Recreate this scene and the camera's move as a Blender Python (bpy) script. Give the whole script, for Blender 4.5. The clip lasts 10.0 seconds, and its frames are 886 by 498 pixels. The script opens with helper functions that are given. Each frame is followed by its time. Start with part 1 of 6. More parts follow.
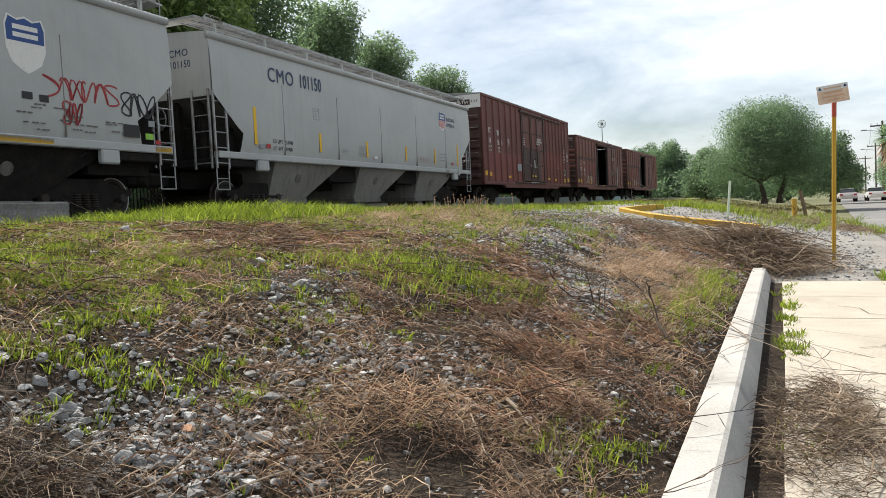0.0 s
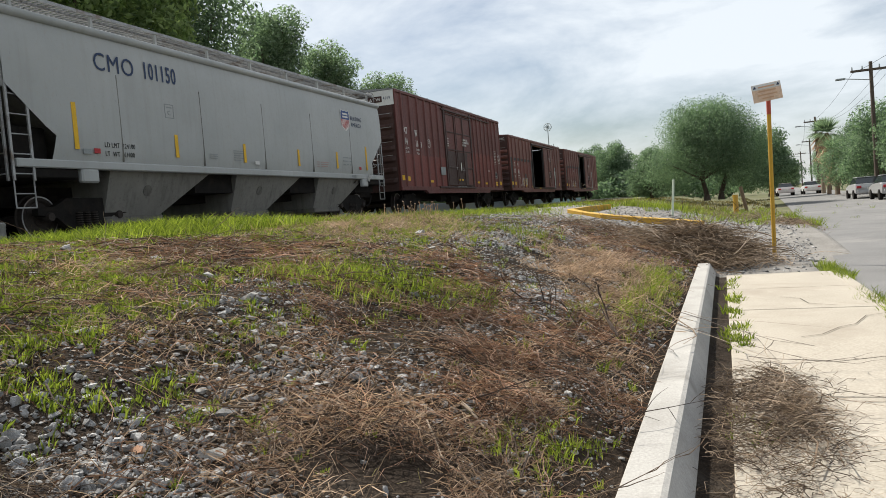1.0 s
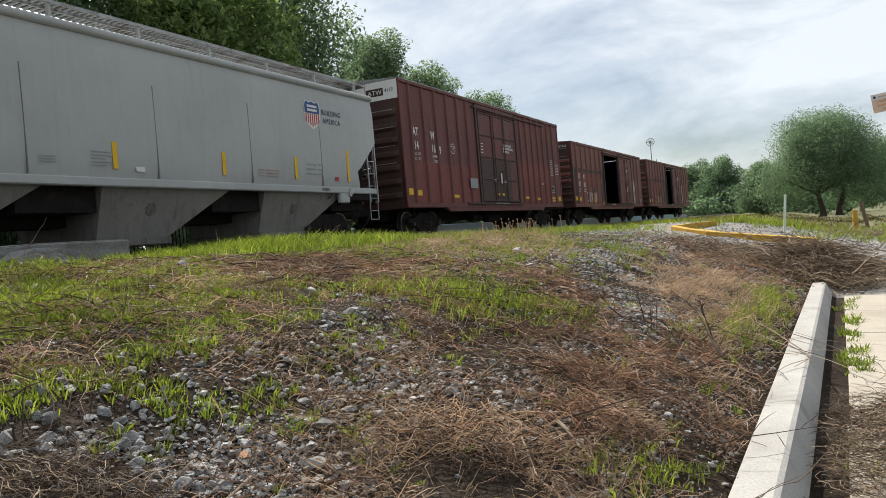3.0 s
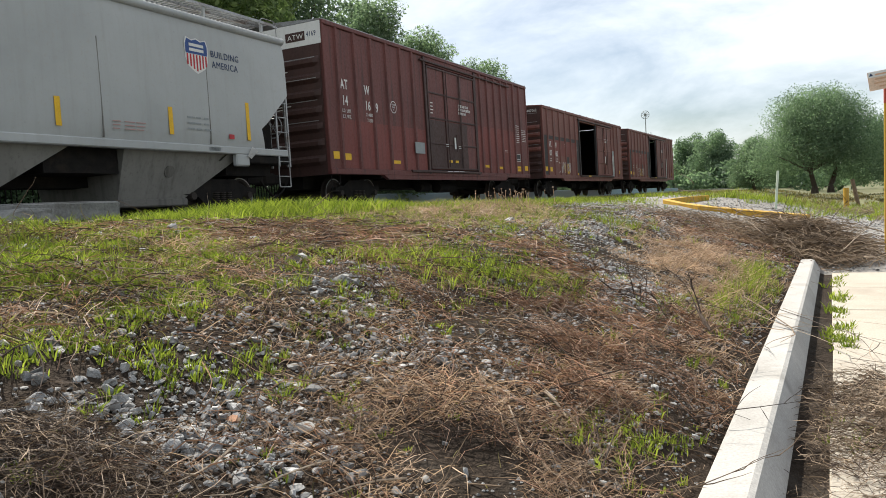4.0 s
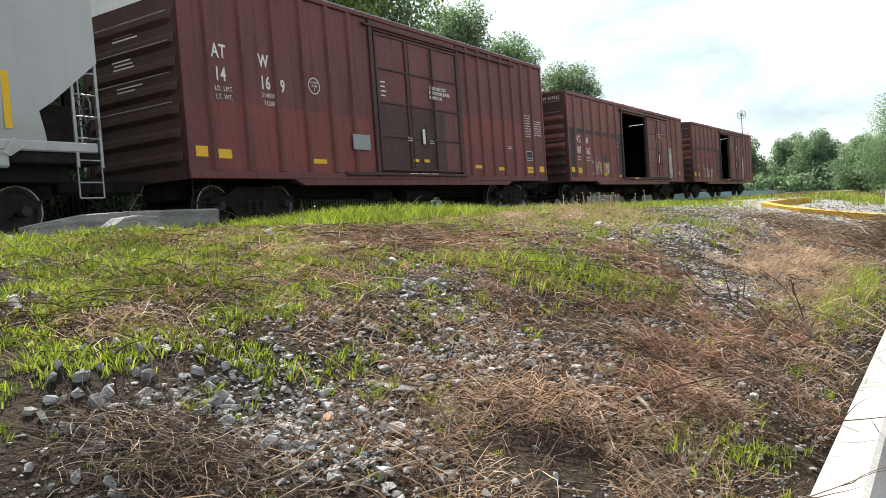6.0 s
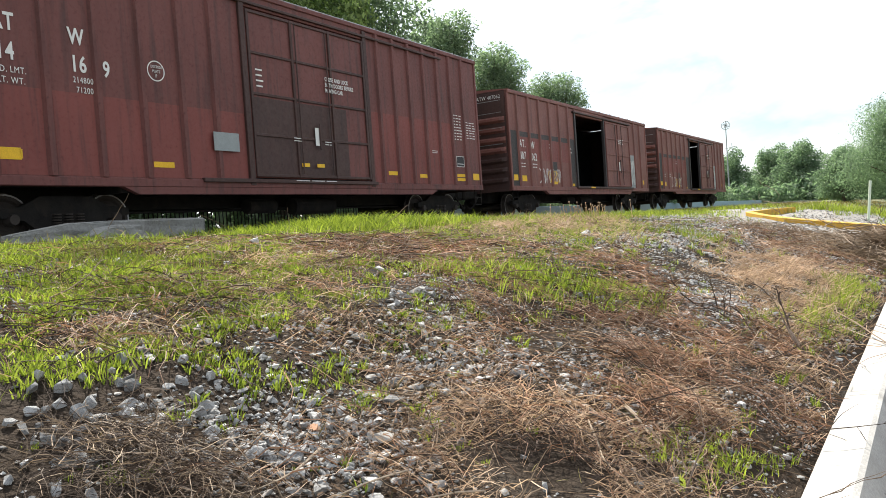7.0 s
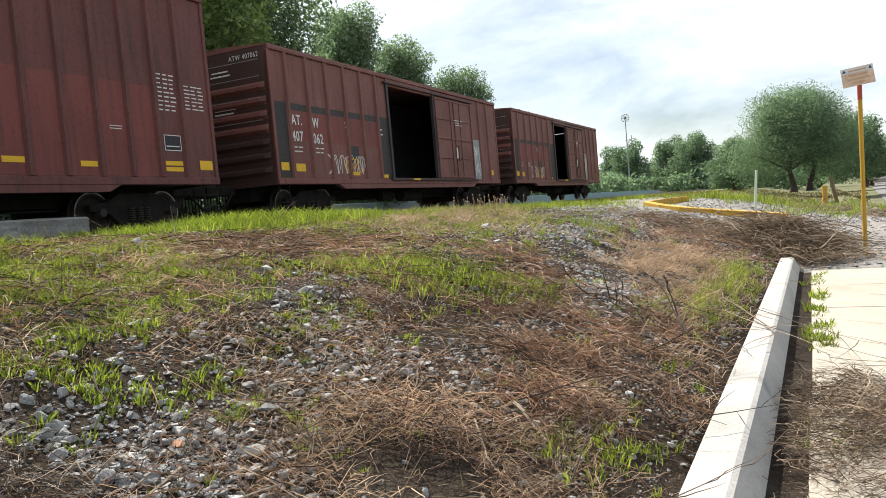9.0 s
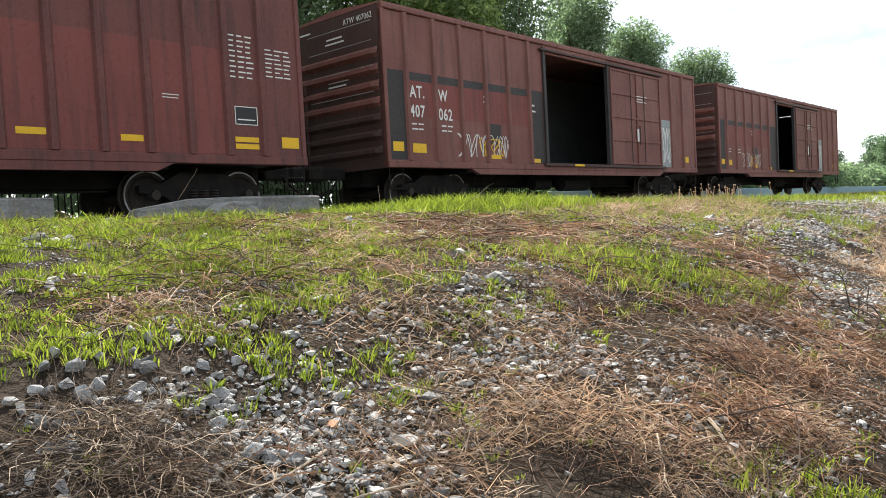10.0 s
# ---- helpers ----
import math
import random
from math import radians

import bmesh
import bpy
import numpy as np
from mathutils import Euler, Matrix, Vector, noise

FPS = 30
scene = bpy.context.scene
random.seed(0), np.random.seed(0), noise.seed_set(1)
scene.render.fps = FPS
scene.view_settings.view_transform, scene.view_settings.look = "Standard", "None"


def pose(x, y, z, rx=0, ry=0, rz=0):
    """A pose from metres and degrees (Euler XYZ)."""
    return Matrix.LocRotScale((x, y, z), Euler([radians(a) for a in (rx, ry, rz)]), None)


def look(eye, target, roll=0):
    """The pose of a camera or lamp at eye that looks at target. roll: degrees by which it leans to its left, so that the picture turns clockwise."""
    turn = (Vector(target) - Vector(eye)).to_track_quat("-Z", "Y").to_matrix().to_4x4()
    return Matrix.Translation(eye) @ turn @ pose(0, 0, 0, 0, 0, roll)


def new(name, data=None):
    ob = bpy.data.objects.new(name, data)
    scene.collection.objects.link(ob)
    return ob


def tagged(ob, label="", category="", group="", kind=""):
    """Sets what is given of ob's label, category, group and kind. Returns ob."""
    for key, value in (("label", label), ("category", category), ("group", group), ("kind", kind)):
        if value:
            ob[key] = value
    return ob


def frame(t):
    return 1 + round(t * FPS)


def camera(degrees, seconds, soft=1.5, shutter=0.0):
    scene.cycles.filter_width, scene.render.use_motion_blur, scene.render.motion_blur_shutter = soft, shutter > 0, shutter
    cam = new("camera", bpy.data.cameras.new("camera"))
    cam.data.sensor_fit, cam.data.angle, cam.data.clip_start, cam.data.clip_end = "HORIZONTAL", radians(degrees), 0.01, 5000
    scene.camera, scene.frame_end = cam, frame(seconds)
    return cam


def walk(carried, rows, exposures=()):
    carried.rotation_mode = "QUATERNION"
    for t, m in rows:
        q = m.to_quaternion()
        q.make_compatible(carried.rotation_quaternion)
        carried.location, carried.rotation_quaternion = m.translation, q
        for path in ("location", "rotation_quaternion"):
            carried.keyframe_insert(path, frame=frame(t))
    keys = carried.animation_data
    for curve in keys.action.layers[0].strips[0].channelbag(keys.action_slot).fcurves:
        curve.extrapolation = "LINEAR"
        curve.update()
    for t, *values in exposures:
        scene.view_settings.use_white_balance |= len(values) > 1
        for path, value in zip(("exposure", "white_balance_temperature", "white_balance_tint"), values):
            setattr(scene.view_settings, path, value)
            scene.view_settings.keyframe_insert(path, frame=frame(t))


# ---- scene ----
# X runs across the railway (towards the street), Y along rails, kerb and street, Z up.
cam = camera(61.2, 10.0, soft=0.9)
# seconds, x, y, z, yaw, pitch, roll
PATH = [
    (0, -0.007, 0.029, 1.417, 24.30, -2.83, 2.78), (0.5, -0.008, 0.037, 1.427, 21.82, -2.16, 4.64),
    (1, 0.006, 0.024, 1.417, 20.54, -2.57, 4.76), (1.5, 0.018, 0.019, 1.413, 22.01, -1.06, 3.72),
    (2, 0.026, 0.012, 1.416, 22.73, 0.46, 2.93), (2.5, 0.014, -0.001, 1.421, 24.13, 0.59, 2.86),
    (3, 0.031, 0.004, 1.413, 28.11, -0.63, 4.78), (3.2, 0.025, 0.003, 1.420, 26.75, -1.74, 2.77),
    (4.3, 0.032, 0.007, 1.409, 27.94, -3.22, 3.66), (4.5, 0.043, -0.001, 1.404, 29.62, -2.81, 2.34),
    (5, 0.044, -0.015, 1.406, 30.03, -1.57, 4.02), (5.5, 0.025, -0.006, 1.409, 31.67, -1.53, 2.72),
    (5.7, 0.028, -0.006, 1.408, 33.11, -2.60, 3.27), (6.8, 0.010, 0.007, 1.401, 34.94, -1.24, 4.17),
    (7, 0.012, 0.006, 1.401, 33.14, -1.55, 3.92), (7.5, 0.007, -0.001, 1.399, 32.75, -2.15, 3.25),
    (8, -0.002, 0.025, 1.394, 31.67, -2.63, 3.38), (8.5, -0.019, 0.051, 1.388, 30.09, -1.81, 3.71),
    (9, 0.063, 0.169, 1.402, 26.30, -2.58, 4.96), (9.4, 0.056, 0.369, 1.369, 29.87, -6.90, -0.87),
    (9.5, 0.080, 0.400, 1.365, 33.38, -6.11, 1.16), (10, 0.078, 0.464, 1.376, 43.50, -2.37, 2.90),
]
walk(cam, [(t, pose(x, y, z, 90 + pitch, roll, yaw)) for t, x, y, z, yaw, pitch, roll in PATH],
     [(0, 0.78), (0.5, 0.74), (1, 0.55), (2.5, 0.50), (3.2, 0.62), (4.5, 0.94), (5.5, 1.10), (7.5, 1.36), (8.5, 1.18), (9, 0.97), (9.5, 1.0), (10, 1.38)])

# ---- light ----
SUN_DIR = Vector((-0.75, 0.55, 1.0)).normalized()
sun_data = bpy.data.lights.new("sun", "SUN")
sun_data.energy, sun_data.angle, sun_data.color = 5.0, radians(0.6), (1.0, 0.95, 0.86)
sun = new("sun", sun_data)
sun.matrix_basis = look(SUN_DIR * 60, (0, 0, 0))


def make_world():
    w = bpy.data.worlds.new("sky")
    scene.world = w
    w.use_nodes = True
    nt = w.node_tree
    nt.nodes.clear()
    n = nt.nodes.new
    out, bg, sky = n("ShaderNodeOutputWorld"), n("ShaderNodeBackground"), n("ShaderNodeTexSky")
    sky.sky_type, sky.sun_disc = "NISHITA", False
    sky.sun_elevation = math.asin(SUN_DIR.z)
    sky.sun_rotation = math.atan2(SUN_DIR.x, SUN_DIR.y)
    sky.dust_density, sky.air_density = 1.2, 1.0
    co, mp = n("ShaderNodeTexCoord"), n("ShaderNodeMapping")
    mp.inputs["Scale"].default_value = (1.0, 1.0, 2.6)
    nz, rp = n("ShaderNodeTexNoise"), n("ShaderNodeValToRGB")
    nz.inputs["Scale"].default_value, nz.inputs["Detail"].default_value, nz.inputs["Roughness"].default_value = 3.2, 9.0, 0.58
    nz.inputs["Distortion"].default_value = 0.25
    rp.color_ramp.elements[0].position, rp.color_ramp.elements[1].position = 0.33, 0.60
    mix = n("ShaderNodeMixRGB")
    mix.inputs[2].default_value = (11.0, 11.7, 12.3, 1)
    fac = n("ShaderNodeMath")
    fac.operation = "MULTIPLY"
    fac.inputs[1].default_value = 0.86
    for a, b in ((co.outputs["Generated"], mp.inputs[0]), (mp.outputs[0], nz.inputs["Vector"]), (nz.outputs["Fac"], rp.inputs[0]),
                 (rp.outputs[0], fac.inputs[0]), (fac.outputs[0], mix.inputs[0]), (sky.outputs[0], mix.inputs[1]),
                 (mix.outputs[0], bg.inputs[0]), (bg.outputs[0], out.inputs[0])):
        nt.links.new(a, b)
    bg.inputs[1].default_value = 0.060


make_world()

# ---- materials ----
def material(name, rough=0.8, metal=0.0, spec=0.4):
    m = bpy.data.materials.new(name)
    m.use_nodes = True
    b = m.node_tree.nodes["Principled BSDF"]
    b.inputs["Roughness"].default_value, b.inputs["Metallic"].default_value = rough, metal
    b.inputs["Specular IOR Level"].default_value = spec
    return m, m.node_tree, b


def noise_node(nt, scale, detail=4.0, rough=0.55, coords="Object", stretch=(1, 1, 1), dist=0.0):
    co, mp, nz = nt.nodes.new("ShaderNodeTexCoord"), nt.nodes.new("ShaderNodeMapping"), nt.nodes.new("ShaderNodeTexNoise")
    mp.inputs["Scale"].default_value = stretch
    nz.inputs["Scale"].default_value, nz.inputs["Detail"].default_value, nz.inputs["Roughness"].default_value = scale, detail, rough
    nz.inputs["Distortion"].default_value = dist
    nt.links.new(co.outputs[coords], mp.inputs[0])
    nt.links.new(mp.outputs[0], nz.inputs["Vector"])
    return nz.outputs["Fac"]


def ramp(nt, fac, stops):
    r = nt.nodes.new("ShaderNodeValToRGB")
    e = r.color_ramp.elements
    while len(e) < len(stops):
        e.new(0.5)
    for el, (p, c) in zip(e, stops):
        el.position, el.color = p, (*c, 1) if len(c) == 3 else c
    nt.links.new(fac, r.inputs[0])
    return r.outputs[0]


def mixed(nt, fac, a, b, mode="MIX"):
    m = nt.nodes.new("ShaderNodeMixRGB")
    m.blend_type = mode
    for sock, v in zip(m.inputs, (fac, a, b)):
        if isinstance(v, (int, float)):
            sock.default_value = v
        elif isinstance(v, tuple):
            sock.default_value = (*v, 1)
        else:
            nt.links.new(v, sock)
    return m.outputs[0]


def bumped(nt, bsdf, height, strength=0.4, distance=0.01):
    b = nt.nodes.new("ShaderNodeBump")
    b.inputs["Strength"].default_value, b.inputs["Distance"].default_value = strength, distance
    nt.links.new(height, b.inputs["Height"])
    nt.links.new(b.outputs[0], bsdf.inputs["Normal"])


def mottled(name, dark, light, scale=4.0, fine=60.0, rough=0.85, bump=0.3, metal=0.0, stretch=(1, 1, 1), stain=None, spec=0.3, island=0.0, dist=0.006, vary=0.0):
    """Two-scale noise between two colours, with optional stains and per-piece variation."""
    m, nt, b = material(name, rough, metal, spec)
    big = noise_node(nt, scale, 5, 0.6, stretch=stretch)
    small = noise_node(nt, fine, 4, 0.6, stretch=stretch)
    col = ramp(nt, big, [(0.3, dark), (0.7, light)])
    col = mixed(nt, 0.35, col, ramp(nt, small, [(0.3, tuple(c * 0.55 for c in dark)), (0.7, tuple(min(1, c * 1.25) for c in light))]))
    if stain:
        s = noise_node(nt, scale * 0.6, 7, 0.65, stretch=stretch, dist=0.5)
        col = mixed(nt, ramp(nt, s, [(0.52, (0, 0, 0)), (0.68, (0.8, 0.8, 0.8))]), col, stain)
    if island:
        g = nt.nodes.new("ShaderNodeNewGeometry")
        v = ramp(nt, g.outputs["Random Per Island"], [(0.0, (1 - island,) * 3), (1.0, (1 + island,) * 3)])
        col = mixed(nt, 1.0, col, v, "MULTIPLY")
    if vary:
        o = nt.nodes.new("ShaderNodeObjectInfo")
        v = ramp(nt, o.outputs["Random"], [(0.0, (1 - vary,) * 3), (1.0, (1 + vary * 0.6,) * 3)])
        col = mixed(nt, 1.0, col, v, "MULTIPLY")
    nt.links.new(col, b.inputs["Base Color"])
    bumped(nt, b, small, bump, dist)
    return m


def painted(name, col, faded, dirt=(0.05, 0.04, 0.035), rough=0.55, streak=0.55, low=None, rust=None):
    """Weathered car paint: faded patches, vertical dirt streaks, grime at two scales."""
    m, nt, b = material(name, rough, 0.0, 0.35)
    big = noise_node(nt, 0.55, 5, 0.6, dist=0.3)
    c = ramp(nt, big, [(0.32, col), (0.68, faded)])
    st = noise_node(nt, 2.2, 5, 0.6, stretch=(3.0, 3.0, 0.22))
    c = mixed(nt, ramp(nt, st, [(0.5, (0, 0, 0)), (0.78, (streak,) * 3)]), c, dirt)
    fine = noise_node(nt, 14.0, 6, 0.7)
    c = mixed(nt, ramp(nt, fine, [(0.56, (0, 0, 0)), (0.75, (0.5, 0.5, 0.5))]), c, rust or dirt)
    nt.links.new(c, b.inputs["Base Color"])
    r = ramp(nt, fine, [(0.3, (rough - 0.1,) * 3), (0.7, (min(1, rough + 0.25),) * 3)])
    nt.links.new(r, b.inputs["Roughness"])
    bumped(nt, b, big, 0.12, 0.03)
    return m


def leafy(name, dark, light, trans=0.3, scale=1.2, glow=(1.12, 1.25, 0.75)):
    m, nt, b = material(name, 0.65, 0.0, 0.18)
    g = nt.nodes.new("ShaderNodeNewGeometry")
    c = ramp(nt, g.outputs["Random Per Island"], [(0.0, dark), (1.0, light)])
    c2 = mixed(nt, ramp(nt, noise_node(nt, scale, 3, 0.5), [(0.35, (0, 0, 0)), (0.65, (0.6, 0.6, 0.6))]), c, tuple(0.55 * d for d in dark))
    nt.links.new(c2, b.inputs["Base Color"])
    t = nt.nodes.new("ShaderNodeBsdfTranslucent")
    nt.links.new(mixed(nt, 1.0, c2, glow, "MULTIPLY"), t.inputs["Color"])
    mx = nt.nodes.new("ShaderNodeMixShader")
    mx.inputs[0].default_value = trans
    nt.links.new(b.outputs[0], mx.inputs[1])
    nt.links.new(t.outputs[0], mx.inputs[2])
    nt.links.new(mx.outputs[0], nt.nodes["Material Output"].inputs["Surface"])
    return m


def plain(name, col, rough=0.7, metal=0.0, vary=0.12, scale=9.0):
    return mottled(name, tuple(c * (1 - vary) for c in col), tuple(min(1, c * (1 + vary)) for c in col), scale, scale * 9, rough, 0.1, metal)


M_SOIL = mottled("bank_soil", (0.014, 0.011, 0.0085), (0.062, 0.047, 0.036), 2.2, 34, 0.95, 0.9, stain=(0.06, 0.052, 0.043), dist=0.05, spec=0.05)
M_STONE = mottled("ballast_stone", (0.14, 0.138, 0.135), (0.45, 0.44, 0.425), 14, 90, 0.9, 0.9, island=0.5, spec=0.15)
M_CONCRETE = mottled("kerb_concrete", (0.32, 0.306, 0.284), (0.44, 0.424, 0.396), 2.2, 70, 0.9, 0.5, stain=(0.25, 0.235, 0.212))
M_PAVE = mottled("pavement_concrete", (0.33, 0.295, 0.24), (0.44, 0.395, 0.33), 1.3, 55, 0.92, 0.3, stain=(0.29, 0.25, 0.20))
M_ASPHALT = mottled("asphalt", (0.13, 0.128, 0.125), (0.21, 0.205, 0.2), 0.5, 45, 0.93, 0.4, stain=(0.25, 0.24, 0.225))
M_GRASS = leafy("green_grass", (0.09, 0.135, 0.018), (0.43, 0.47, 0.085), 0.4, 1.5)
M_STRAW = leafy("dry_straw", (0.20, 0.132, 0.085), (0.80, 0.60, 0.425), 0.3, 2.0, (1.1, 1.03, 0.9))
M_LANE = mottled("lane_gravel", (0.17, 0.158, 0.142), (0.30, 0.284, 0.262), 1.4, 26, 0.95, 0.8, stain=(0.13, 0.11, 0.088), dist=0.03)
M_FAR_GRASS = mottled("far_grass", (0.065, 0.08, 0.028), (0.15, 0.145, 0.07), 0.25, 6, 0.95, 0.5, stain=(0.19, 0.165, 0.12))
M_RED = painted("boxcar_red", (0.112, 0.036, 0.031), (0.152, 0.051, 0.043), (0.034, 0.022, 0.020), streak=0.75)
M_HOPPER = painted("hopper_grey", (0.335, 0.345, 0.338), (0.40, 0.408, 0.40), (0.24, 0.22, 0.19), 0.33, 0.25, rust=(0.36, 0.31, 0.25))
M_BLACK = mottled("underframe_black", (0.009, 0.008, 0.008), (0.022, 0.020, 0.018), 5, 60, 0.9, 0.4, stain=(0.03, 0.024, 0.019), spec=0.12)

# ---- geometry helpers ----
def mesh_from(name, bm, mat, smooth=False):
    me = bpy.data.meshes.new(name)
    bm.to_mesh(me)
    bm.free()
    for m in (mat if isinstance(mat, (list, tuple)) else [mat]):
        me.materials.append(m)
    if smooth:
        me.polygons.foreach_set("use_smooth", [True] * len(me.polygons))
    return me


def part(name, bm, mat, parent=None, label="", m=None, smooth=False):
    ob = new(name, mesh_from(name, bm, mat, smooth))
    if parent is not None:
        ob.parent = parent
    if m is not None:
        ob.matrix_basis = m
    if label:
        tagged(ob, label)
    return ob


def shared(name, me, parent, m=None):
    ob = new(name, me)
    ob.parent = parent
    if m is not None:
        ob.matrix_basis = m
    return ob


def box(bm, x0, x1, y0, y1, z0, z1, bevel=0.0, m=None):
    r = bmesh.ops.create_cube(bm, size=1.0)
    vs = r["verts"]
    mat = Matrix.Translation(((x0 + x1) / 2, (y0 + y1) / 2, (z0 + z1) / 2)) @ Matrix.Diagonal((x1 - x0, y1 - y0, z1 - z0, 1))
    bmesh.ops.transform(bm, matrix=mat, verts=vs)
    if bevel:
        es = list({e for v in vs for e in v.link_edges})
        rb = bmesh.ops.bevel(bm, geom=es, offset=bevel, segments=1, affect="EDGES", profile=0.5)
        vs = list({v for f in rb["faces"] for v in f.verts} | {v for v in vs if v.is_valid})
    if m is not None:
        bmesh.ops.transform(bm, matrix=m, verts=vs)
    return bm


def boxed(*a, **k):
    return box(bmesh.new(), *a, **k)


def rod(bm, a, b, r0, r1=None, n=8, caps=True):
    a, b = Vector(a), Vector(b)
    d = b - a
    r = bmesh.ops.create_cone(bm, cap_ends=caps, segments=n, radius1=r0, radius2=r0 if r1 is None else r1, depth=d.length)
    m = Matrix.Translation((a + b) / 2) @ d.to_track_quat("Z", "Y").to_matrix().to_4x4()
    bmesh.ops.transform(bm, matrix=m, verts=r["verts"])
    return bm


def prism(bm, outline, y0, y1):
    """Outline in (x, z), extruded along y."""
    a = [bm.verts.new((x, y0, z)) for x, z in outline]
    b = [bm.verts.new((x, y1, z)) for x, z in outline]
    n = len(outline)
    for i in range(n):
        bm.faces.new((a[i], a[(i + 1) % n], b[(i + 1) % n], b[i]))
    bm.faces.new(a[::-1])
    bm.faces.new(b)
    bmesh.ops.recalc_face_normals(bm, faces=bm.faces)
    return bm


def empty(name, label="", category="", group="", kind="", m=None):
    ob = new(name)
    ob.empty_display_size = 0.2
    if m is not None:
        ob.matrix_basis = m
    return tagged(ob, label, category, group, kind)


# ---- ground ----
TRACK_Y0, TRACK_X0, TRACK_K = 56.72, -13.75, 0.000338


def track_x(y):
    y = max(-35.0, min(110.0, y))
    return TRACK_X0 + TRACK_K * (y - TRACK_Y0) ** 2


def rail_z(y):
    return 1.70 + 0.0034 * (max(-60, min(160, y)) - TRACK_Y0)


def lerp_table(tab, v):
    for (a, za), (b, zb) in zip(tab, tab[1:]):
        if v <= b:
            f = max(0.0, (v - a) / (b - a))
            f = f * f * (3 - 2 * f) * 0.4 + f * 0.6
            return za + (zb - za) * f
    return tab[-1][1]


BANK = [(0.0, 0.17), (0.45, 0.20), (0.8, 0.40), (1.6, 0.66), (1.9, 0.74), (2.6, 1.02), (3.5, 1.19), (5, 1.35), (7, 1.46), (9, 1.49), (11, 1.44)]
STREET = [(-60, 1.5), (-14, 1.5), (-6, 1.36), (-2, 0.75), (0.2, 0.42), (2.4, 0.18)]


def smooth(a, b, v):
    f = max(0.0, min(1.0, (v - a) / (b - a)))
    return f * f * (3 - 2 * f)


def ground_z(x, y):
    """The land: street level at x > 1.5, a bank that climbs to the railway."""
    road = 0.0037 * max(0, y) if y > 0 else 0.0
    if x > -0.3:
        near = -0.06 if x > 1.35 else 0.1
    else:
        near = lerp_table(BANK, -x)
    far = lerp_table(STREET, x)
    f = smooth(13.5, 21.0, y)
    z = near * (1 - f) + far * f
    if x > 1.3:
        z = -0.06 * (1 - f) + f * (lerp_table(STREET, x) if x < 2.3 else -0.06)
    cx = track_x(y)
    d = abs(x - cx)
    if d < 5:
        z += (rail_z(y) - 0.18 - z) * smooth(5, 2.2, d)
    elif x < cx:
        z = rail_z(y) - 0.35
    if x < 1.2 and abs(x) < 14 and -8 < y < 45:
        z += 0.05 * noise.noise((x * 0.9, y * 0.9, 3)) * smooth(-0.5, -1.5, x) + 0.02 * noise.noise((x * 4, y * 4, 9)) * smooth(-0.5, -1.0, x)
    if -9 < x < 1.5 and 18 < y < 42:
        z += 0.30 * math.exp(-((x + 2.6) / 1.9) ** 2 - ((y - 27) / 3.6) ** 2)
    return z + (road if x > 1.3 else 0)


def grid_axis(stops):
    out = []
    for (a, step), (b, _) in zip(stops, stops[1:]):
        n = max(1, round((b - a) / step))
        out += [a + (b - a) * i / n for i in range(n)]
    return out + [stops[-1][0]]


def make_ground():
    xs = grid_axis([(-900, 150), (-150, 20), (-40, 3), (-18, 0.5), (-9, 0.22), (-5, 0.11), (-0.5, 0.06), (-0.3, 0.2), (1.3, 0.1), (2.6, 0.5), (4, 6), (40, 30), (150, 150), (900, 1)])
    ys = grid_axis([(-900, 150), (-150, 20), (-30, 2), (-6, 0.3), (0.5, 0.1), (9, 0.25), (34, 1.0), (70, 8), (160, 40), (400, 250), (1400, 1)])
    vs = [(x, y, ground_z(x, y)) for y in ys for x in xs]
    n = len(xs)
    fs = [(j * n + i, j * n + i + 1, (j + 1) * n + i + 1, (j + 1) * n + i) for j in range(len(ys) - 1) for i in range(n - 1)]
    me = bpy.data.meshes.new("ground")
    me.from_pydata(vs, [], fs)
    me.materials.append(M_SOIL)
    me.materials.append(M_FAR_GRASS)
    me.materials.append(M_LANE)
    me.polygons.foreach_set("use_smooth", [True] * len(fs))
    for p in me.polygons:
        c = p.center
        if c.y > 36 or c.y < -8 or c.x < -16:
            p.material_index = 1
        elif c.x > -0.4 and c.y > 12.3 or c.y > 16.5 and c.x > -7 or c.x < -9.6:
            p.material_index = 2
    return tagged(new("ground", me), "brown earth bank with gravel and dry grass beside the railway", "ground", kind="structure")


make_ground()


def make_street():
    bm = bmesh.new()
    ys = [-60, -20, 0, 8, 12, 14, 17, 20, 24, 30, 40, 60, 90, 130, 200, 400]
    rows = []
    for y in ys:
        z = 0.0037 * max(0, y)
        left = 1.62 if y < 13 else 1.62 + min(1.0, (y - 13) / 12) + max(0, y - 30) * 0.050
        rows.append([bm.verts.new((x, y, z + 0.003 * (x - left))) for x in (left, left + 2.5, left + 5, left + 7.2)])
    for a, b in zip(rows, rows[1:]):
        for i in range(3):
            bm.faces.new((a[i], a[i + 1], b[i + 1], b[i]))
    return tagged(part("road", bm, M_ASPHALT), "worn pale grey asphalt street", "road", kind="structure")


make_street()


def make_kerb():
    bm = bmesh.new()
    prism(bm, [(-0.47, 0.02), (-0.455, 0.28), (-0.44, 0.30), (-0.285, 0.30), (-0.262, 0.288), (-0.135, 0.04), (-0.135, 0.02)], -14, 12.75)
    return tagged(part("kerb", bm, M_CONCRETE), "white-washed concrete kerb wall along the pavement", "kerb", kind="structure")


make_kerb()


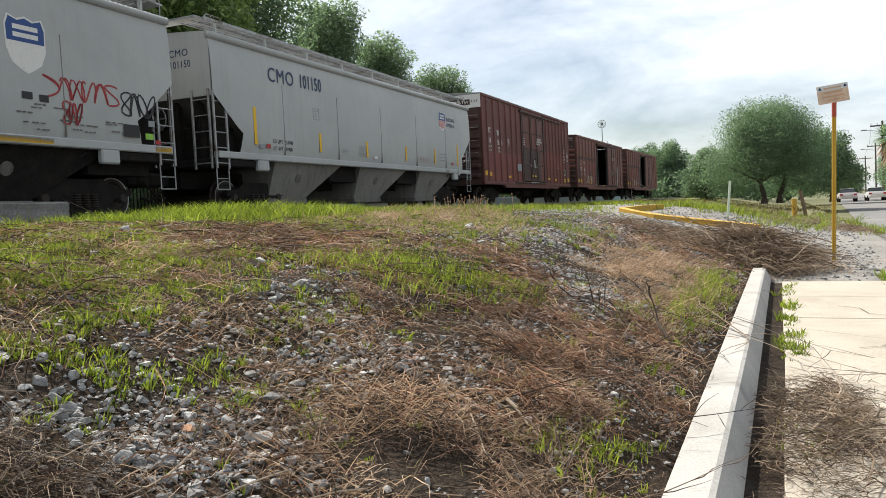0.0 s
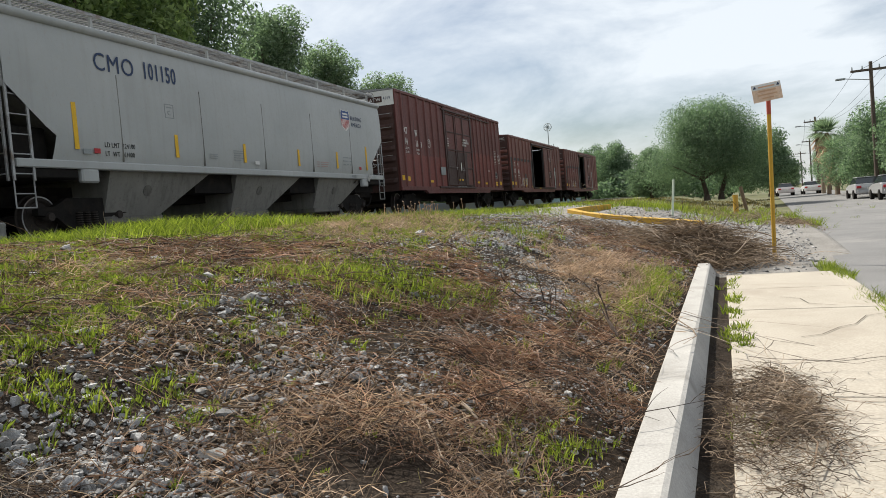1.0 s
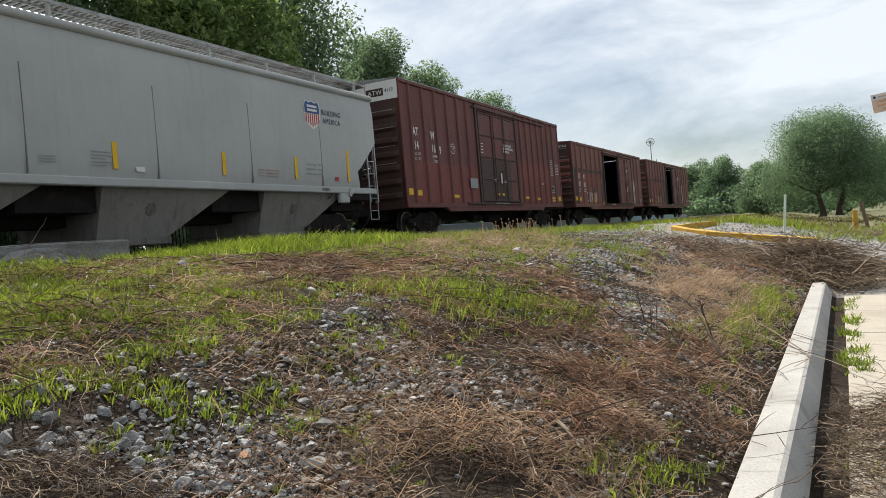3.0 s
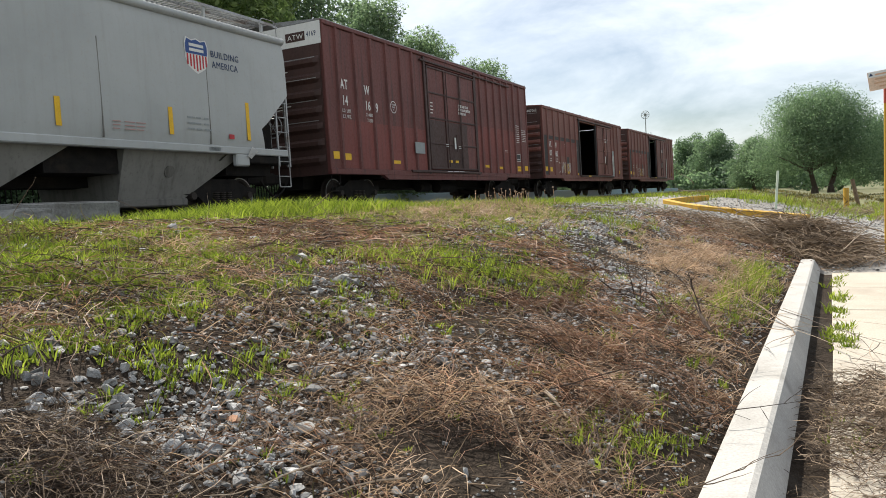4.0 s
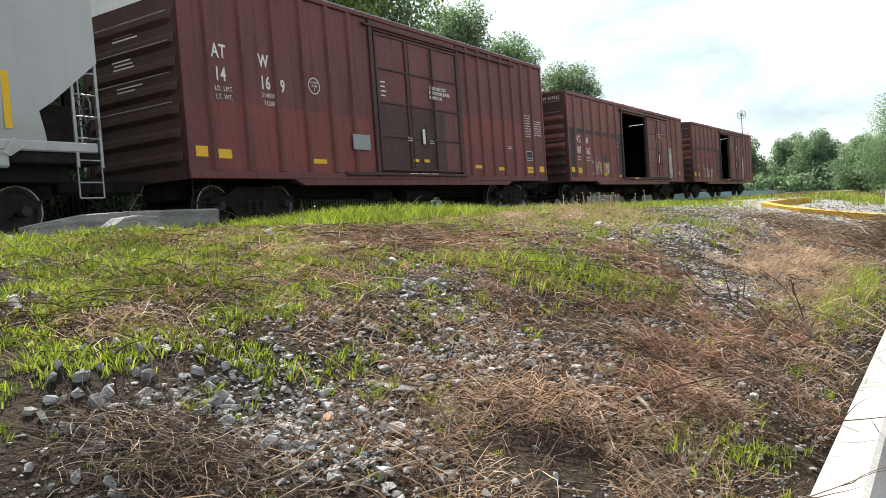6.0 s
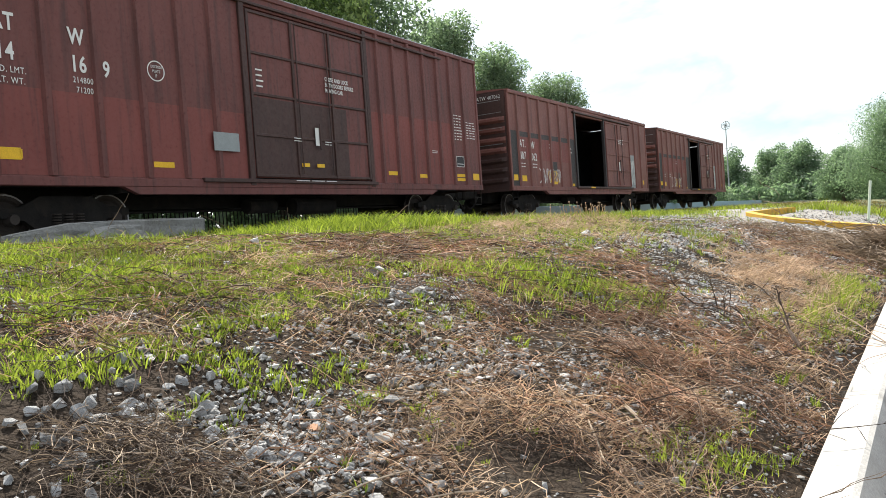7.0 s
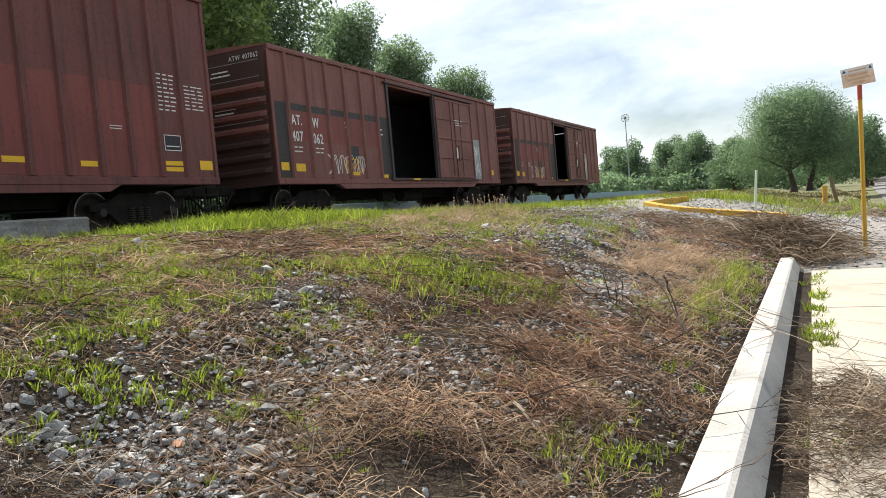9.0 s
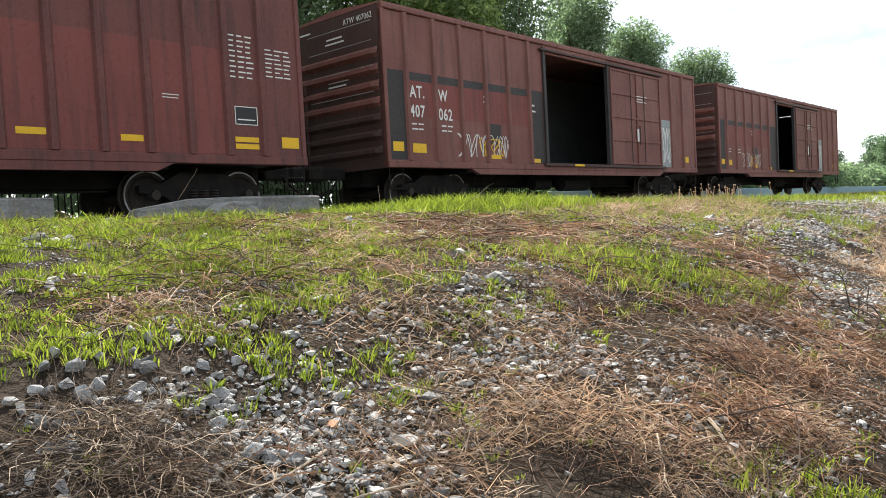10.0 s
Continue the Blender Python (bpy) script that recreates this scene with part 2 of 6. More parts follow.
def make_pavement():
    pv = empty("pavement", "cracked beige concrete pavement slabs", "pavement", kind="structure")
    y, k = 12.35, 0
    rnd = random.Random(4)
    while y > -8:
        ln = 1.84
        dz = rnd.uniform(-0.004, 0.004)
        part("slab", boxed(-0.02 + rnd.uniform(-0.01, 0.01), 1.42, y - ln + 0.012, y, -0.05, 0.13 + dz, 0.01), M_PAVE, pv)
        y -= ln
        k += 1
    part("bedding", boxed(-0.15, 1.40, -8, 12.3, -0.06, 0.105), M_SOIL, pv)
    for pts in ([(1.42, 8.2), (1.2, 8.05), (1.05, 7.6), (0.9, 7.45), (0.72, 7.1), (0.55, 7.0)], [(0.4, 6.1), (0.7, 6.0), (1.0, 6.15), (1.42, 6.1)], [(0.55, 9.6), (0.75, 9.4), (0.8, 9.0), (1.05, 8.8)]):
        bm = bmesh.new()
        for (xa, ya), (xb, yb) in zip(pts, pts[1:]):
            a, b = Vector((xa, ya, 0.1355)), Vector((xb, yb, 0.1355))
            n = Vector((-(b - a).y, (b - a).x, 0)).normalized() * 0.004
            bm.faces.new([bm.verts.new(p) for p in (a - n, b - n, b + n, a + n)])
        part("crack", bm, M_SOIL, pv)
    part("edge_kerb", boxed(1.424, 1.58, -8, 12.6, -0.1, 0.11, 0.02), M_PAVE, pv)


make_pavement()

# ---- train ----
M_PATCH_DARK = painted("dark_touch_up_paint", (0.028, 0.024, 0.024), (0.048, 0.040, 0.038), (0.02, 0.018, 0.018))
M_BROWN = painted("soot_brown_paint", (0.042, 0.021, 0.018), (0.07, 0.034, 0.028), (0.025, 0.018, 0.016))
M_FRESH_RED = painted("fresher_red_paint", (0.162, 0.042, 0.034), (0.198, 0.054, 0.044), (0.055, 0.028, 0.026), streak=0.7)
M_RED_OLD = painted("faded_boxcar_red", (0.142, 0.049, 0.039), (0.21, 0.085, 0.068), (0.05, 0.03, 0.026), streak=0.7, rust=(0.10, 0.045, 0.03))
M_WHITE = painted("white_lettering", (0.62, 0.61, 0.58), (0.72, 0.71, 0.68), (0.4, 0.37, 0.33), streak=0.25)
M_YELLOW = plain("reflector_yellow", (0.72, 0.42, 0.02), 0.5)
M_NAVY = plain("navy_lettering", (0.02, 0.04, 0.10), 0.5)
M_BLUE = plain("shield_blue", (0.03, 0.07, 0.22), 0.5)
M_SIGNRED = plain("shield_red", (0.42, 0.03, 0.035), 0.5)
M_STEEL = mottled("worn_steel", (0.22, 0.22, 0.22), (0.42, 0.42, 0.42), 3, 60, 0.5, 0.2, 0.6, stain=(0.14, 0.09, 0.06))
M_GRAFF_RED = plain("spray_red", (0.33, 0.045, 0.05), 0.6)
M_GRAFF_BLACK = plain("spray_black", (0.03, 0.03, 0.032), 0.6)
M_LIME = plain("lime_sticker", (0.25, 0.5, 0.06), 0.5)
M_GREYBOX = plain("grey_panel", (0.26, 0.28, 0.28), 0.5)
# grime plus under-car shade put into the grey; roof hatches share it
M_GRIME_SHADE = painted("grimed_shaded_hopper_grey", (0.10, 0.094, 0.083), (0.17, 0.16, 0.143), (0.03, 0.027, 0.024), 0.6, 0.85)
# hopper grey with dust, darkened further for shade below the sill
M_BAY = painted("shaded_dusty_bay_grey", (0.155, 0.148, 0.132), (0.235, 0.226, 0.204), (0.06, 0.054, 0.047), 0.6, 0.6)
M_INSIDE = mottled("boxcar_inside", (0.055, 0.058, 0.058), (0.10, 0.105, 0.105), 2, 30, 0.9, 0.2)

TRAIN, WHEELSETS = [], []
SIDE = Matrix(((0, 0, 1, 0), (1, 0, 0, 0), (0, 1, 0, 0), (0, 0, 0, 1)))   # text plane facing +x, reading along +y
END = Matrix(((1, 0, 0, 0), (0, 0, -1, 0), (0, 1, 0, 0), (0, 0, 0, 1)))   # text plane facing -y, reading along +x


def lettering(parent, words, y, z, height, mat, x=1.512, m=SIDE, squeeze=1.0, name="lettering", bold=0.0):
    cu = bpy.data.curves.new("lettering", "FONT")
    cu.body, cu.size, cu.extrude, cu.align_x, cu.align_y = words, height * 1.36, 0.0015, "LEFT", "BOTTOM_BASELINE"
    cu.offset, cu.resolution_u, cu.space_character = bold, 3, 1.12
    tmp = bpy.data.objects.new("lettering", cu)
    me = bpy.data.meshes.new_from_object(tmp)
    bpy.data.objects.remove(tmp)
    me.transform(Matrix.Diagonal((squeeze, 1, 1, 1)))
    me.materials.append(mat)
    ob = new(name, me)
    ob.parent = parent
    ob.matrix_basis = Matrix.Translation((x, y, z)) @ m if m is SIDE else Matrix.Translation((y, x, z)) @ m
    return ob


def plate(parent, name, mat, y0, y1, z0, z1, x=1.504, thick=0.004, label=""):
    return part(name, boxed(x, x + thick, y0, y1, z0, z1), mat, parent, label)


def end_plate(parent, name, mat, x0, x1, z0, z1, y=-0.004, thick=0.004, label=""):
    return part(name, boxed(x0, x1, y - thick, y, z0, z1), mat, parent, label)


def bars(parent, y, z, w, h, rows, mat=None, cols=2, seed=1, x=1.504):
    """Lines of small lettering too fine to read, as one block of plain bars."""
    rnd = random.Random(seed)
    bm = bmesh.new()
    step = h / rows
    for r in range(rows):
        yy = y
        for c in range(cols):
            ln = w / cols * rnd.uniform(0.55, 0.92)
            box(bm, x, x + 0.003, yy, yy + ln, z + h - (r + 0.64) * step, z + h - (r + 0.36) * step)
            yy += w / cols
    return part("lettering", bm, mat or M_WHITE, parent)


def end_bars(parent, x, z, w, h, rows, seed=1, y=-0.006):
    rnd = random.Random(seed)
    bm = bmesh.new()
    step = h / rows
    for r in range(rows):
        a = x + rnd.uniform(0, 0.1) * w
        box(bm, a, a + w * rnd.uniform(0.6, 0.9), y - 0.003, y, z + h - (r + 0.68) * step, z + h - (r + 0.32) * step)
    return part("lettering", bm, M_WHITE, parent)


def lathe(bm, profile, n, axis_x=True):
    rings = []
    for x, r in profile:
        rings.append([bm.verts.new((x, r * math.cos(2 * math.pi * i / n), r * math.sin(2 * math.pi * i / n))) for i in range(n)])
    for a, b in zip(rings, rings[1:]):
        for i in range(n):
            bm.faces.new((a[i], a[(i + 1) % n], b[(i + 1) % n], b[i]))
    bm.faces.new(rings[0][::-1])
    bm.faces.new(rings[-1])
    bmesh.ops.recalc_face_normals(bm, faces=bm.faces)
    return bm


def wheelset_mesh():
    bm = bmesh.new()
    lathe(bm, [(-1.0, 0.07), (-0.86, 0.075), (-0.855, 0.16), (-0.83, 0.16), (-0.80, 0.30), (-0.835, 0.34), (-0.84, 0.42), (-0.73, 0.425), (-0.715, 0.455),
               (-0.69, 0.455), (-0.69, 0.10), (0.69, 0.10), (0.69, 0.455), (0.715, 0.455), (0.73, 0.425), (0.84, 0.42), (0.835, 0.34), (0.80, 0.30), (0.83, 0.16),
               (0.855, 0.16), (0.86, 0.075), (1.0, 0.07)], 28)
    return mesh_from("wheelset", bm, M_WHEEL)


def wheel_rim_mesh():
    bm = bmesh.new()
    for s in (1,):
        for i in range(28):
            a, b = 2 * math.pi * i / 28, 2 * math.pi * (i + 1) / 28
            q = [bm.verts.new((s * 0.843, r * math.cos(t), r * math.sin(t))) for r, t in ((0.392, a), (0.392, b), (0.418, b), (0.418, a))]
            bm.faces.new(q if s > 0 else q[::-1])
    return mesh_from("worn_rim", bm, M_STEEL)


M_WHEEL = mottled("wheel_steel", (0.022, 0.018, 0.016), (0.05, 0.04, 0.034), 4, 50, 0.7, 0.3, 0.3)
WHEEL_ME, RIM_ME = wheelset_mesh(), wheel_rim_mesh()


def make_truck(parent, y):
    """A two-axle freight truck: side frames with spring nests and bearing caps, bolster, two wheelsets."""
    bm = bmesh.new()
    box(bm, -1.05, 1.05, -0.2, 0.2, 0.42, 0.72, 0.03)
    box(bm, -0.3, 0.3, -0.25, 0.25, 0.7, 0.95, 0.03)
    truck = part("truck", bm, M_BLACK, parent, m=pose(0, y, 0))
    for s in (-1, 1):
        f = bmesh.new()
        x0, x1 = (0.93, 1.08) if s > 0 else (-1.08, -0.93)
        outline = [(-1.15, 0.50), (-1.15, 0.62), (-0.75, 0.66), (-0.45, 0.82), (0.45, 0.82), (0.75, 0.66), (1.15, 0.62), (1.15, 0.50), (0.72, 0.44), (0.42, 0.20), (-0.42, 0.20), (-0.72, 0.44)]
        a = [f.verts.new((x0, yy, zz)) for yy, zz in outline]
        b = [f.verts.new((x1, yy, zz)) for yy, zz in outline]
        k = len(outline)
        for i in range(k):
            f.faces.new((a[i], a[(i + 1) % k], b[(i + 1) % k], b[i]))
        f.faces.new(a)
        f.faces.new(b)
        bmesh.ops.recalc_face_normals(f, faces=f.faces)
        part("side_frame", f, M_BLACK, truck)
        sp = bmesh.new()
        for i in range(3):
            for j in range(6):
                rod(sp, (s * 1.09, -0.2 + i * 0.2, 0.29 + j * 0.045), (s * 1.09, -0.2 + i * 0.2, 0.31 + j * 0.045), 0.075, n=10)
        part("spring_nest", sp, M_WHEEL, truck)
        for yy in (-0.89, 0.89):
            part("bearing_cap", rod(bmesh.new(), (s * 1.0, yy, 0.46), (s * 1.13, yy, 0.46), 0.11, 0.08, 12), M_WHEEL, truck)
    for yy in (-0.89, 0.89):
        ws = shared("wheelset", WHEEL_ME, truck, pose(0, yy, 0.46))
        ws.data = WHEEL_ME
        shared_rim = new("worn_rim", RIM_ME)
        shared_rim.parent = parent
        shared_rim.matrix_basis = pose(0, y + yy, 0.46)
        WHEELSETS.append((ws, yy))
        WHEELSETS.append((shared_rim, y + yy))
    return truck


def make_coupler(parent, y, s):
    bm = bmesh.new()
    box(bm, -0.14, 0.14, min(y, y + s * 0.75), max(y, y + s * 0.75), 0.78, 1.02, 0.03)
    box(bm, -0.22, 0.2, min(y + s * 0.62, y + s * 1.02), max(y + s * 0.62, y + s * 1.02), 0.74, 1.06, 0.06)
    part("coupler", bm, M_BLACK, parent)
    hose = bmesh.new()
    pts = [(0.3, y + s * 0.3, 0.85), (0.33, y + s * 0.6, 0.55), (0.3, y + s * 0.85, 0.42), (0.25, y + s * 1.0, 0.5)]
    for a, b in zip(pts, pts[1:]):
        rod(hose, a, b, 0.028, n=6)
    part("air_hose", hose, M_BLACK, parent)


def make_ladder(parent, x, y0, y1, z0, z1, rungs, mat, axis="y"):
    bm = bmesh.new()
    if axis == "y":
        for y in (y0, y1):
            box(bm, x - 0.012, x + 0.03, y - 0.025, y + 0.025, z0, z1, 0.006)
        for i in range(rungs):
            z = z0 + (z1 - z0) * (i + 0.35) / rungs
            rod(bm, (x + 0.01, y0, z), (x + 0.01, y1, z), 0.013, n=6)
    else:
        for xx in (y0, y1):
            box(bm, xx - 0.025, xx + 0.025, x - 0.03, x + 0.012, z0, z1, 0.006)
        for i in range(rungs):
            z = z0 + (z1 - z0) * (i + 0.35) / rungs
            rod(bm, (y0, x - 0.01, z), (y1, x - 0.01, z), 0.013, n=6)
    return part("ladder", bm, mat, parent)


def make_step(parent, x, y0, y1, z0, z1, mat):
    bm = bmesh.new()
    for y in (y0, y1):
        rod(bm, (x, y, z0), (x, y, z1), 0.014, n=6)
    rod(bm, (x, y0, z0), (x, y1, z0), 0.014, n=6)
    rod(bm, (x, y0, (z0 + z1) / 2), (x, y1, (z0 + z1) / 2), 0.012, n=6)
    return part("sill_step", bm, mat, parent)


def make_door(parent, y0, y1, z0, z1, x, mat, low_mat=None, cols=3, rows=4, name="door", ribs=None):
    """A steel car door: pan, frame ribs, operating rods and lever."""
    d = part(name, boxed(x - 0.06, x, y0, y1, z0, z1, 0.01), mat, parent)
    if low_mat:
        part("lower_panel", boxed(x, x + 0.005, y0 + 0.05, y0 + (y1 - y0) * 0.79, z0 + 0.05, z0 + (z1 - z0) * 0.48), low_mat, d)
    for i in range(cols + 1):
        y = y0 + 0.05 + (y1 - y0 - 0.1) * i / cols
        part("door_post", boxed(x, x + 0.04, y - 0.035, y + 0.035, z0 + 0.02, z1 - 0.02, 0.01), ribs or M_BROWN, d)
    for i in range(rows + 1):
        z = z0 + 0.05 + (z1 - z0 - 0.1) * i / rows
        part("door_rib", boxed(x + 0.002, x + 0.03, y0 + 0.02, y1 - 0.02, z - 0.03, z + 0.03, 0.008), ribs or M_BROWN, d)
    rods = bmesh.new()
    for f in (0.36, 0.62):
        y = y0 + (y1 - y0) * f
        rod(rods, (x + 0.06, y, z0 + 0.1), (x + 0.06, y, z1 - 0.1), 0.016, n=6)
    part("locking_rod", rods, M_BROWN, d)
    lever = bmesh.new()
    yl = y0 + (y1 - y0) * 0.5
    rod(lever, (x + 0.07, yl + 0.06, z0 + 0.65), (x + 0.07, yl + 0.06, z0 + 1.25), 0.02, n=6)
    part("door_lever", lever, M_BROWN, d)
    part("door_label", boxed(x + 0.042, x + 0.05, yl - 0.08, yl + 0.04, z0 + 0.75, z0 + 1.15), M_WHITE, d)
    return d


def make_boxcar(u, length, top, red, gap, doors, posts, label, ribs=7, drop=0.13, rust_patch=False):
    car = empty("boxcar", label, "boxcar", "freight train")
    floor_z, sill = 1.02, 0.95
    g0, g1 = gap
    # side walls with the real doorway, far side closed
    for y0, y1 in ((0.0, g0), (g1, length)):
        part("side_wall", boxed(1.44, 1.50, y0, y1, floor_z, top - 0.12), red, car)
    part("side_wall", boxed(-1.50, -1.44, 0, length, floor_z, top - 0.12), red, car)
    part("door_header", boxed(1.40, 1.52, g0, g1, top - 0.34, top - 0.10, 0.01), red, car)
    for s in (1, -1):
        part("eave_rail", boxed(min(s * 1.40, s * 1.555), max(s * 1.40, s * 1.555), 0.0, length, top - 0.11, top, 0.015), red, car)
        part("side_sill", boxed(min(s * 1.38, s * 1.545), max(s * 1.38, s * 1.545), 0.0, length, sill, sill + 0.15, 0.012), red, car)
        bm = bmesh.new()
        x0, x1 = (1.41, 1.535) if s > 0 else (-1.535, -1.41)
        outline = [(2.7, sill), (3.0, sill - drop), (length - 3.0, sill - drop), (length - 2.7, sill)]
        a = [bm.verts.new((x0, y, z)) for y, z in outline]
        b = [bm.verts.new((x1, y, z)) for y, z in outline]
        for i in range(4):
            bm.faces.new((a[i], a[(i + 1) % 4], b[(i + 1) % 4], b[i]))
        bm.faces.new(a)
        bm.faces.new(b)
        bmesh.ops.recalc_face_normals(bm, faces=bm.faces)
        part("sill_web", bm, red, car)
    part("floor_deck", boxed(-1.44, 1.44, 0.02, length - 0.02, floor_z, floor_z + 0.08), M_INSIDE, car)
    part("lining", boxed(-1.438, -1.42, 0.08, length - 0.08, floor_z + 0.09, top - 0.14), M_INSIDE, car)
    # hat-section posts
    post = bmesh.new()
    pr = [(-0.075, 0.0), (-0.045, 0.055), (0.045, 0.055), (0.075, 0.0)]
    h0, h1 = sill + 0.16, top - 0.115
    lo = [post.verts.new((1.5 + d, w, h0)) for w, d in pr]
    hi = [post.verts.new((1.5 + d, w, h1)) for w, d in pr]
    for i in range(3):
        post.faces.new((lo[i], lo[i + 1], hi[i + 1], hi[i]))
    post.faces.new(lo[::-1])
    post.faces.new(hi)
    bmesh.ops.recalc_face_normals(post, faces=post.faces)
    post_me = mesh_from("side_post", post, red)
    for y in posts:
        shared("side_post", post_me, car, pose(0, y, 0))
    for y in (0.05, length - 0.05):
        part("corner_post", boxed(1.40, 1.53, y - 0.05, y + 0.05, sill, top, 0.015), red, car)
    # corrugated ends
    for y, s in ((0.0, -1), (length, 1)):
        end = part("end_wall", boxed(-1.50, 1.44, min(y, y - s * 0.06), max(y, y - s * 0.06), sill, top - 0.02), M_BROWN, car)
        z, step = sill + 0.25, (top - 0.75 - sill - 0.25) / ribs
        for i in range(ribs):
            bm = bmesh.new()
            prof = [(0.0, 0.0), (0.09, step * 0.22), (0.09, step * 0.45), (0.0, step * 0.62)]
            va = [bm.verts.new((-1.38, y + s * (d * 0.2), z + dz)) for d, dz in prof]
            vb = [bm.verts.new((-1.22, y + s * d, z + dz)) for d, dz in prof]
            vc = [bm.verts.new((1.22, y + s * d, z + dz)) for d, dz in prof]
            vd = [bm.verts.new((1.38, y + s * (d * 0.2), z + dz)) for d, dz in prof]
            for p, q in ((va, vb), (vb, vc), (vc, vd)):
                for j in range(3):
                    bm.faces.new((p[j], p[j + 1], q[j + 1], q[j]))
            bmesh.ops.recalc_face_normals(bm, faces=bm.faces)
            part("end_corrugation", bm, red if i > 2 and rust_patch else M_BROWN, end)
            z += step
        if s < 0:
            make_ladder(car, -0.06, -1.45, -1.02, sill + 0.1, 3.0, 6, M_BROWN, "x")
    # peaked roof of separate panels
    roof = empty("roof")
    roof.parent = car
    n = 12
    for i in range(n):
        bm = bmesh.new()
        y0, y1 = length * i / n + 0.02, length * (i + 1) / n - 0.02
        prism(bm, [(-1.53, top), (-1.53, top + 0.025), (0, top + 0.14), (1.53, top + 0.025), (1.53, top)], y0, y1)
        box(bm, -1.5, 1.5, y1 - 0.01, y1 + 0.05, top + 0.02, top + 0.06)
        part("roof_panel", bm, M_STEEL if not rust_patch else red, roof)
    # underframe
    uf = bmesh.new()
    box(uf, -0.35, 0.35, 0.3, length - 0.3, 0.62, 1.0)
    for i in range(9):
        y = 2.8 + (length - 5.6) * i / 8
        part("cross_bearer", boxed(-1.4, 1.4, y - 0.07, y + 0.07, 0.86, 1.005), M_BLACK, car)
    part("underframe", uf, M_BLACK, car)
    cyl = bmesh.new()
    rod(cyl, (0.75, 6.2, 0.62), (0.75, 7.0, 0.62), 0.16, n=12)
    rod(cyl, (0.75, 7.6, 0.60), (0.75, 9.0, 0.60), 0.19, n=12)
    rod(cyl, (0.6, 3.4, 0.55), (0.6, length - 3.4, 0.55), 0.02, n=6)
    part("brake_gear", cyl, M_BLACK, car)
    for y in (1.94, length - 1.94):
        make_truck(car, y)
    make_coupler(car, 0.0, -1)
    make_coupler(car, length, 1)
    make_step(car, 1.47, 0.06, 0.46, 0.5, sill, M_BLACK)
    make_step(car, 1.47, length - 0.46, length - 0.06, 0.5, sill, M_BLACK)
    TRAIN.append((car, u, length))
    return car


def make_tall_boxcar():
    c = make_boxcar(0.0, 15.52, 4.99, M_RED, (5.75, 9.72), None, (0.62, 1.50, 2.38, 3.25, 4.10, 4.88, 10.30, 11.0, 11.72, 12.45, 13.17, 13.88, 14.60),
                    "tall dark red steel boxcar with a closed plug door")
    part("door_frame", boxed(1.46, 1.56, 5.62, 5.76, 1.0, 4.86, 0.01), M_BROWN, c)
    part("door_frame", boxed(1.46, 1.56, 9.70, 9.84, 1.0, 4.86, 0.01), M_BROWN, c)
    make_door(c, 5.78, 9.70, 1.16, 4.62, 1.53, M_RED, M_BROWN, 3, 4, "plug_door")
    part("door_track", boxed(1.50, 1.60, 4.4, 9.9, 1.05, 1.13, 0.01), M_BROWN, c)
    part("door_track", boxed(1.50, 1.58, 5.4, 13.4, 4.70, 4.76, 0.01), M_BROWN, c)
    # brighter repaint low on the side, dull above
    for y0, y1 in ((0.71, 1.41), (1.59, 2.29), (2.47, 3.16), (3.34, 4.01), (4.19, 4.79), (4.97, 5.6)):
        plate(c, "repaint_patch", M_FRESH_RED, y0, y1, 1.12, 2.45, 1.5005, 0.0015)
    for y0, y1 in ((9.9, 10.21), (10.39, 10.91), (11.09, 11.63), (11.81, 12.36), (12.54, 13.08), (13.26, 13.79)):
        plate(c, "repaint_patch", M_FRESH_RED, y0, y1, 1.12, 2.9, 1.5005, 0.0015)
    for w, y, z, h in (("AT", 0.72, 3.28, 0.27), ("W", 1.92, 3.24, 0.27), ("14", 0.76, 2.84, 0.27), ("16", 1.93, 2.80, 0.27), ("9", 2.5, 2.78, 0.27)):
        lettering(c, w, y, z, h, M_WHITE, squeeze=0.72, bold=0.008)
    lettering(c, "LD. LMT.", 0.74, 2.64, 0.10, M_WHITE, squeeze=0.8)
    lettering(c, "LT. WT.", 0.76, 2.48, 0.10, M_WHITE, squeeze=0.8)
    lettering(c, "214800", 1.95, 2.62, 0.10, M_WHITE, squeeze=0.8)
    lettering(c, "71200", 2.0, 2.46, 0.10, M_WHITE, squeeze=0.8)
    ring = bmesh.new()
    for i in range(24):
        a, b = 2 * math.pi * i / 24, 2 * math.pi * (i + 1) / 24
        ring.faces.new([ring.verts.new((1.506, 3.56 + r * math.cos(t), 3.02 + r * math.sin(t))) for r, t in ((0.165, a), (0.185, a), (0.185, b), (0.165, b))])
    part("ring_mark", ring, M_WHITE, c)
    lettering(c, "EXCEEDS", 3.45, 3.07, 0.05, M_WHITE, squeeze=0.8)
    lettering(c, "PLATE", 3.48, 2.99, 0.05, M_WHITE, squeeze=0.8)
    lettering(c, "F", 3.535, 2.90, 0.07, M_WHITE)
    for y0, y1, z0, z1 in ((0.68, 1.02, 1.34, 1.52), (1.0, 1.04, 1.36, 1.5), (0.18, 0.46, 1.36, 1.56), (3.36, 3.80, 1.30, 1.40), (10.50, 10.90, 1.32, 1.42), (11.98, 12.34, 1.28, 1.38), (14.0, 14.48, 1.22, 1.31), (14.0, 14.48, 1.34, 1.43), (14.98, 15.36, 1.26, 1.46)):
        plate(c, "reflector", M_YELLOW, y0, y1, z0, z1)
    plate(c, "placard_panel", M_GREYBOX, 4.72, 5.36, 1.66, 2.02, 1.556, 0.012, "pale grey steel placard panel")
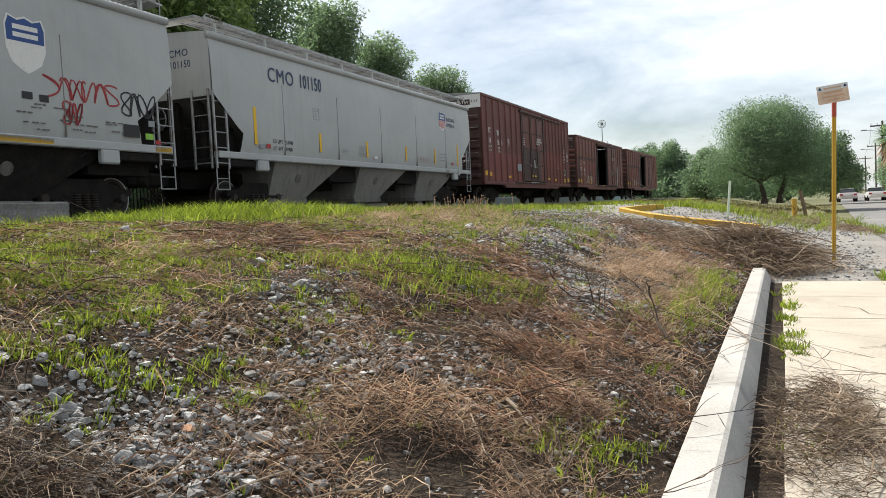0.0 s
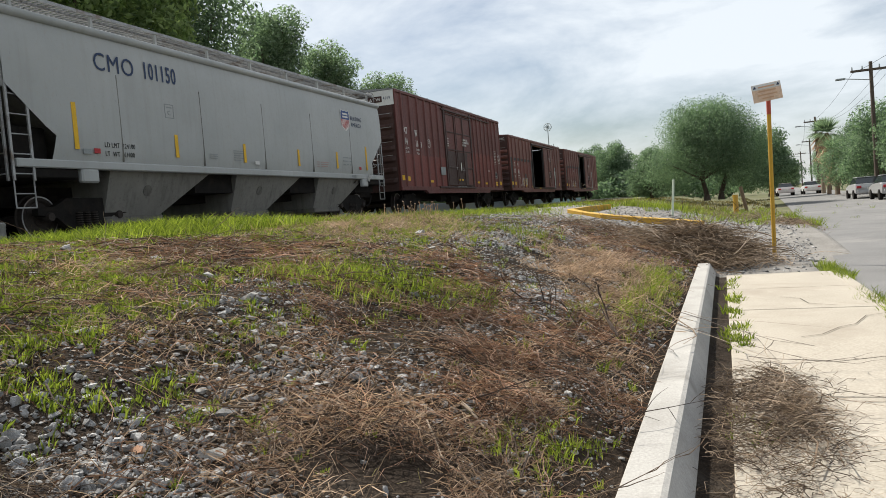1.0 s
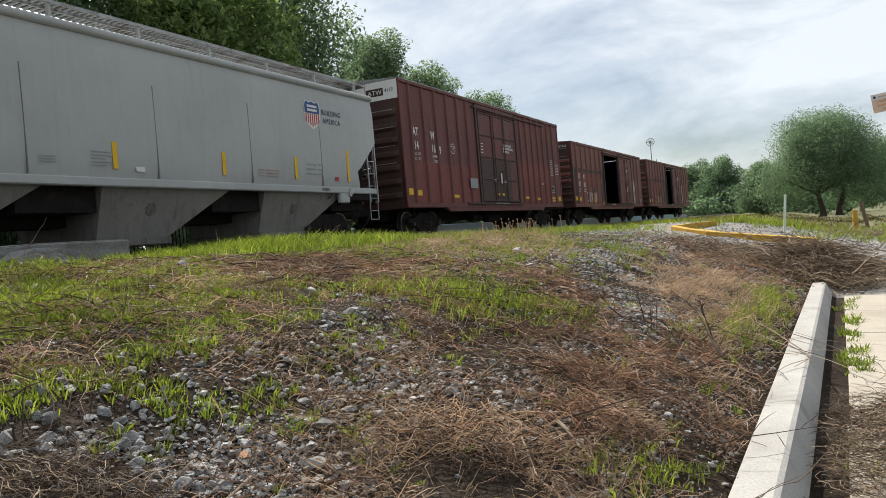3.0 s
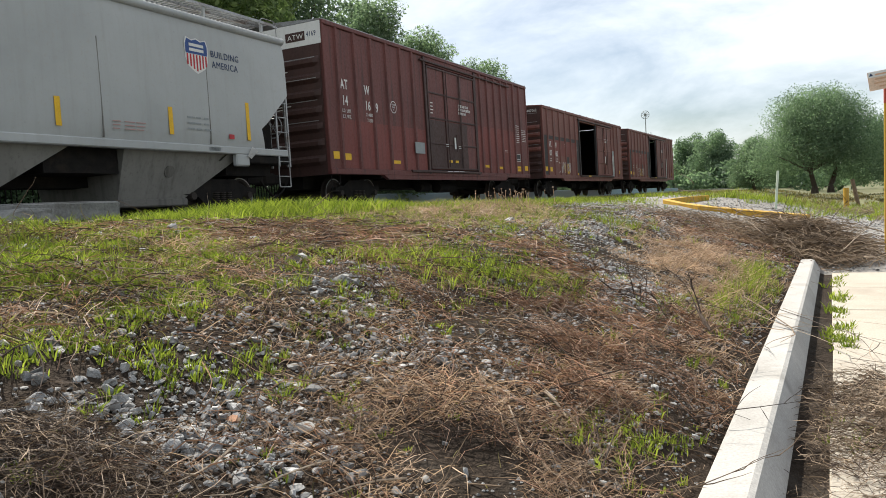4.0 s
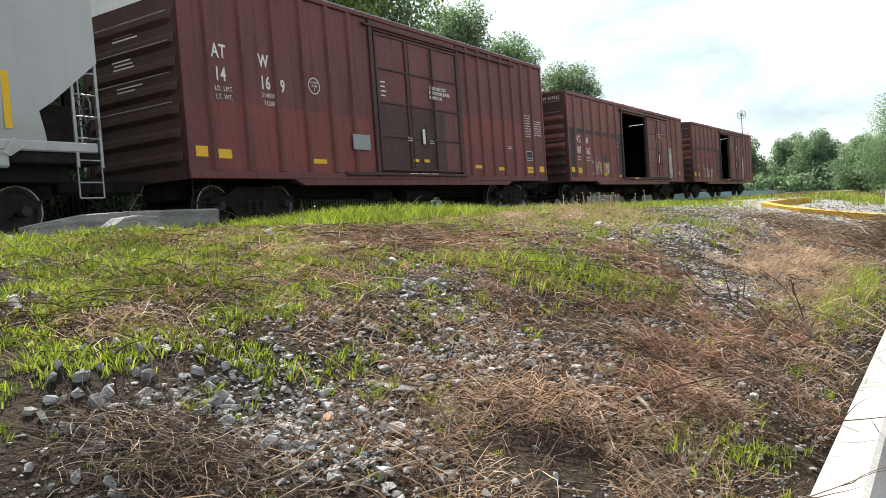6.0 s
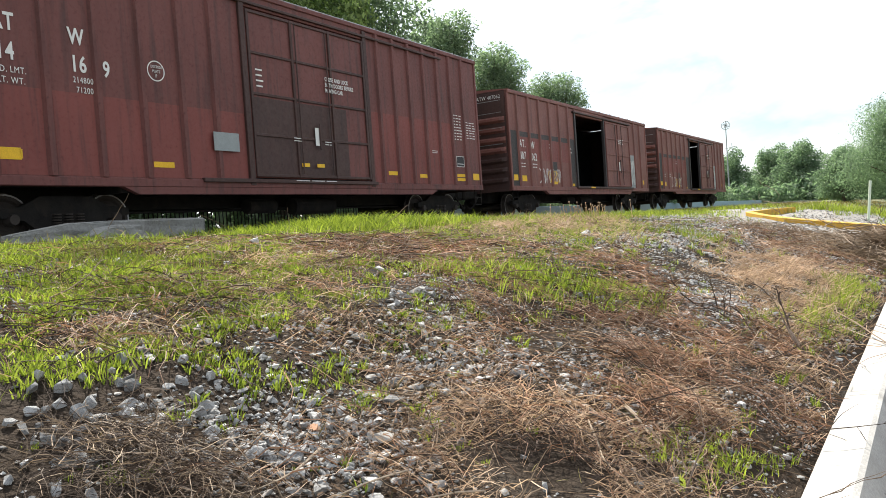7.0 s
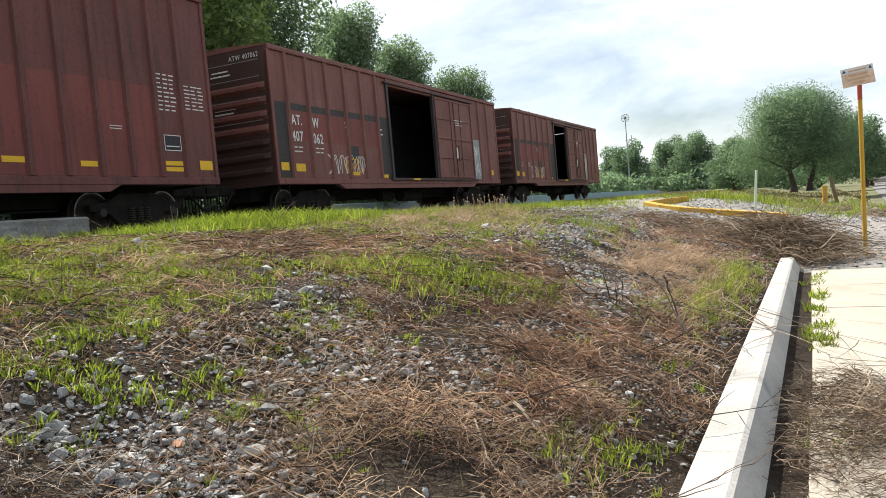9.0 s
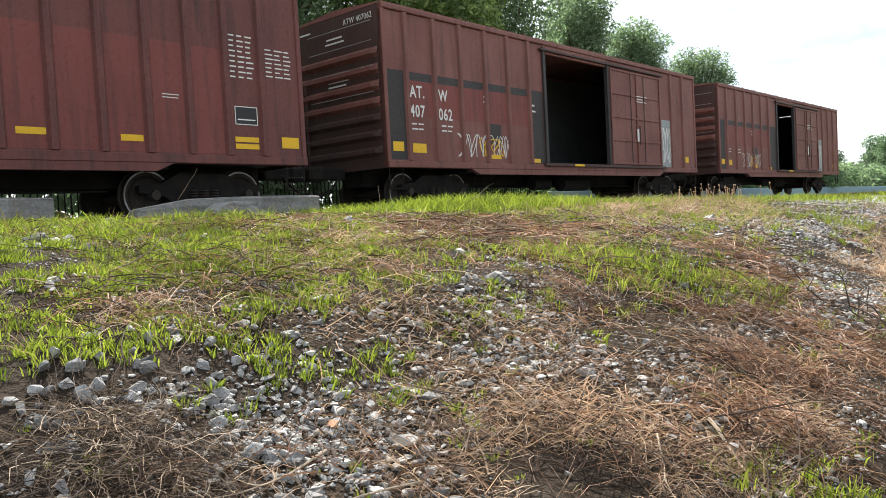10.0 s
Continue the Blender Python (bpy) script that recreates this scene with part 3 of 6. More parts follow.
    for w, z in (("CLOSE AND LOCK", 3.42), ("BOTH DOORS BEFORE", 3.29), ("MOVING CAR", 3.16)):
        lettering(c, w, 8.12, z, 0.095, M_WHITE, 1.576, squeeze=0.72, bold=0.003)
    bars(c, 5.98, 3.0, 0.3, 0.45, 4, cols=1, seed=4, x=1.536)
    bars(c, 6.95, 1.95, 0.34, 0.12, 2, cols=1, seed=5, x=1.575)
    bars(c, 7.98, 1.92, 0.3, 0.12, 2, cols=2, seed=15, x=1.575)
    bars(c, 6.9, 1.08, 1.5, 0.06, 1, cols=3, seed=6, x=1.602)
    plate(c, "reflector", M_YELLOW, 7.15, 7.4, 1.42, 1.5, 1.575)
    plate(c, "reflector", M_YELLOW, 7.65, 7.9, 1.42, 1.5, 1.575)
    bars(c, 13.98, 2.42, 0.5, 0.8, 9, cols=3, seed=7)
    bars(c, 14.72, 2.5, 0.6, 0.55, 7, cols=3, seed=8)
    f = plate(c, "data_panel", M_GRAFF_BLACK, 14.04, 14.46, 1.66, 1.94)
    for y0, y1, z0, z1 in ((14.02, 14.48, 1.945, 1.96), (14.02, 14.48, 1.64, 1.655), (14.02, 14.035, 1.64, 1.96), (14.465, 14.48, 1.64, 1.96), (14.07, 14.43, 1.72, 1.74)):
        plate(c, "panel_line", M_WHITE, y0, y1, z0, z1, 1.509, 0.002)
    bars(c, 12.7, 1.98, 0.4, 0.1, 2, cols=1, seed=9)
    # near end: white top band with a small red name plate
    end_plate(c, "end_band", M_WHITE, -1.48, 1.48, 4.38, 4.97, -0.006, 0.004, "grimy white band")
    end_plate(c, "name_plate", M_BROWN, 0.35, 0.98, 4.52, 4.76, -0.012)
    lettering(c, "ATW", 0.42, 4.57, 0.14, M_WHITE, -0.018, END, 1.1)
    lettering(c, "4169", 1.03, 4.60, 0.14, M_NAVY, -0.014, END, 0.75)
    end_bars(c, -1.35, 4.55, 0.8, 0.14, 2, 5, -0.012)
    for z in (3.72, 3.18, 2.66):
        end_bars(c, -0.5, z, 0.9, 0.22, 3, int(z * 9), -0.012)
    # pale strips paint the light caught on the corrugation tops
    for z in (4.02, 3.48, 2.9, 2.36):
        end_plate(c, "lit_edge", M_STEEL, -1.2, 1.3, z, z + 0.018, -0.094, 0.004)


def make_open_boxcar(u, length, gap, door, posts, words, label, seed):
    red = M_RED_OLD
    c = make_boxcar(u, length, 4.38, red, gap, None, posts, label, rust_patch=True)
    make_door(c, door[0], door[1], 1.14, 4.06, 1.56, red, None, 2, 4, "sliding_door", red)
    part("door_track", boxed(1.50, 1.62, gap[0] - 0.2, door[1] + 0.2, 1.05, 1.13, 0.01), M_BROWN, c)
    part("door_track", boxed(1.50, 1.60, gap[0] - 0.2, door[1] + 0.2, 4.10, 4.16, 0.01), M_BROWN, c)
    for y in gap:
        part("door_frame", boxed(1.44, 1.56, y - 0.06, y + 0.06, 1.03, 4.2, 0.01), M_PATCH_DARK, c)
    for w, y, z, h in words:
        lettering(c, w, y, z, h, M_WHITE, squeeze=0.78, bold=0.006)
    if len(words) > 3 or seed:
        end_bars(c, -1.2, 4.12, 0.5, 0.1, 1, seed, -0.012)
    if any(w[0] == "407" for w in words):
        lettering(c, "ATW 407062", 0.35, 4.12, 0.13, M_WHITE, -0.018, END, 0.85)
    rnd = random.Random(seed)
    plate(c, "paint_patch", M_PATCH_DARK, 0.11, 0.60, 1.12, 3.02, 1.5005, 0.0015, "black touch-up paint")
    ps = list(posts)
    for a, b in zip(ps, ps[1:]):
        if b < gap[0] + 0.3:
            plate(c, "paint_patch", M_PATCH_DARK, a + 0.09, b - 0.09, 2.84, 3.02, 1.5005, 0.0015)
    plate(c, "paint_patch", M_PATCH_DARK, 3.35, 3.95, 1.55, 2.05, 1.5005, 0.0015)
    plate(c, "paint_patch", M_PATCH_DARK, 5.30, gap[0] - 0.08, 1.12, 3.02, 1.5005, 0.0015)
    for a, b in zip(ps, ps[1:]):
        if b < gap[0] + 0.3:
            plate(c, "paint_patch", M_FRESH_RED, a + 0.09, b - 0.09, 2.06, 2.84, 1.5005, 0.0015, "fresher red paint round the lettering")
    plate(c, "paint_patch", M_GREYBOX, door[1] + 0.15, door[1] + 0.85, 1.12, 2.7, 1.5005, 0.0015, "pale grey worn paint")
    for y0, y1, z0, z1 in ((0.18, 0.5, 1.30, 1.50), (0.75, 1.2, 1.28, 1.48), (3.4, 3.9, 1.2, 1.3), (5.2, 5.6, 1.14, 1.24), (length - 1.0, length - 0.65, 1.3, 1.5)):
        plate(c, "reflector", M_YELLOW, y0, y1, z0, z1)
    plate(c, "reflector", M_YELLOW, gap[0] + 1.2, gap[0] + 1.7, 1.06, 1.12, 1.622)
    bars(c, 0.78, 1.74, 0.42, 0.22, 2, cols=2, seed=seed)
    bars(c, 1.75, 1.74, 0.42, 0.22, 2, cols=2, seed=seed + 1)
    bars(c, 3.3, 2.5, 0.25, 0.25, 2, cols=1, seed=seed + 2)
    bars(c, 5.3, 2.4, 0.2, 0.3, 2, cols=1, seed=seed + 3)
    bars(c, door[0] + 1.6, 3.1, 0.8, 0.25, 3, cols=1, seed=seed + 4, x=1.60)
    spray(c, 2.3, 1.2, 2.0, 0.6, 9, M_WHITE, seed, width=0.022)
    spray(c, 3.1, 1.25, 0.9, 0.45, 5, M_YELLOW, seed + 9, width=0.03)
    spray(c, door[1] + 0.2, 1.2, 0.6, 1.3, 5, M_WHITE, seed + 5)
    # painted highlights along the lit corrugation tops
    for z in (4.03, 3.62, 3.1, 2.55):
        end_plate(c, "lit_edge", M_STEEL, -0.9 + 0.2 * rnd.random(), 1.3, z, z + 0.016, -0.094, 0.004)
    for z in (3.75, 3.3, 2.8):
        end_bars(c, -0.3, z, 0.8, 0.2, 2, int(z * 7), -0.012)
    return c


def ribbon(bm, pts, w, x):
    """A flat stroke along points in (y, z)."""
    prev = None
    for i, (y, z) in enumerate(pts):
        a, b = pts[max(0, i - 1)], pts[min(len(pts) - 1, i + 1)]
        t = Vector((b[0] - a[0], b[1] - a[1]))
        t = t.normalized() if t.length else Vector((1, 0))
        cur = (bm.verts.new((x, y - t.y * w / 2, z + t.x * w / 2)), bm.verts.new((x, y + t.y * w / 2, z - t.x * w / 2)))
        if prev:
            bm.faces.new((prev[0], prev[1], cur[1], cur[0]))
        prev = cur


def spray(parent, y, z, w, h, n, mat, seed, x=1.506, width=0.035):
    """Spray-painted scrawl: loops and strokes that spell nothing."""
    rnd = random.Random(seed)
    for i in range(n):
        bm = bmesh.new()
        cy, cz = y + w * (i + 0.5) / n, z + h / 2
        ry, rz = w / n * 0.6, h * 0.45
        a0, turns = rnd.uniform(0, 6), rnd.uniform(0.5, 1.1)
        f, g = rnd.choice((1, 2)), rnd.choice((1, 1, 2))
        ribbon(bm, [(cy + ry * math.cos(a0 + f * k * turns * 0.45), cz + rz * math.sin(a0 * 1.7 + g * k * turns * 0.45)) for k in range(18)], width, x)
        part("graffiti_stroke", bm, mat, parent)


def shield(parent, y, z, w, h, stripes, x=1.51):
    """Shield emblem in plain shapes: blue chief over stripes, white border."""
    def outline(k):
        pts = [(-0.5, 0.32), (-0.42, 0.5), (-0.2, 0.44), (0, 0.5), (0.2, 0.44), (0.42, 0.5), (0.5, 0.32), (0.48, -0.1), (0.36, -0.34), (0.14, -0.46), (0, -0.52), (-0.14, -0.46), (-0.36, -0.34), (-0.48, -0.1)]
        return [(y + a * w * k, z + b * h * k) for a, b in pts]
    bm = bmesh.new()
    bm.faces.new([bm.verts.new((x, a, b)) for a, b in outline(1.08)])
    em = part("emblem", bm, M_WHITE, parent, "blue, white and red shield emblem")
    bm = bmesh.new()
    top = [(a, b) for a, b in outline(1.0) if b >= z + 0.3 * h]
    top = [(y - 0.49 * w, z + 0.04 * h), (y + 0.49 * w, z + 0.04 * h)] + top[::-1]
    bm.faces.new([bm.verts.new((x + 0.002, a, b)) for a, b in top])
    part("emblem_chief", bm, M_BLUE, em)
    bm = bmesh.new()
    for r in (0.27, 0.12):
        box(bm, x + 0.003, x + 0.005, y - 0.33 * w, y + 0.33 * w, z + r * h, z + (r + 0.09) * h)
    part("emblem_bars", bm, M_WHITE, em)
    if stripes:
        bm = bmesh.new()
        for i in range(7):
            a = -0.42 + 0.84 * i / 6
            lo = -0.48 + abs(a) * 0.42
            box(bm, x + 0.001, x + 0.003, y + (a - 0.035) * w, y + (a + 0.035) * w, z + lo * h, z + 0.03 * h)
        part("emblem_stripes", bm, M_SIGNRED, em)


def make_hopper(u, length, label, bay_tone):
    """Three-bay covered hopper: rounded side shells, slope sheets, outlet bays, roof walks, end ladders."""
    car = empty("hopper_car", label, "hopper car", "freight train")
    sill_z, eave = 1.50, 4.10
    prof = [(1.497, sill_z), (1.522, 1.65), (1.537, 1.85), (1.547, 2.2), (1.549, 2.7), (1.546, 3.2), (1.536, 3.6), (1.515, 3.85), (1.485, eave - 0.06)]

    def start(z):   # side shell recedes towards the bottom at both ends
        return 0.0 if z >= 2.8 else min(1.32, (2.8 - z) * 1.15) if z > 1.95 else 1.02 + (1.95 - z) * -0.25
    zs = [1.50, 1.57, 1.65, 1.78, 1.95, 2.1, 2.3, 2.55, 2.8, 3.1, 3.4, 3.6, 3.75, 3.9, 4.04]
    for s in (1, -1):
        bm = bmesh.new()
        cols = [0.0, 0.12, 0.25, 0.4, 0.55, 0.7, 0.85, 1.0]
        rows = []
        for z in zs:
            x = next((xa + (xb - xa) * (z - za) / (zb - za) for (xa, za), (xb, zb) in zip(prof, prof[1:]) if za <= z <= zb), 1.5)
            e = start(z)
            rows.append([bm.verts.new((s * x, e + (length - 2 * e) * c, z)) for c in cols])
        for a, b in zip(rows, rows[1:]):
            for i in range(len(cols) - 1):
                bm.faces.new((a[i], a[i + 1], b[i + 1], b[i]) if s > 0 else (a[i], b[i], b[i + 1], a[i + 1]))
        part("side_shell", bm, M_HOPPER, car, smooth=True)
        bm = bmesh.new()
        rod(bm, (s * 1.49, 0.0, eave), (s * 1.49, length, eave), 0.085, n=14)
        part("top_chord", bm, M_HOPPER, car, smooth=True)
        part("side_sill", boxed(min(s * 1.38, s * 1.555), max(s * 1.38, s * 1.555), 0.1, length - 0.1, sill_z - 0.16, sill_z, 0.02), M_HOPPER, car)
        for y in (1.75, length - 1.75):
            bm = bmesh.new()
            box(bm, min(s * 1.42, s * 1.56), max(s * 1.42, s * 1.56), y - 0.22, y + 0.22, sill_z - 0.42, sill_z - 0.15, 0.03)
            part("jacking_pad", bm, M_HOPPER, car)
        for k in range(1, 6):
            y = length * k / 6
            part("shell_seam", boxed(min(s * 1.50, s * 1.552), max(s * 1.50, s * 1.552), y - 0.008, y + 0.008, 1.52, 3.3), M_BAY, car)
    for y, s in ((0.0, 1), (length, -1)):
        bm = bmesh.new()
        prism(bm, [(-1.49, 2.75), (1.49, 2.75), (1.49, eave), (-1.49, eave)], min(y + s * 0.02, y + s * 0.08), max(y + s * 0.02, y + s * 0.08))
        part("end_sheet", bm, M_HOPPER, car)
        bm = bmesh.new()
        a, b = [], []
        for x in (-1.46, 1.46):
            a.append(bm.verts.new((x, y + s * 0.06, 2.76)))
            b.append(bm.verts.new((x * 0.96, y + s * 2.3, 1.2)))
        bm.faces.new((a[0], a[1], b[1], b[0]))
        part("slope_sheet", bm, M_GRIME_SHADE, car)
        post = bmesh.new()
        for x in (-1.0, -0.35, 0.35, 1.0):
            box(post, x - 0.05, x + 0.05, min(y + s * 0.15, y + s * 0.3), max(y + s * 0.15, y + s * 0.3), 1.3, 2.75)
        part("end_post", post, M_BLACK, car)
        # black block added so no bright background shows through the open end
        part("end_filler", boxed(-1.25, 1.25, min(y + s * 0.32, y + s * 1.05), max(y + s * 0.32, y + s * 1.05), 1.342, 2.12, 0.02), M_BLACK, car)
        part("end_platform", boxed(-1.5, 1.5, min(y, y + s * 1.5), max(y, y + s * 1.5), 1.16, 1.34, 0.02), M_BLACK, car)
        lad = (y + s * 0.03, y + s * 0.45)
        make_ladder(car, 1.51, min(lad), max(lad), 1.1, 2.85, 5, M_STEEL)
        make_ladder(car, (y - 0.0) if s > 0 else y + 0.02, 0.95, 1.42, 1.1, 2.9, 5, M_STEEL, "x")
        make_step(car, 1.5, min(lad), max(lad), 0.62, 1.12, M_STEEL)
        make_coupler(car, y, -s)
        make_truck(car, y + s * 2.0)
    bw = bmesh.new()
    for i in range(18):
        a, b = 2 * math.pi * i / 18, 2 * math.pi * (i + 1) / 18
        rod(bw, (1.1 + 0.27 * math.cos(a), length - 0.05, 2.1 + 0.27 * math.sin(a)), (1.1 + 0.27 * math.cos(b), length - 0.05, 2.1 + 0.27 * math.sin(b)), 0.014, n=5)
    for i in range(3):
        a = math.pi * i / 3
        rod(bw, (1.1 - 0.27 * math.cos(a), length - 0.05, 2.1 - 0.27 * math.sin(a)), (1.1 + 0.27 * math.cos(a), length - 0.05, 2.1 + 0.27 * math.sin(a)), 0.01, n=5)
    part("brake_wheel", bw, M_STEEL, car)
    # outlet bays
    for cy, ea, eb in ((length * 0.5 - 4.45, 1.2, 2.3), (length * 0.5, 1.2, 2.3), (length * 0.5 + 4.45, 1.2, 2.3)):
        bm = bmesh.new()
        top = [bm.verts.new(p) for p in ((-1.42, cy - ea, sill_z - 0.02), (1.42, cy - ea, sill_z - 0.02), (1.42, cy + eb, sill_z - 0.02), (-1.42, cy + eb, sill_z - 0.02))]
        low = [bm.verts.new(p) for p in ((-1.05, cy - 1.15, 0.42), (1.05, cy - 1.15, 0.42), (1.05, cy + 0.55, 0.42), (-1.05, cy + 0.55, 0.42))]
        for i in range(4):
            bm.faces.new((top[i], low[i], low[(i + 1) % 4], top[(i + 1) % 4]))
        bm.faces.new(low)
        bmesh.ops.recalc_face_normals(bm, faces=bm.faces)
        bay = part("hopper_bay", bm, bay_tone, car)
        part("outlet_gate", boxed(-1.1, 1.1, cy - 1.18, cy + 0.6, 0.27, 0.42, 0.02), M_GRIME_SHADE, bay)
        # black box added between bays, standing for the deep shade there
        part("shade_block", boxed(-1.2, 1.2, cy + eb - 0.6, cy + eb + 0.94, 0.9, sill_z - 0.05), M_BLACK, bay)
        part("poke_hole", rod(bmesh.new(), (1.16, cy, 0.98), (1.25, cy, 0.95), 0.13, n=10), M_GRIME_SHADE, bay)
    part("center_sill", boxed(-0.3, 0.3, 0.2, length - 0.2, 0.7, 1.1), M_BLACK, car)
    # roof, hatches and running boards
    bm = bmesh.new()
    prism(bm, [(-1.49, eave), (-1.3, eave + 0.1), (0, eave + 0.2), (1.3, eave + 0.1), (1.49, eave)], 0.02, length - 0.02)
    part("roof_sheet", bm, M_HOPPER, car)
    bm = bmesh.new()
    box(bm, -0.32, 0.32, 0.9, length - 0.9, eave + 0.18, eave + 0.32, 0.04)
    part("hatch_cover", bm, M_GRIME_SHADE, car)
    for x in (-1.0, 1.0):
        bm = bmesh.new()
        n = int(length / 0.13)
        for i in range(n):
            y = 0.1 + (length - 0.2) * i / n
            box(bm, x - 0.36, x + 0.36, y, y + 0.05, eave + 0.40, eave + 0.425)
        for xx in (x - 0.36, x, x + 0.34):
            box(bm, xx, xx + 0.03, 0.1, length - 0.1, eave + 0.37, eave + 0.43)
        wlk = part("running_board", bm, M_STEEL, car)
        for i in range(9):
            y = 0.5 + (length - 1.0) * i / 8
            part("walk_bracket", boxed(x + 0.28, x + 0.34, y - 0.03, y + 0.03, eave + 0.02, eave + 0.43), M_HOPPER, wlk)
    for y, s in ((0.05, 1), (length - 0.05, -1)):
        bm = bmesh.new()
        box(bm, -1.3, 1.3, y - 0.2, y + 0.2, eave + 0.38, eave + 0.42)
        part("end_walk", bm, M_STEEL, car)
        g = bmesh.new()
        pts = [(1.4, y, eave - 0.05), (1.4, y, eave + 0.42), (1.4, y + s * 0.08, eave + 0.48), (1.4, y + s * 0.5, eave + 0.48), (1.4, y + s * 0.6, eave + 0.4), (1.4, y + s * 0.6, eave)]
        for a, b in zip(pts, pts[1:]):
            rod(g, a, b, 0.011, n=6)
        part("grab_iron", g, M_STEEL, car)
    TRAIN.append((car, u, length))
    return car


def make_clean_hopper():
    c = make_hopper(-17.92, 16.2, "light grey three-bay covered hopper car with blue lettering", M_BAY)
    xs = 1.551
    lettering(c, "CMO", 2.1, 3.34, 0.38, M_NAVY, xs, squeeze=0.92)
    lettering(c, "101150", 3.5, 3.36, 0.37, M_NAVY, xs, squeeze=0.66, bold=0.008)
    shield(c, 13.25, 3.32, 0.62, 0.66, True, xs)
    lettering(c, "BUILDING", 13.66, 3.36, 0.145, M_NAVY, xs, squeeze=0.9)
    lettering(c, "AMERICA", 13.68, 3.14, 0.145, M_NAVY, xs, squeeze=0.9)
    for y, z0, z1 in ((1.48, 1.72, 2.62), (4.4, 1.68, 2.2), (7.1, 1.66, 2.15), (9.9, 1.66, 2.15), (12.4, 1.66, 2.2), (14.7, 1.66, 2.5)):
        plate(c, "reflector", M_YELLOW, y - 0.055, y + 0.055, z0, z1, xs)
    for y in (1.9, 14.05):
        plate(c, "red_placard", M_SIGNRED, y, y + 0.16, 1.66, 1.76, xs)
    plate(c, "data_plate", M_GREYBOX, 1.62, 1.82, 1.64, 1.74, xs)
    plate(c, "data_plate", M_GREYBOX, 13.4, 13.75, 1.38, 1.46, xs)
    for words, z in (("LD LMT  224100", 1.80), ("LT  WT   61900", 1.62)):
        lettering(c, words, 2.2, z, 0.105, M_BLACK, 1.54, squeeze=0.78)
    lettering(c, "C", 4.19, 2.63, 0.11, M_GREYBOX, xs)
    bars(c, 14.3 - 1.45, 1.75, 0.7, 0.35, 3, M_GREYBOX, 3, 22, xs)
    bars(c, 5.6, 1.7, 0.35, 0.14, 3, M_GREYBOX, 1, 23, xs)
    bars(c, 6.6, 1.68, 0.5, 0.3, 5, M_GREYBOX, 1, 24, xs)
    bars(c, 11.0, 1.66, 0.8, 0.2, 3, plain("faded_red_print", (0.40, 0.25, 0.23)), 3, 25, xs)
    plate(c, "data_plate", M_WHITE, 7.55, 7.75, 1.63, 1.72, xs)
    f = bmesh.new()
    for y0, y1, z0, z1 in ((4.1, 4.4, 2.86, 2.875), (4.1, 4.4, 2.56, 2.575), (4.1, 4.115, 2.56, 2.875), (4.385, 4.4, 2.56, 2.875), (4.16, 4.34, 2.79, 2.815)):
        box(f, xs, xs + 0.003, y0, y1, z0, z1)
    part("square_mark", f, M_GREYBOX, c)
    lettering(c, "CMO", 0.35, 3.7, 0.17, M_NAVY, 0.015, END)
    lettering(c, "101150", 0.35, 3.44, 0.17, M_NAVY, 0.015, END, 0.8)
    tag = bmesh.new()
    tag.faces.new([tag.verts.new(p) for p in ((1.60, 14.55, 1.30), (1.60, 14.72, 1.52), (1.60, 14.92, 1.42), (1.60, 14.66, 1.24))])
    bmesh.ops.solidify(tag, geom=tag.faces[:], thickness=0.01)
    part("route_card", tag, M_WHITE, c)


def make_tagged_hopper():
    # bays in underframe black: the deep shade below the sill as colour
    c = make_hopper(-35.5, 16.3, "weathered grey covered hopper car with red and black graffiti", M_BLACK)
    xs = 1.551
    shield(c, 12.9, 3.0, 0.72, 0.86, False, xs)
    spray(c, 13.2, 2.15, 1.6, 0.42, 6, M_GRAFF_RED, 31, xs)
    spray(c, 13.55, 1.72, 0.4, 0.45, 3, M_GRAFF_RED, 35, xs)
    spray(c, 15.0 - 0.1, 2.0, 0.85, 0.5, 4, M_GRAFF_BLACK, 33, xs)
    for y0, y1, z0, z1 in ((12.75, 12.95, 2.1, 2.22), (13.08, 13.26, 2.08, 2.2), (14.9, 15.3, 1.62, 1.86)):
        plate(c, "data_plate", M_GRAFF_BLACK, y0, y1, z0, z1, xs)
    plate(c, "data_plate", M_GREYBOX, 15.55, 15.72, 1.86, 1.98, xs)
    plate(c, "lime_sticker", M_LIME, 15.45, 15.66, 1.60, 1.72, xs)
    plate(c, "red_placard", M_SIGNRED, 15.72, 15.85, 1.52, 1.6, xs)
    for y0, y1 in ((11.6, 13.3), (15.7, 16.15)):
        plate(c, "reflector", M_YELLOW, y0, y1, 1.37, 1.47, xs)
    bars(c, 13.35, 1.36, 1.2, 0.12, 1, M_GRAFF_BLACK, 5, 41, xs)
    bars(c, 15.0, 1.37, 0.65, 0.09, 1, M_GRAFF_BLACK, 4, 42, xs)
    rnd = random.Random(8)
    for i in range(14):
        bars(c, 12.5 + rnd.random() * 2.1, 1.56 + rnd.random() * 0.45, rnd.uniform(0.2, 0.5), 0.08, 1, M_GRIME_SHADE, 3, 50 + i, xs)


make_tall_boxcar()
make_open_boxcar(17.66, 15.46, (5.9, 9.25), (9.3, 12.6), (0.68, 1.58, 2.48, 3.4, 4.3, 5.2, 13.5, 14.4),
                 (("AT.", 0.76, 2.48, 0.27), ("W", 1.68, 2.46, 0.27), ("407", 0.74, 2.06, 0.27), ("062", 1.66, 2.04, 0.27)),
                 "faded red boxcar with an open doorway and grey paint patches", 11)
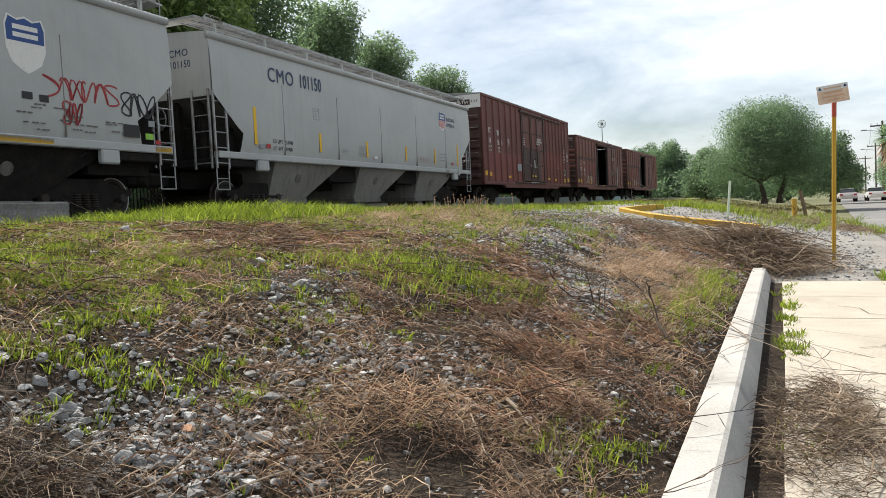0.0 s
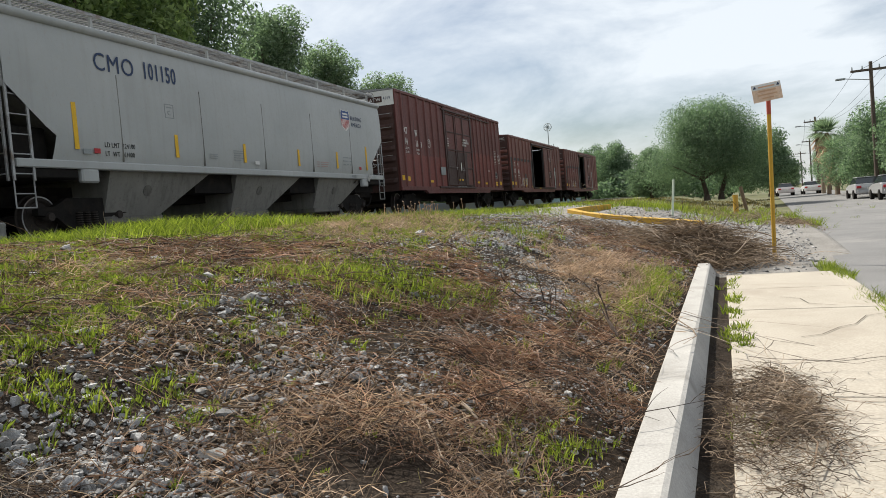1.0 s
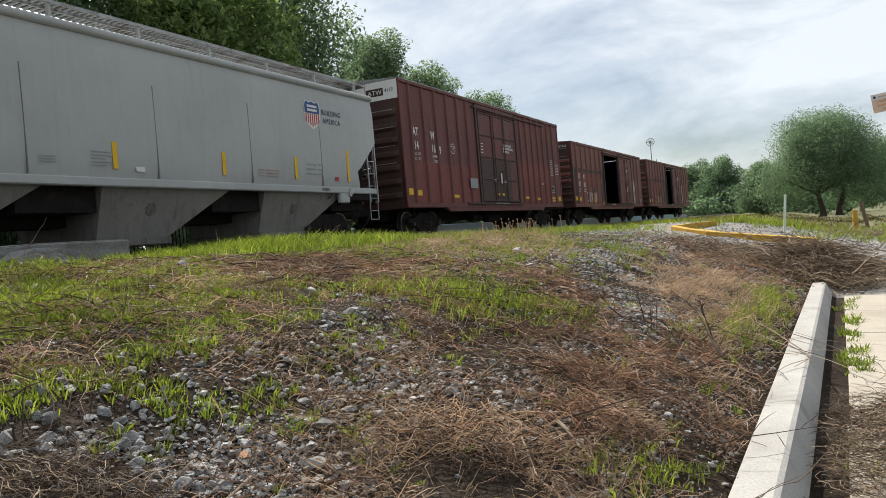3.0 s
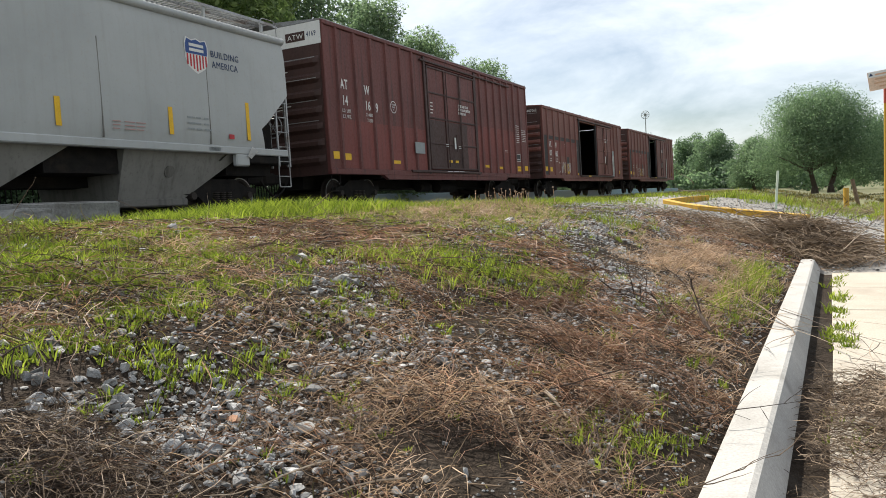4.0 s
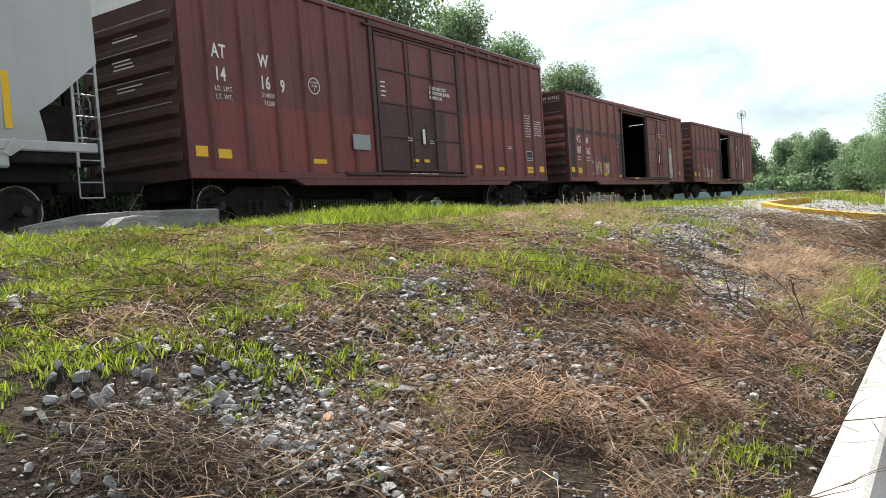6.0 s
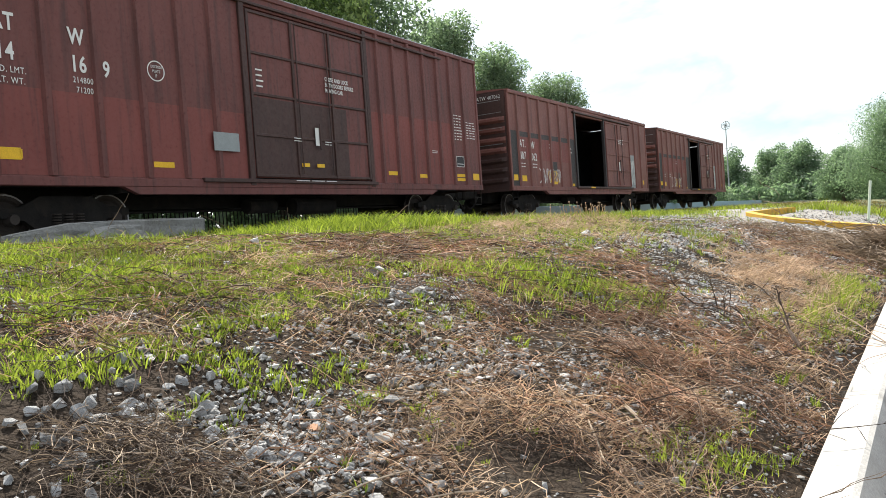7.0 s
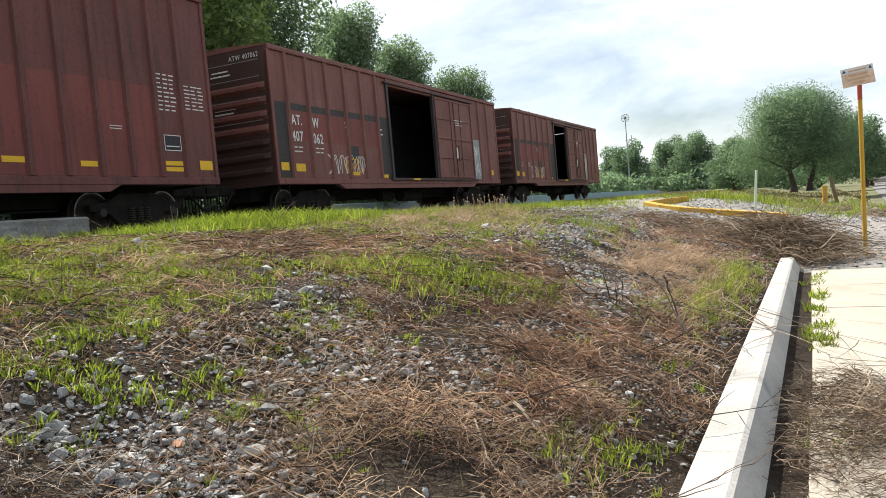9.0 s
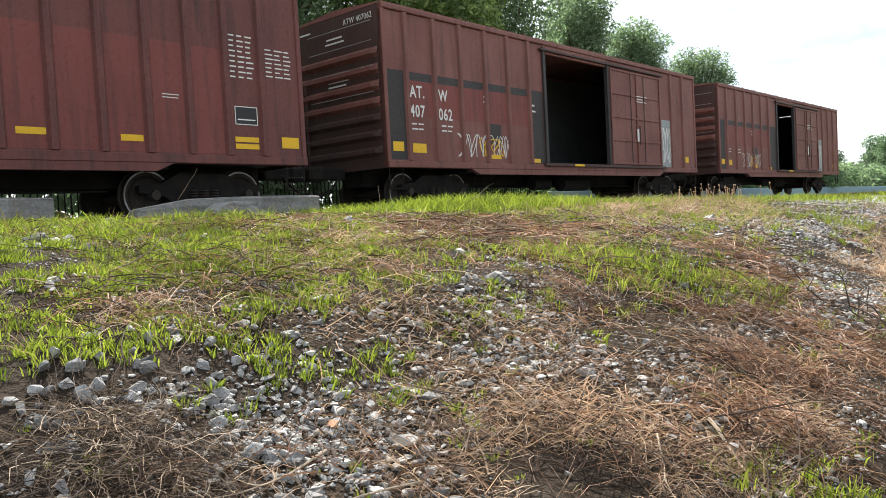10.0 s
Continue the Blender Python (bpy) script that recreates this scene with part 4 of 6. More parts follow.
make_open_boxcar(35.26, 15.59, (6.3, 8.6), (8.7, 12.0), (0.75, 1.7, 2.6, 3.5, 4.4, 5.3, 12.9, 13.8, 14.7),
                 (), "rust-brown boxcar with a half-open sliding door", 61)
make_clean_hopper()
make_tagged_hopper()


# ---- track ----
def make_track():
    tr = empty("railway_track", "railway track with dark sleepers and worn steel rails", "railway track", kind="structure")
    ys = [-60 + 4.0 * i for i in range(56)]
    for off in (-0.755, 0.755):
        bm = bmesh.new()
        prev = None
        for y in ys:
            x, z = track_x(y) + off, rail_z(y)
            cur = [bm.verts.new((x + a, y, z + b)) for a, b in ((-0.07, -0.17), (-0.07, -0.15), (-0.012, -0.13), (-0.012, -0.04), (-0.036, -0.03), (-0.036, 0), (0.036, 0), (0.036, -0.03), (0.012, -0.04), (0.012, -0.13), (0.07, -0.15), (0.07, -0.17))]
            if prev:
                for i in range(11):
                    bm.faces.new((prev[i], prev[i + 1], cur[i + 1], cur[i]))
            prev = cur
        bmesh.ops.recalc_face_normals(bm, faces=bm.faces)
        part("rail", bm, M_STEEL, tr)
    me = mesh_from("sleeper", boxed(-1.3, 1.3, -0.11, 0.11, -0.3, -0.165, 0.01), M_SLEEPER)
    for i in range(200):
        y = -28 + i * 0.6
        shared("sleeper", me, tr, pose(track_x(y), y, rail_z(y)))


M_SLEEPER = mottled("old_sleeper", (0.06, 0.045, 0.035), (0.12, 0.095, 0.075), 3, 40, 0.95, 0.5)
make_track()

# ---- ground cover ----
M_TWIG = mottled("dry_twig", (0.10, 0.068, 0.045), (0.21, 0.15, 0.10), 8, 60, 0.9, 0.3, island=0.35)
M_PALE_TWIG = mottled("bleached_twig", (0.24, 0.185, 0.13), (0.40, 0.32, 0.24), 8, 60, 0.9, 0.3)
M_BRUSH = leafy("dead_weed", (0.10, 0.054, 0.034), (0.50, 0.29, 0.185), 0.2, 2.0, (1.1, 1.03, 0.9))
M_YELLOW_PAINT = painted("yellow_road_paint", (0.46, 0.255, 0.02), (0.55, 0.335, 0.05), (0.22, 0.17, 0.10), 0.7, 0.7)
M_BEAM = mottled("old_concrete_beam", (0.16, 0.16, 0.153), (0.28, 0.275, 0.26), 3, 30, 0.92, 0.8, stain=(0.11, 0.10, 0.09), dist=0.02)
M_RUBBLE = mottled("pale_rubble", (0.30, 0.288, 0.268), (0.46, 0.443, 0.41), 6, 60, 0.9, 0.5, island=0.25)
M_TERRACOTTA = mottled("brick_chip", (0.42, 0.22, 0.13), (0.58, 0.34, 0.22), 9, 60, 0.9, 0.3)

M_OLIVE = leafy("withered_grass", (0.085, 0.075, 0.028), (0.34, 0.29, 0.12), 0.3, 2.0, (1.1, 1.06, 0.8))
M_HEAP = leafy("grey_brush", (0.10, 0.072, 0.05), (0.46, 0.345, 0.24), 0.15, 2.0, (1.05, 1.0, 0.9))
M_LITTER = leafy("leaf_litter", (0.045, 0.028, 0.018), (0.26, 0.165, 0.10), 0.1, 2.0, (1.05, 1.0, 0.9))
M_DARKSTEM = mottled("dark_twig", (0.030, 0.021, 0.016), (0.085, 0.058, 0.042), 8, 60, 0.9, 0.3)
M_STONE_ONE = mottled("single_ballast_stone", (0.14, 0.141, 0.145), (0.44, 0.435, 0.425), 1.1, 9, 0.9, 0.8, spec=0.15, vary=0.45)

# x, y, reach across, reach along, weight; long axes fan out from the foot of the bank
STONES = [(-2.13, 1.48, 0.22, 0.15, 2.6), (-1.72, 1.82, 0.24, 0.17, 2.8), (-2.05, 1.95, 0.40, 0.16, 2.2), (-2.20, 1.19, 0.20, 0.18, 2.6), (-1.66, 3.20, 0.32, 0.28, 2.4),
          (-1.80, 7.30, 0.42, 1.90, 2.2), (-3.00, 14.0, 1.00, 3.40, 1.3), (-2.61, 3.86, 0.26, 0.50, 1.6), (-3.40, 8.50, 0.70, 1.50, 0.5), (-5.60, 2.60, 0.70, 0.80, 0.5), (-3.30, 2.10, 0.45, 0.50, 0.4), (-2.2, 2.6, 0.45, 0.35, 0.9)]
GREEN = [(-3.25, 1.95, 0.40, 0.50, 0.8), (-3.58, 2.79, 0.40, 0.80, 1.1), (-4.90, 3.40, 0.80, 1.20, 0.9), (-2.77, 1.60, 0.30, 0.30, 0.25), (-2.10, 2.00, 0.40, 0.22, 0.3), (-6.40, 2.40, 1.00, 1.60, 0.8),
         (-2.40, 1.35, 0.22, 0.22, 0.2), (-4.2, 5.9, 0.5, 0.8, 0.3), (-2.45, 3.3, 0.4, 0.5, 0.3), (-6.0, 13.0, 0.9, 4.0, 0.3)]
STRAW = [(-1.26, 2.50, 0.32, 0.30, 2.6), (-0.95, 3.75, 0.26, 0.50, 1.2), (-1.45, 9.80, 0.45, 1.40, 1.0), (-1.25, 8.10, 0.32, 0.80, 0.9), (-2.70, 1.84, 0.22, 0.18, 0.7), (-2.30, 2.80, 0.42, 0.30, 0.45),
         (-2.45, 3.30, 0.42, 0.35, 0.4), (-0.72, 5.60, 0.14, 1.20, 1.0), (-0.80, 2.20, 0.20, 0.50, 1.0), (-1.35, 1.80, 0.24, 0.30, 1.0), (-5.60, 11.5, 0.80, 2.50, 0.8), (-3.6, 3.6, 0.6, 0.8, 0.35)]
STEMS = [(-3.83, 5.04, 0.62, 0.85, 1.6), (-1.81, 4.55, 0.50, 0.55, 1.5), (-1.22, 3.80, 0.38, 0.50, 1.5), (-2.20, 6.10, 0.22, 0.70, 0.9), (-1.20, 2.50, 0.34, 0.34, 0.5), (-0.85, 4.90, 0.22, 0.80, 1.1),
         (-1.50, 13.2, 0.70, 1.60, 0.45), (-2.70, 1.86, 0.24, 0.16, 0.5), (-3.0, 2.5, 0.5, 0.5, 0.3), (-5.5, 4.2, 0.8, 0.8, 0.35), (-1.35, 1.75, 0.3, 0.3, 0.5)]


def scatter(rng, spots, n, base=0.0, x_range=(-9.3, -0.52), y_range=(-3.0, 16.0), cell=0.0):
    """n places: most drawn from the spots, the rest anywhere in range; thinned by patchy noise."""
    out = []
    tot = [w * rx * ry for a, b, rx, ry, w in spots]
    acc = np.cumsum(tot) / sum(tot)
    while len(out) < n:
        if rng.random() < base:
            x, y = rng.uniform(*x_range), y_range[0] + (y_range[1] - y_range[0]) * rng.random() ** 1.5
        else:
            a, b, rx, ry, w = spots[int(np.searchsorted(acc, rng.random()))]
            h = math.hypot(a, b)
            p, q = rng.normal() * rx, rng.normal() * ry
            x, y = a + (p * b + q * a) / h, b + (q * b - p * a) / h
        if x > -0.50 and y < 12.9 or y < -3 or x < -11.2:
            continue
        if cell and noise.noise((x * cell, y * cell, 5.0 + cell)) < rng.uniform(-0.25, 0.15):
            continue
        out.append((x, y))
    return out


def blades_object(name, mat, base, tip, width, bow, label, category):
    """Many bent, tapering blades as one mesh: arrays of base points, tips, widths and sideways bow."""
    n = len(base)
    d = tip - base
    side = np.cross(d, np.random.default_rng(3).normal(size=(n, 3)))
    side /= np.linalg.norm(side, axis=1, keepdims=True) + 1e-9
    mid = base + d * 0.55 + bow
    w = width[:, None]
    v = np.stack([base - side * w / 2, base + side * w / 2, mid - side * w * 0.4, mid + side * w * 0.4, tip], 1).reshape(-1, 3)
    k = np.arange(n) * 5
    loops = np.stack([k, k + 1, k + 3, k + 2, k + 2, k + 3, k + 4], 1).ravel()
    me = bpy.data.meshes.new(name)
    me.vertices.add(n * 5)
    me.vertices.foreach_set("co", v.ravel())
    me.loops.add(n * 7)
    me.loops.foreach_set("vertex_index", loops.astype(np.int32))
    me.polygons.add(n * 2)
    starts = np.stack([np.arange(n) * 7, np.arange(n) * 7 + 4], 1).ravel()
    me.polygons.foreach_set("loop_start", starts.astype(np.int32))
    me.update(calc_edges=True)
    me.materials.append(mat)
    return tagged(new(name, me), label, category, kind="stuff")


def stems_object(name, mat, start, turn, length, rise, width, label, category, seed, curl=0.4):
    """Crooked thin stems lying and arching over the ground, each a narrow folded strip of four joints."""
    rng = np.random.default_rng(seed)
    n, k = len(start), 5
    a = turn[:, None] + np.cumsum(rng.normal(size=(n, k - 1)) * curl, axis=1)
    step = (length / (k - 1))[:, None]
    xy = np.zeros((n, k, 2))
    xy[:, 1:, 0] = np.cumsum(np.cos(a) * step, axis=1)
    xy[:, 1:, 1] = np.cumsum(np.sin(a) * step, axis=1)
    f = np.linspace(0, 1, k)[None, :]
    lift = rise[:, None] * (1 - (1 - f) ** 2 - 0.8 * f ** 2) + rng.normal(size=(n, k)) * 0.006
    p = np.zeros((n, k, 3))
    p[:, :, :2] = start[:, None, :2] + xy
    g0 = np.array([ground_z(x, y) for x, y in start[:, :2]])
    g1 = np.array([ground_z(x, y) for x, y in p[:, -1, :2]])
    slope = np.clip(g1 - g0, -0.12, 0.12)
    p[:, :, 2] = start[:, 2][:, None] + slope[:, None] * f + np.maximum(lift, -0.004)
    side = np.cross(p[:, -1] - p[:, 0], rng.normal(size=(n, 3)))
    side /= np.linalg.norm(side, axis=1, keepdims=True) + 1e-9
    w = width[:, None, None] * (1 - 0.6 * f[:, :, None]) * side[:, None, :] / 2
    v = np.stack([p - w, p + w], 2).reshape(-1, 3)
    o = (np.arange(n) * k * 2)[:, None] + (np.arange(k - 1) * 2)[None, :]
    loops = np.stack([o, o + 1, o + 3, o + 2], 2).ravel()
    me = bpy.data.meshes.new(name)
    me.vertices.add(len(v))
    me.vertices.foreach_set("co", v.ravel())
    me.loops.add(len(loops))
    me.loops.foreach_set("vertex_index", loops.astype(np.int32))
    me.polygons.add(n * (k - 1))
    me.polygons.foreach_set("loop_start", (np.arange(n * (k - 1)) * 4).astype(np.int32))
    me.update(calc_edges=True)
    me.materials.append(mat)
    return tagged(new(name, me), label, category, kind="stuff")


def make_grass():
    rng = np.random.default_rng(11)
    B, T, Wd, Bo = [], [], [], []

    def tuft(x, y, n, h, spread, wd, lift=None):
        z = ground_z(x, y) if lift is None else lift
        for _ in range(n):
            a, r = rng.uniform(0, 6.283), rng.random() * spread
            bx, by = x + r * math.cos(a), y + r * math.sin(a)
            hh = h * rng.uniform(0.4, 1.2)
            lean = rng.uniform(0.1, 1.15) * hh
            a2 = a + rng.normal() * 0.8
            B.append((bx, by, z - 0.01))
            T.append((bx + lean * math.cos(a2), by + lean * math.sin(a2), z + hh))
            Wd.append(wd * rng.uniform(0.6, 1.3))
            Bo.append((-0.12 * lean * math.cos(a2), -0.12 * lean * math.sin(a2), 0.14 * hh))

    for x, y in scatter(rng, GREEN, 8200, 0.09, cell=3.2):      # small clumps over the bank
        far = math.hypot(x, y)
        k = 0.7 if far < 2.6 else 1.0 if far < 4.5 else 1.35
        tuft(x, y, int(rng.integers(10, 22)), 0.035 * k * rng.uniform(0.4, 1.7), 0.034 * k, 0.0060 * k)
    for cx, cy, sx, sy, n, h in ((-2.66, 4.80, 0.32, 0.30, 130, 0.10), (-2.42, 5.15, 0.25, 0.3, 90, 0.10), (-2.04, 5.55, 0.2, 0.3, 80, 0.08), (-0.80, 8.9, 0.13, 1.1, 150, 0.13), (-0.85, 6.9, 0.14, 0.45, 40, 0.10),
                                 (-0.74, 3.15, 0.09, 0.20, 46, 0.048), (-0.98, 3.05, 0.08, 0.10, 16, 0.035), (-2.75, 10.5, 0.5, 0.5, 60, 0.14), (-4.3, 8.2, 0.5, 1.0, 60, 0.10), (-1.2, 6.0, 0.2, 0.4, 30, 0.07)):
        for _ in range(n):      # taller green patches
            x, y = min(-0.56, cx + rng.normal() * sx), cy + rng.normal() * sy
            tuft(x, y, 12, h * rng.uniform(0.35, 1.3), 0.05, 0.0062)
    for _ in range(2700):   # tall strip along the crest
        y = rng.uniform(6.2, 12.4)
        x = -7.2 + rng.normal() * 0.6 + 0.1 * (y - 7)
        tuft(x, y, 9, 0.21 * rng.uniform(0.5, 1.25) * (0.4 + 0.6 * math.exp(-((y - 8.8) / 2.0) ** 2)), 0.09, 0.011)
    for x, y in scatter(rng, [(-6.9, 3.2, 0.8, 1.8, 1.0), (-7.4, 4.6, 0.5, 0.8, 0.7)], 520, 0.0, cell=1.6):
        tuft(x, y, 9, 0.10 * rng.uniform(0.4, 1.4), 0.07, 0.009)
    for _ in range(1200):
        tuft(-6.5 + rng.normal() * 0.9, rng.uniform(10, 24), 7, 0.14 * rng.uniform(0.4, 1.3), 0.12, 0.012)
    for cx, cy, sx, sy, n, h in ((-2.2, 27.5, 0.6, 1.2, 80, 0.28), (0.9, 31.0, 0.8, 2.5, 70, 0.2), (2.5, 27.5, 0.3, 1.2, 90, 0.26), (0.2, 26, 0.9, 1.6, 70, 0.16), (-5, 40, 5, 4, 260, 0.2), (-3, 33, 3, 3, 160, 0.18)):
        for _ in range(n):
            tuft(cx + rng.normal() * sx, cy + rng.normal() * sy, 12, h * rng.uniform(0.5, 1.3), 0.15, 0.016)
    for y0, n in ((6.9, 26), (7.4, 14), (8.4, 12), (9.6, 20), (4.4, 6), (10.8, 8), (11.6, 8)):    # weeds between kerb and pavement
        for _ in range(n):
            tuft(0.03 + rng.normal() * 0.05, y0 + rng.normal() * 0.2, 9, 0.06 * rng.uniform(0.5, 1.4), 0.05, 0.012, 0.12)
    for cy, n in ((8.2, 60), (9.4, 40), (12.2, 90), (13.2, 60)):
        for _ in range(n):
            tuft(1.5 + rng.normal() * 0.07, cy + rng.normal() * 0.45, 9, 0.11, 0.06, 0.007, 0.06)
    blades_object("grass", M_GRASS, np.array(B), np.array(T), np.array(Wd), np.array(Bo), "patches of bright green grass on the bank", "grass")


def make_straw():
    rng = np.random.default_rng(12)

    def lying(name, mat, places, lo, hi, w0, w1, up, label, category):
        B, T, Wd, Bo = [], [], [], []
        for x, y in places:
            z, far = ground_z(x, y), math.hypot(x, y)
            k = 0.8 if far < 3 else 1.0 if far < 5 else 1.5
            ln, a = rng.uniform(lo, hi) * k, rng.uniform(0, 6.283)
            h0 = 0.035 * rng.random()
            B.append((x, y, z + h0))
            T.append((x + ln * math.cos(a), y + ln * math.sin(a), z + h0 + abs(rng.normal()) * up * ln))
            Wd.append(rng.uniform(w0, w1) * k)
            Bo.append((rng.normal() * 0.15 * ln, rng.normal() * 0.15 * ln, 0.12 * ln))
        blades_object(name, mat, np.array(B), np.array(T), np.array(Wd), np.array(Bo), label, category)
    lying("dry_straw", M_STRAW, scatter(rng, STRAW, 30000, 0.06, cell=2.1), 0.03, 0.13, 0.0018, 0.0045, 0.4, "flattened tan straw and dead grass over the bank", "dry grass")
    lying("withered_grass", M_OLIVE, scatter(rng, GREEN + STRAW[4:7], 9000, 0.2, cell=2.6), 0.02, 0.07, 0.0022, 0.005, 0.9, "short withered olive grass between stones", "dry grass")
    lying("leaf_litter", M_LITTER, scatter(rng, STEMS + STRAW + GREEN[:5] + STONES[:5], 42000, 0.35, cell=1.6), 0.006, 0.026, 0.005, 0.014, 0.3, "brown crumbs of dead leaves over the soil", "leaf litter")

    def tangle(name, mat, places, lo, hi, r0, r1, w0, w1, label, seed, base=None, curl=0.45):
        n = len(places)
        far = np.array([math.hypot(x, y) for x, y in places])
        k = np.where(far < 3, 0.8, np.where(far < 6, 1.0, 1.5))
        z = np.array([ground_z(x, y) for x, y in places]) if base is None else base
        start = np.column_stack([np.array(places), z + rng.uniform(0, 0.03, n)])
        stems_object(name, mat, start, rng.uniform(0, 6.283, n), rng.uniform(lo, hi, n) * k, rng.uniform(r0, r1, n), rng.uniform(w0, w1, n) * k, label, "dead stems", seed, curl)
    tangle("dead_weeds", M_BRUSH, scatter(rng, STEMS, 8500, 0.04, cell=2.2), 0.10, 0.36, 0.0, 0.12, 0.0030, 0.0068, "rust-brown dead weed stems matted on the bank", 31)
    tangle("dark_stems", M_DARKSTEM, scatter(rng, STEMS + STRAW[:2] + GREEN[:4], 2600, 0.12, cell=2.3), 0.12, 0.45, 0.02, 0.14, 0.0030, 0.0065, "blackened dead weed stems among the straw", 32)
    tangle("pale_stems", M_STRAW, scatter(rng, STEMS + STRAW, 2000, 0.06, cell=1.9), 0.12, 0.42, 0.02, 0.10, 0.0026, 0.0052, "bleached dry stems lying over the weeds", 33)
    # heap of weeds on the near bank
    pts = [(-1.86 + rng.normal() * 0.20, 1.30 + rng.normal() * 0.13) for _ in range(2000)]
    zz = np.array([ground_z(x, y) + 0.13 * rng.random() * math.exp(-((x + 1.86) / 0.3) ** 2 - ((y - 1.30) / 0.2) ** 2) for x, y in pts])
    tangle("weed_heap", M_HEAP, pts[:560], 0.08, 0.3, 0.0, 0.06, 0.002, 0.0042, "heap of dry brown weeds on the bank", 34, zz[:560], 0.7)
    # dark strands set lower stand for the heap's shaded hollow
    tangle("weed_heap", M_DARKSTEM, pts[560:], 0.08, 0.3, 0.0, 0.05, 0.002, 0.004, "dark stems standing for shade inside the weed heap", 38, zz[560:] - 0.02)
    # weeds raked onto the pavement beside the kerb
    pts = []
    while len(pts) < 3000:
        x, y = 0.17 + rng.normal() * 0.17, 4.45 + rng.normal() * 0.65
        if -0.10 < x < 0.62 and y < 5.7 and noise.noise((x * 5, y * 3, 2.0)) > rng.uniform(-0.6, 0.05):
            pts.append((x, y))
    zz = np.array([0.13 + 0.15 * rng.random() ** 1.5 * math.exp(-((x - 0.17) / 0.25) ** 2 - ((y - 4.5) / 0.9) ** 2) for x, y in pts])
    tangle("raked_weeds", M_HEAP, pts[:1900], 0.07, 0.24, 0.0, 0.10, 0.0026, 0.0055, "raked brown dead weeds lying on the pavement", 35, zz[:1900], 0.9)
    # dark strands mixed in as the pile's inner shadows
    tangle("raked_weeds", M_DARKSTEM, pts[1900:], 0.07, 0.28, 0.0, 0.08, 0.0026, 0.005, "dark stems standing for shadows in the raked weeds", 39, zz[1900:] - 0.01, 0.9)
    # brush heap at the end of the kerb, low weeds beside it
    pts = [(-0.35 + rng.normal() * 0.42, 14.4 + rng.normal() * 0.6) for _ in range(3600)]
    zz = np.array([max(0.12, ground_z(x, y)) + 0.62 * rng.random() * math.exp(-((x + 0.35) / 0.7) ** 2 - ((y - 14.4) / 0.95) ** 2) for x, y in pts])
    tangle("brush_heap", M_HEAP, pts, 0.2, 0.6, 0.05, 0.35, 0.005, 0.011, "heap of dry brown brush at the end of the kerb", 36, zz, 0.7)
    pts = [(-2.0 + rng.normal() * 0.8, 15.4 + rng.normal() * 1.3) for _ in range(600)] + [(rng.normal() * 0.8 + 0.7, 31 + rng.normal() * 2.5) for _ in range(900)] + [(1.9 + rng.normal() * 0.3, 24.5 + rng.normal() * 1.2) for _ in range(500)]
    tangle("low_weeds", M_HEAP, pts, 0.12, 0.4, 0.05, 0.25, 0.004, 0.010, "low brown dead weeds beside the crossing", 37)


def make_verge():
    """Rough grass on the land beyond the crossing."""
    rng = np.random.default_rng(17)
    n = 15000
    x, y = rng.uniform(-12, 4.5, n), 35 + 50 * rng.random(n) ** 1.3
    keep = np.array([noise.noise((a * 0.35, b * 0.25, 1.0)) > rng.uniform(-0.4, 0.2) and a < 2.0 + 0.05 * (b - 30) for a, b in zip(x, y)])
    x, y = x[keep], y[keep]
    base = np.column_stack([x, y, [ground_z(a, b) - 0.02 for a, b in zip(x, y)]])
    h = rng.uniform(0.05, 0.20, len(x))
    tip = base + np.column_stack([rng.normal(size=len(x)) * h * 0.5, rng.normal(size=len(x)) * h * 0.5, h])
    blades_object("verge_grass", M_OLIVE, base, tip, rng.uniform(0.02, 0.06, len(x)), np.zeros((len(x), 3)), "rough dry grass on the verge beyond the crossing", "grass")


def stone_mesh(rng, n=12):
    """A broken, angular lump: the hull of a few random points."""
    bm = bmesh.new()
    s = Vector((rng.uniform(0.85, 1.25), rng.uniform(0.7, 1.05), rng.uniform(0.5, 0.85)))
    for _ in range(n):
        d = Vector(rng.normal(size=3)).normalized() * rng.uniform(0.85, 1.15)
        bm.verts.new((d.x * s.x, d.y * s.y, d.z * s.z))
    bmesh.ops.convex_hull(bm, input=bm.verts)
    bmesh.ops.delete(bm, geom=[v for v in bm.verts if not v.link_faces], context="VERTS")
    bm.verts.index_update()
    return bm


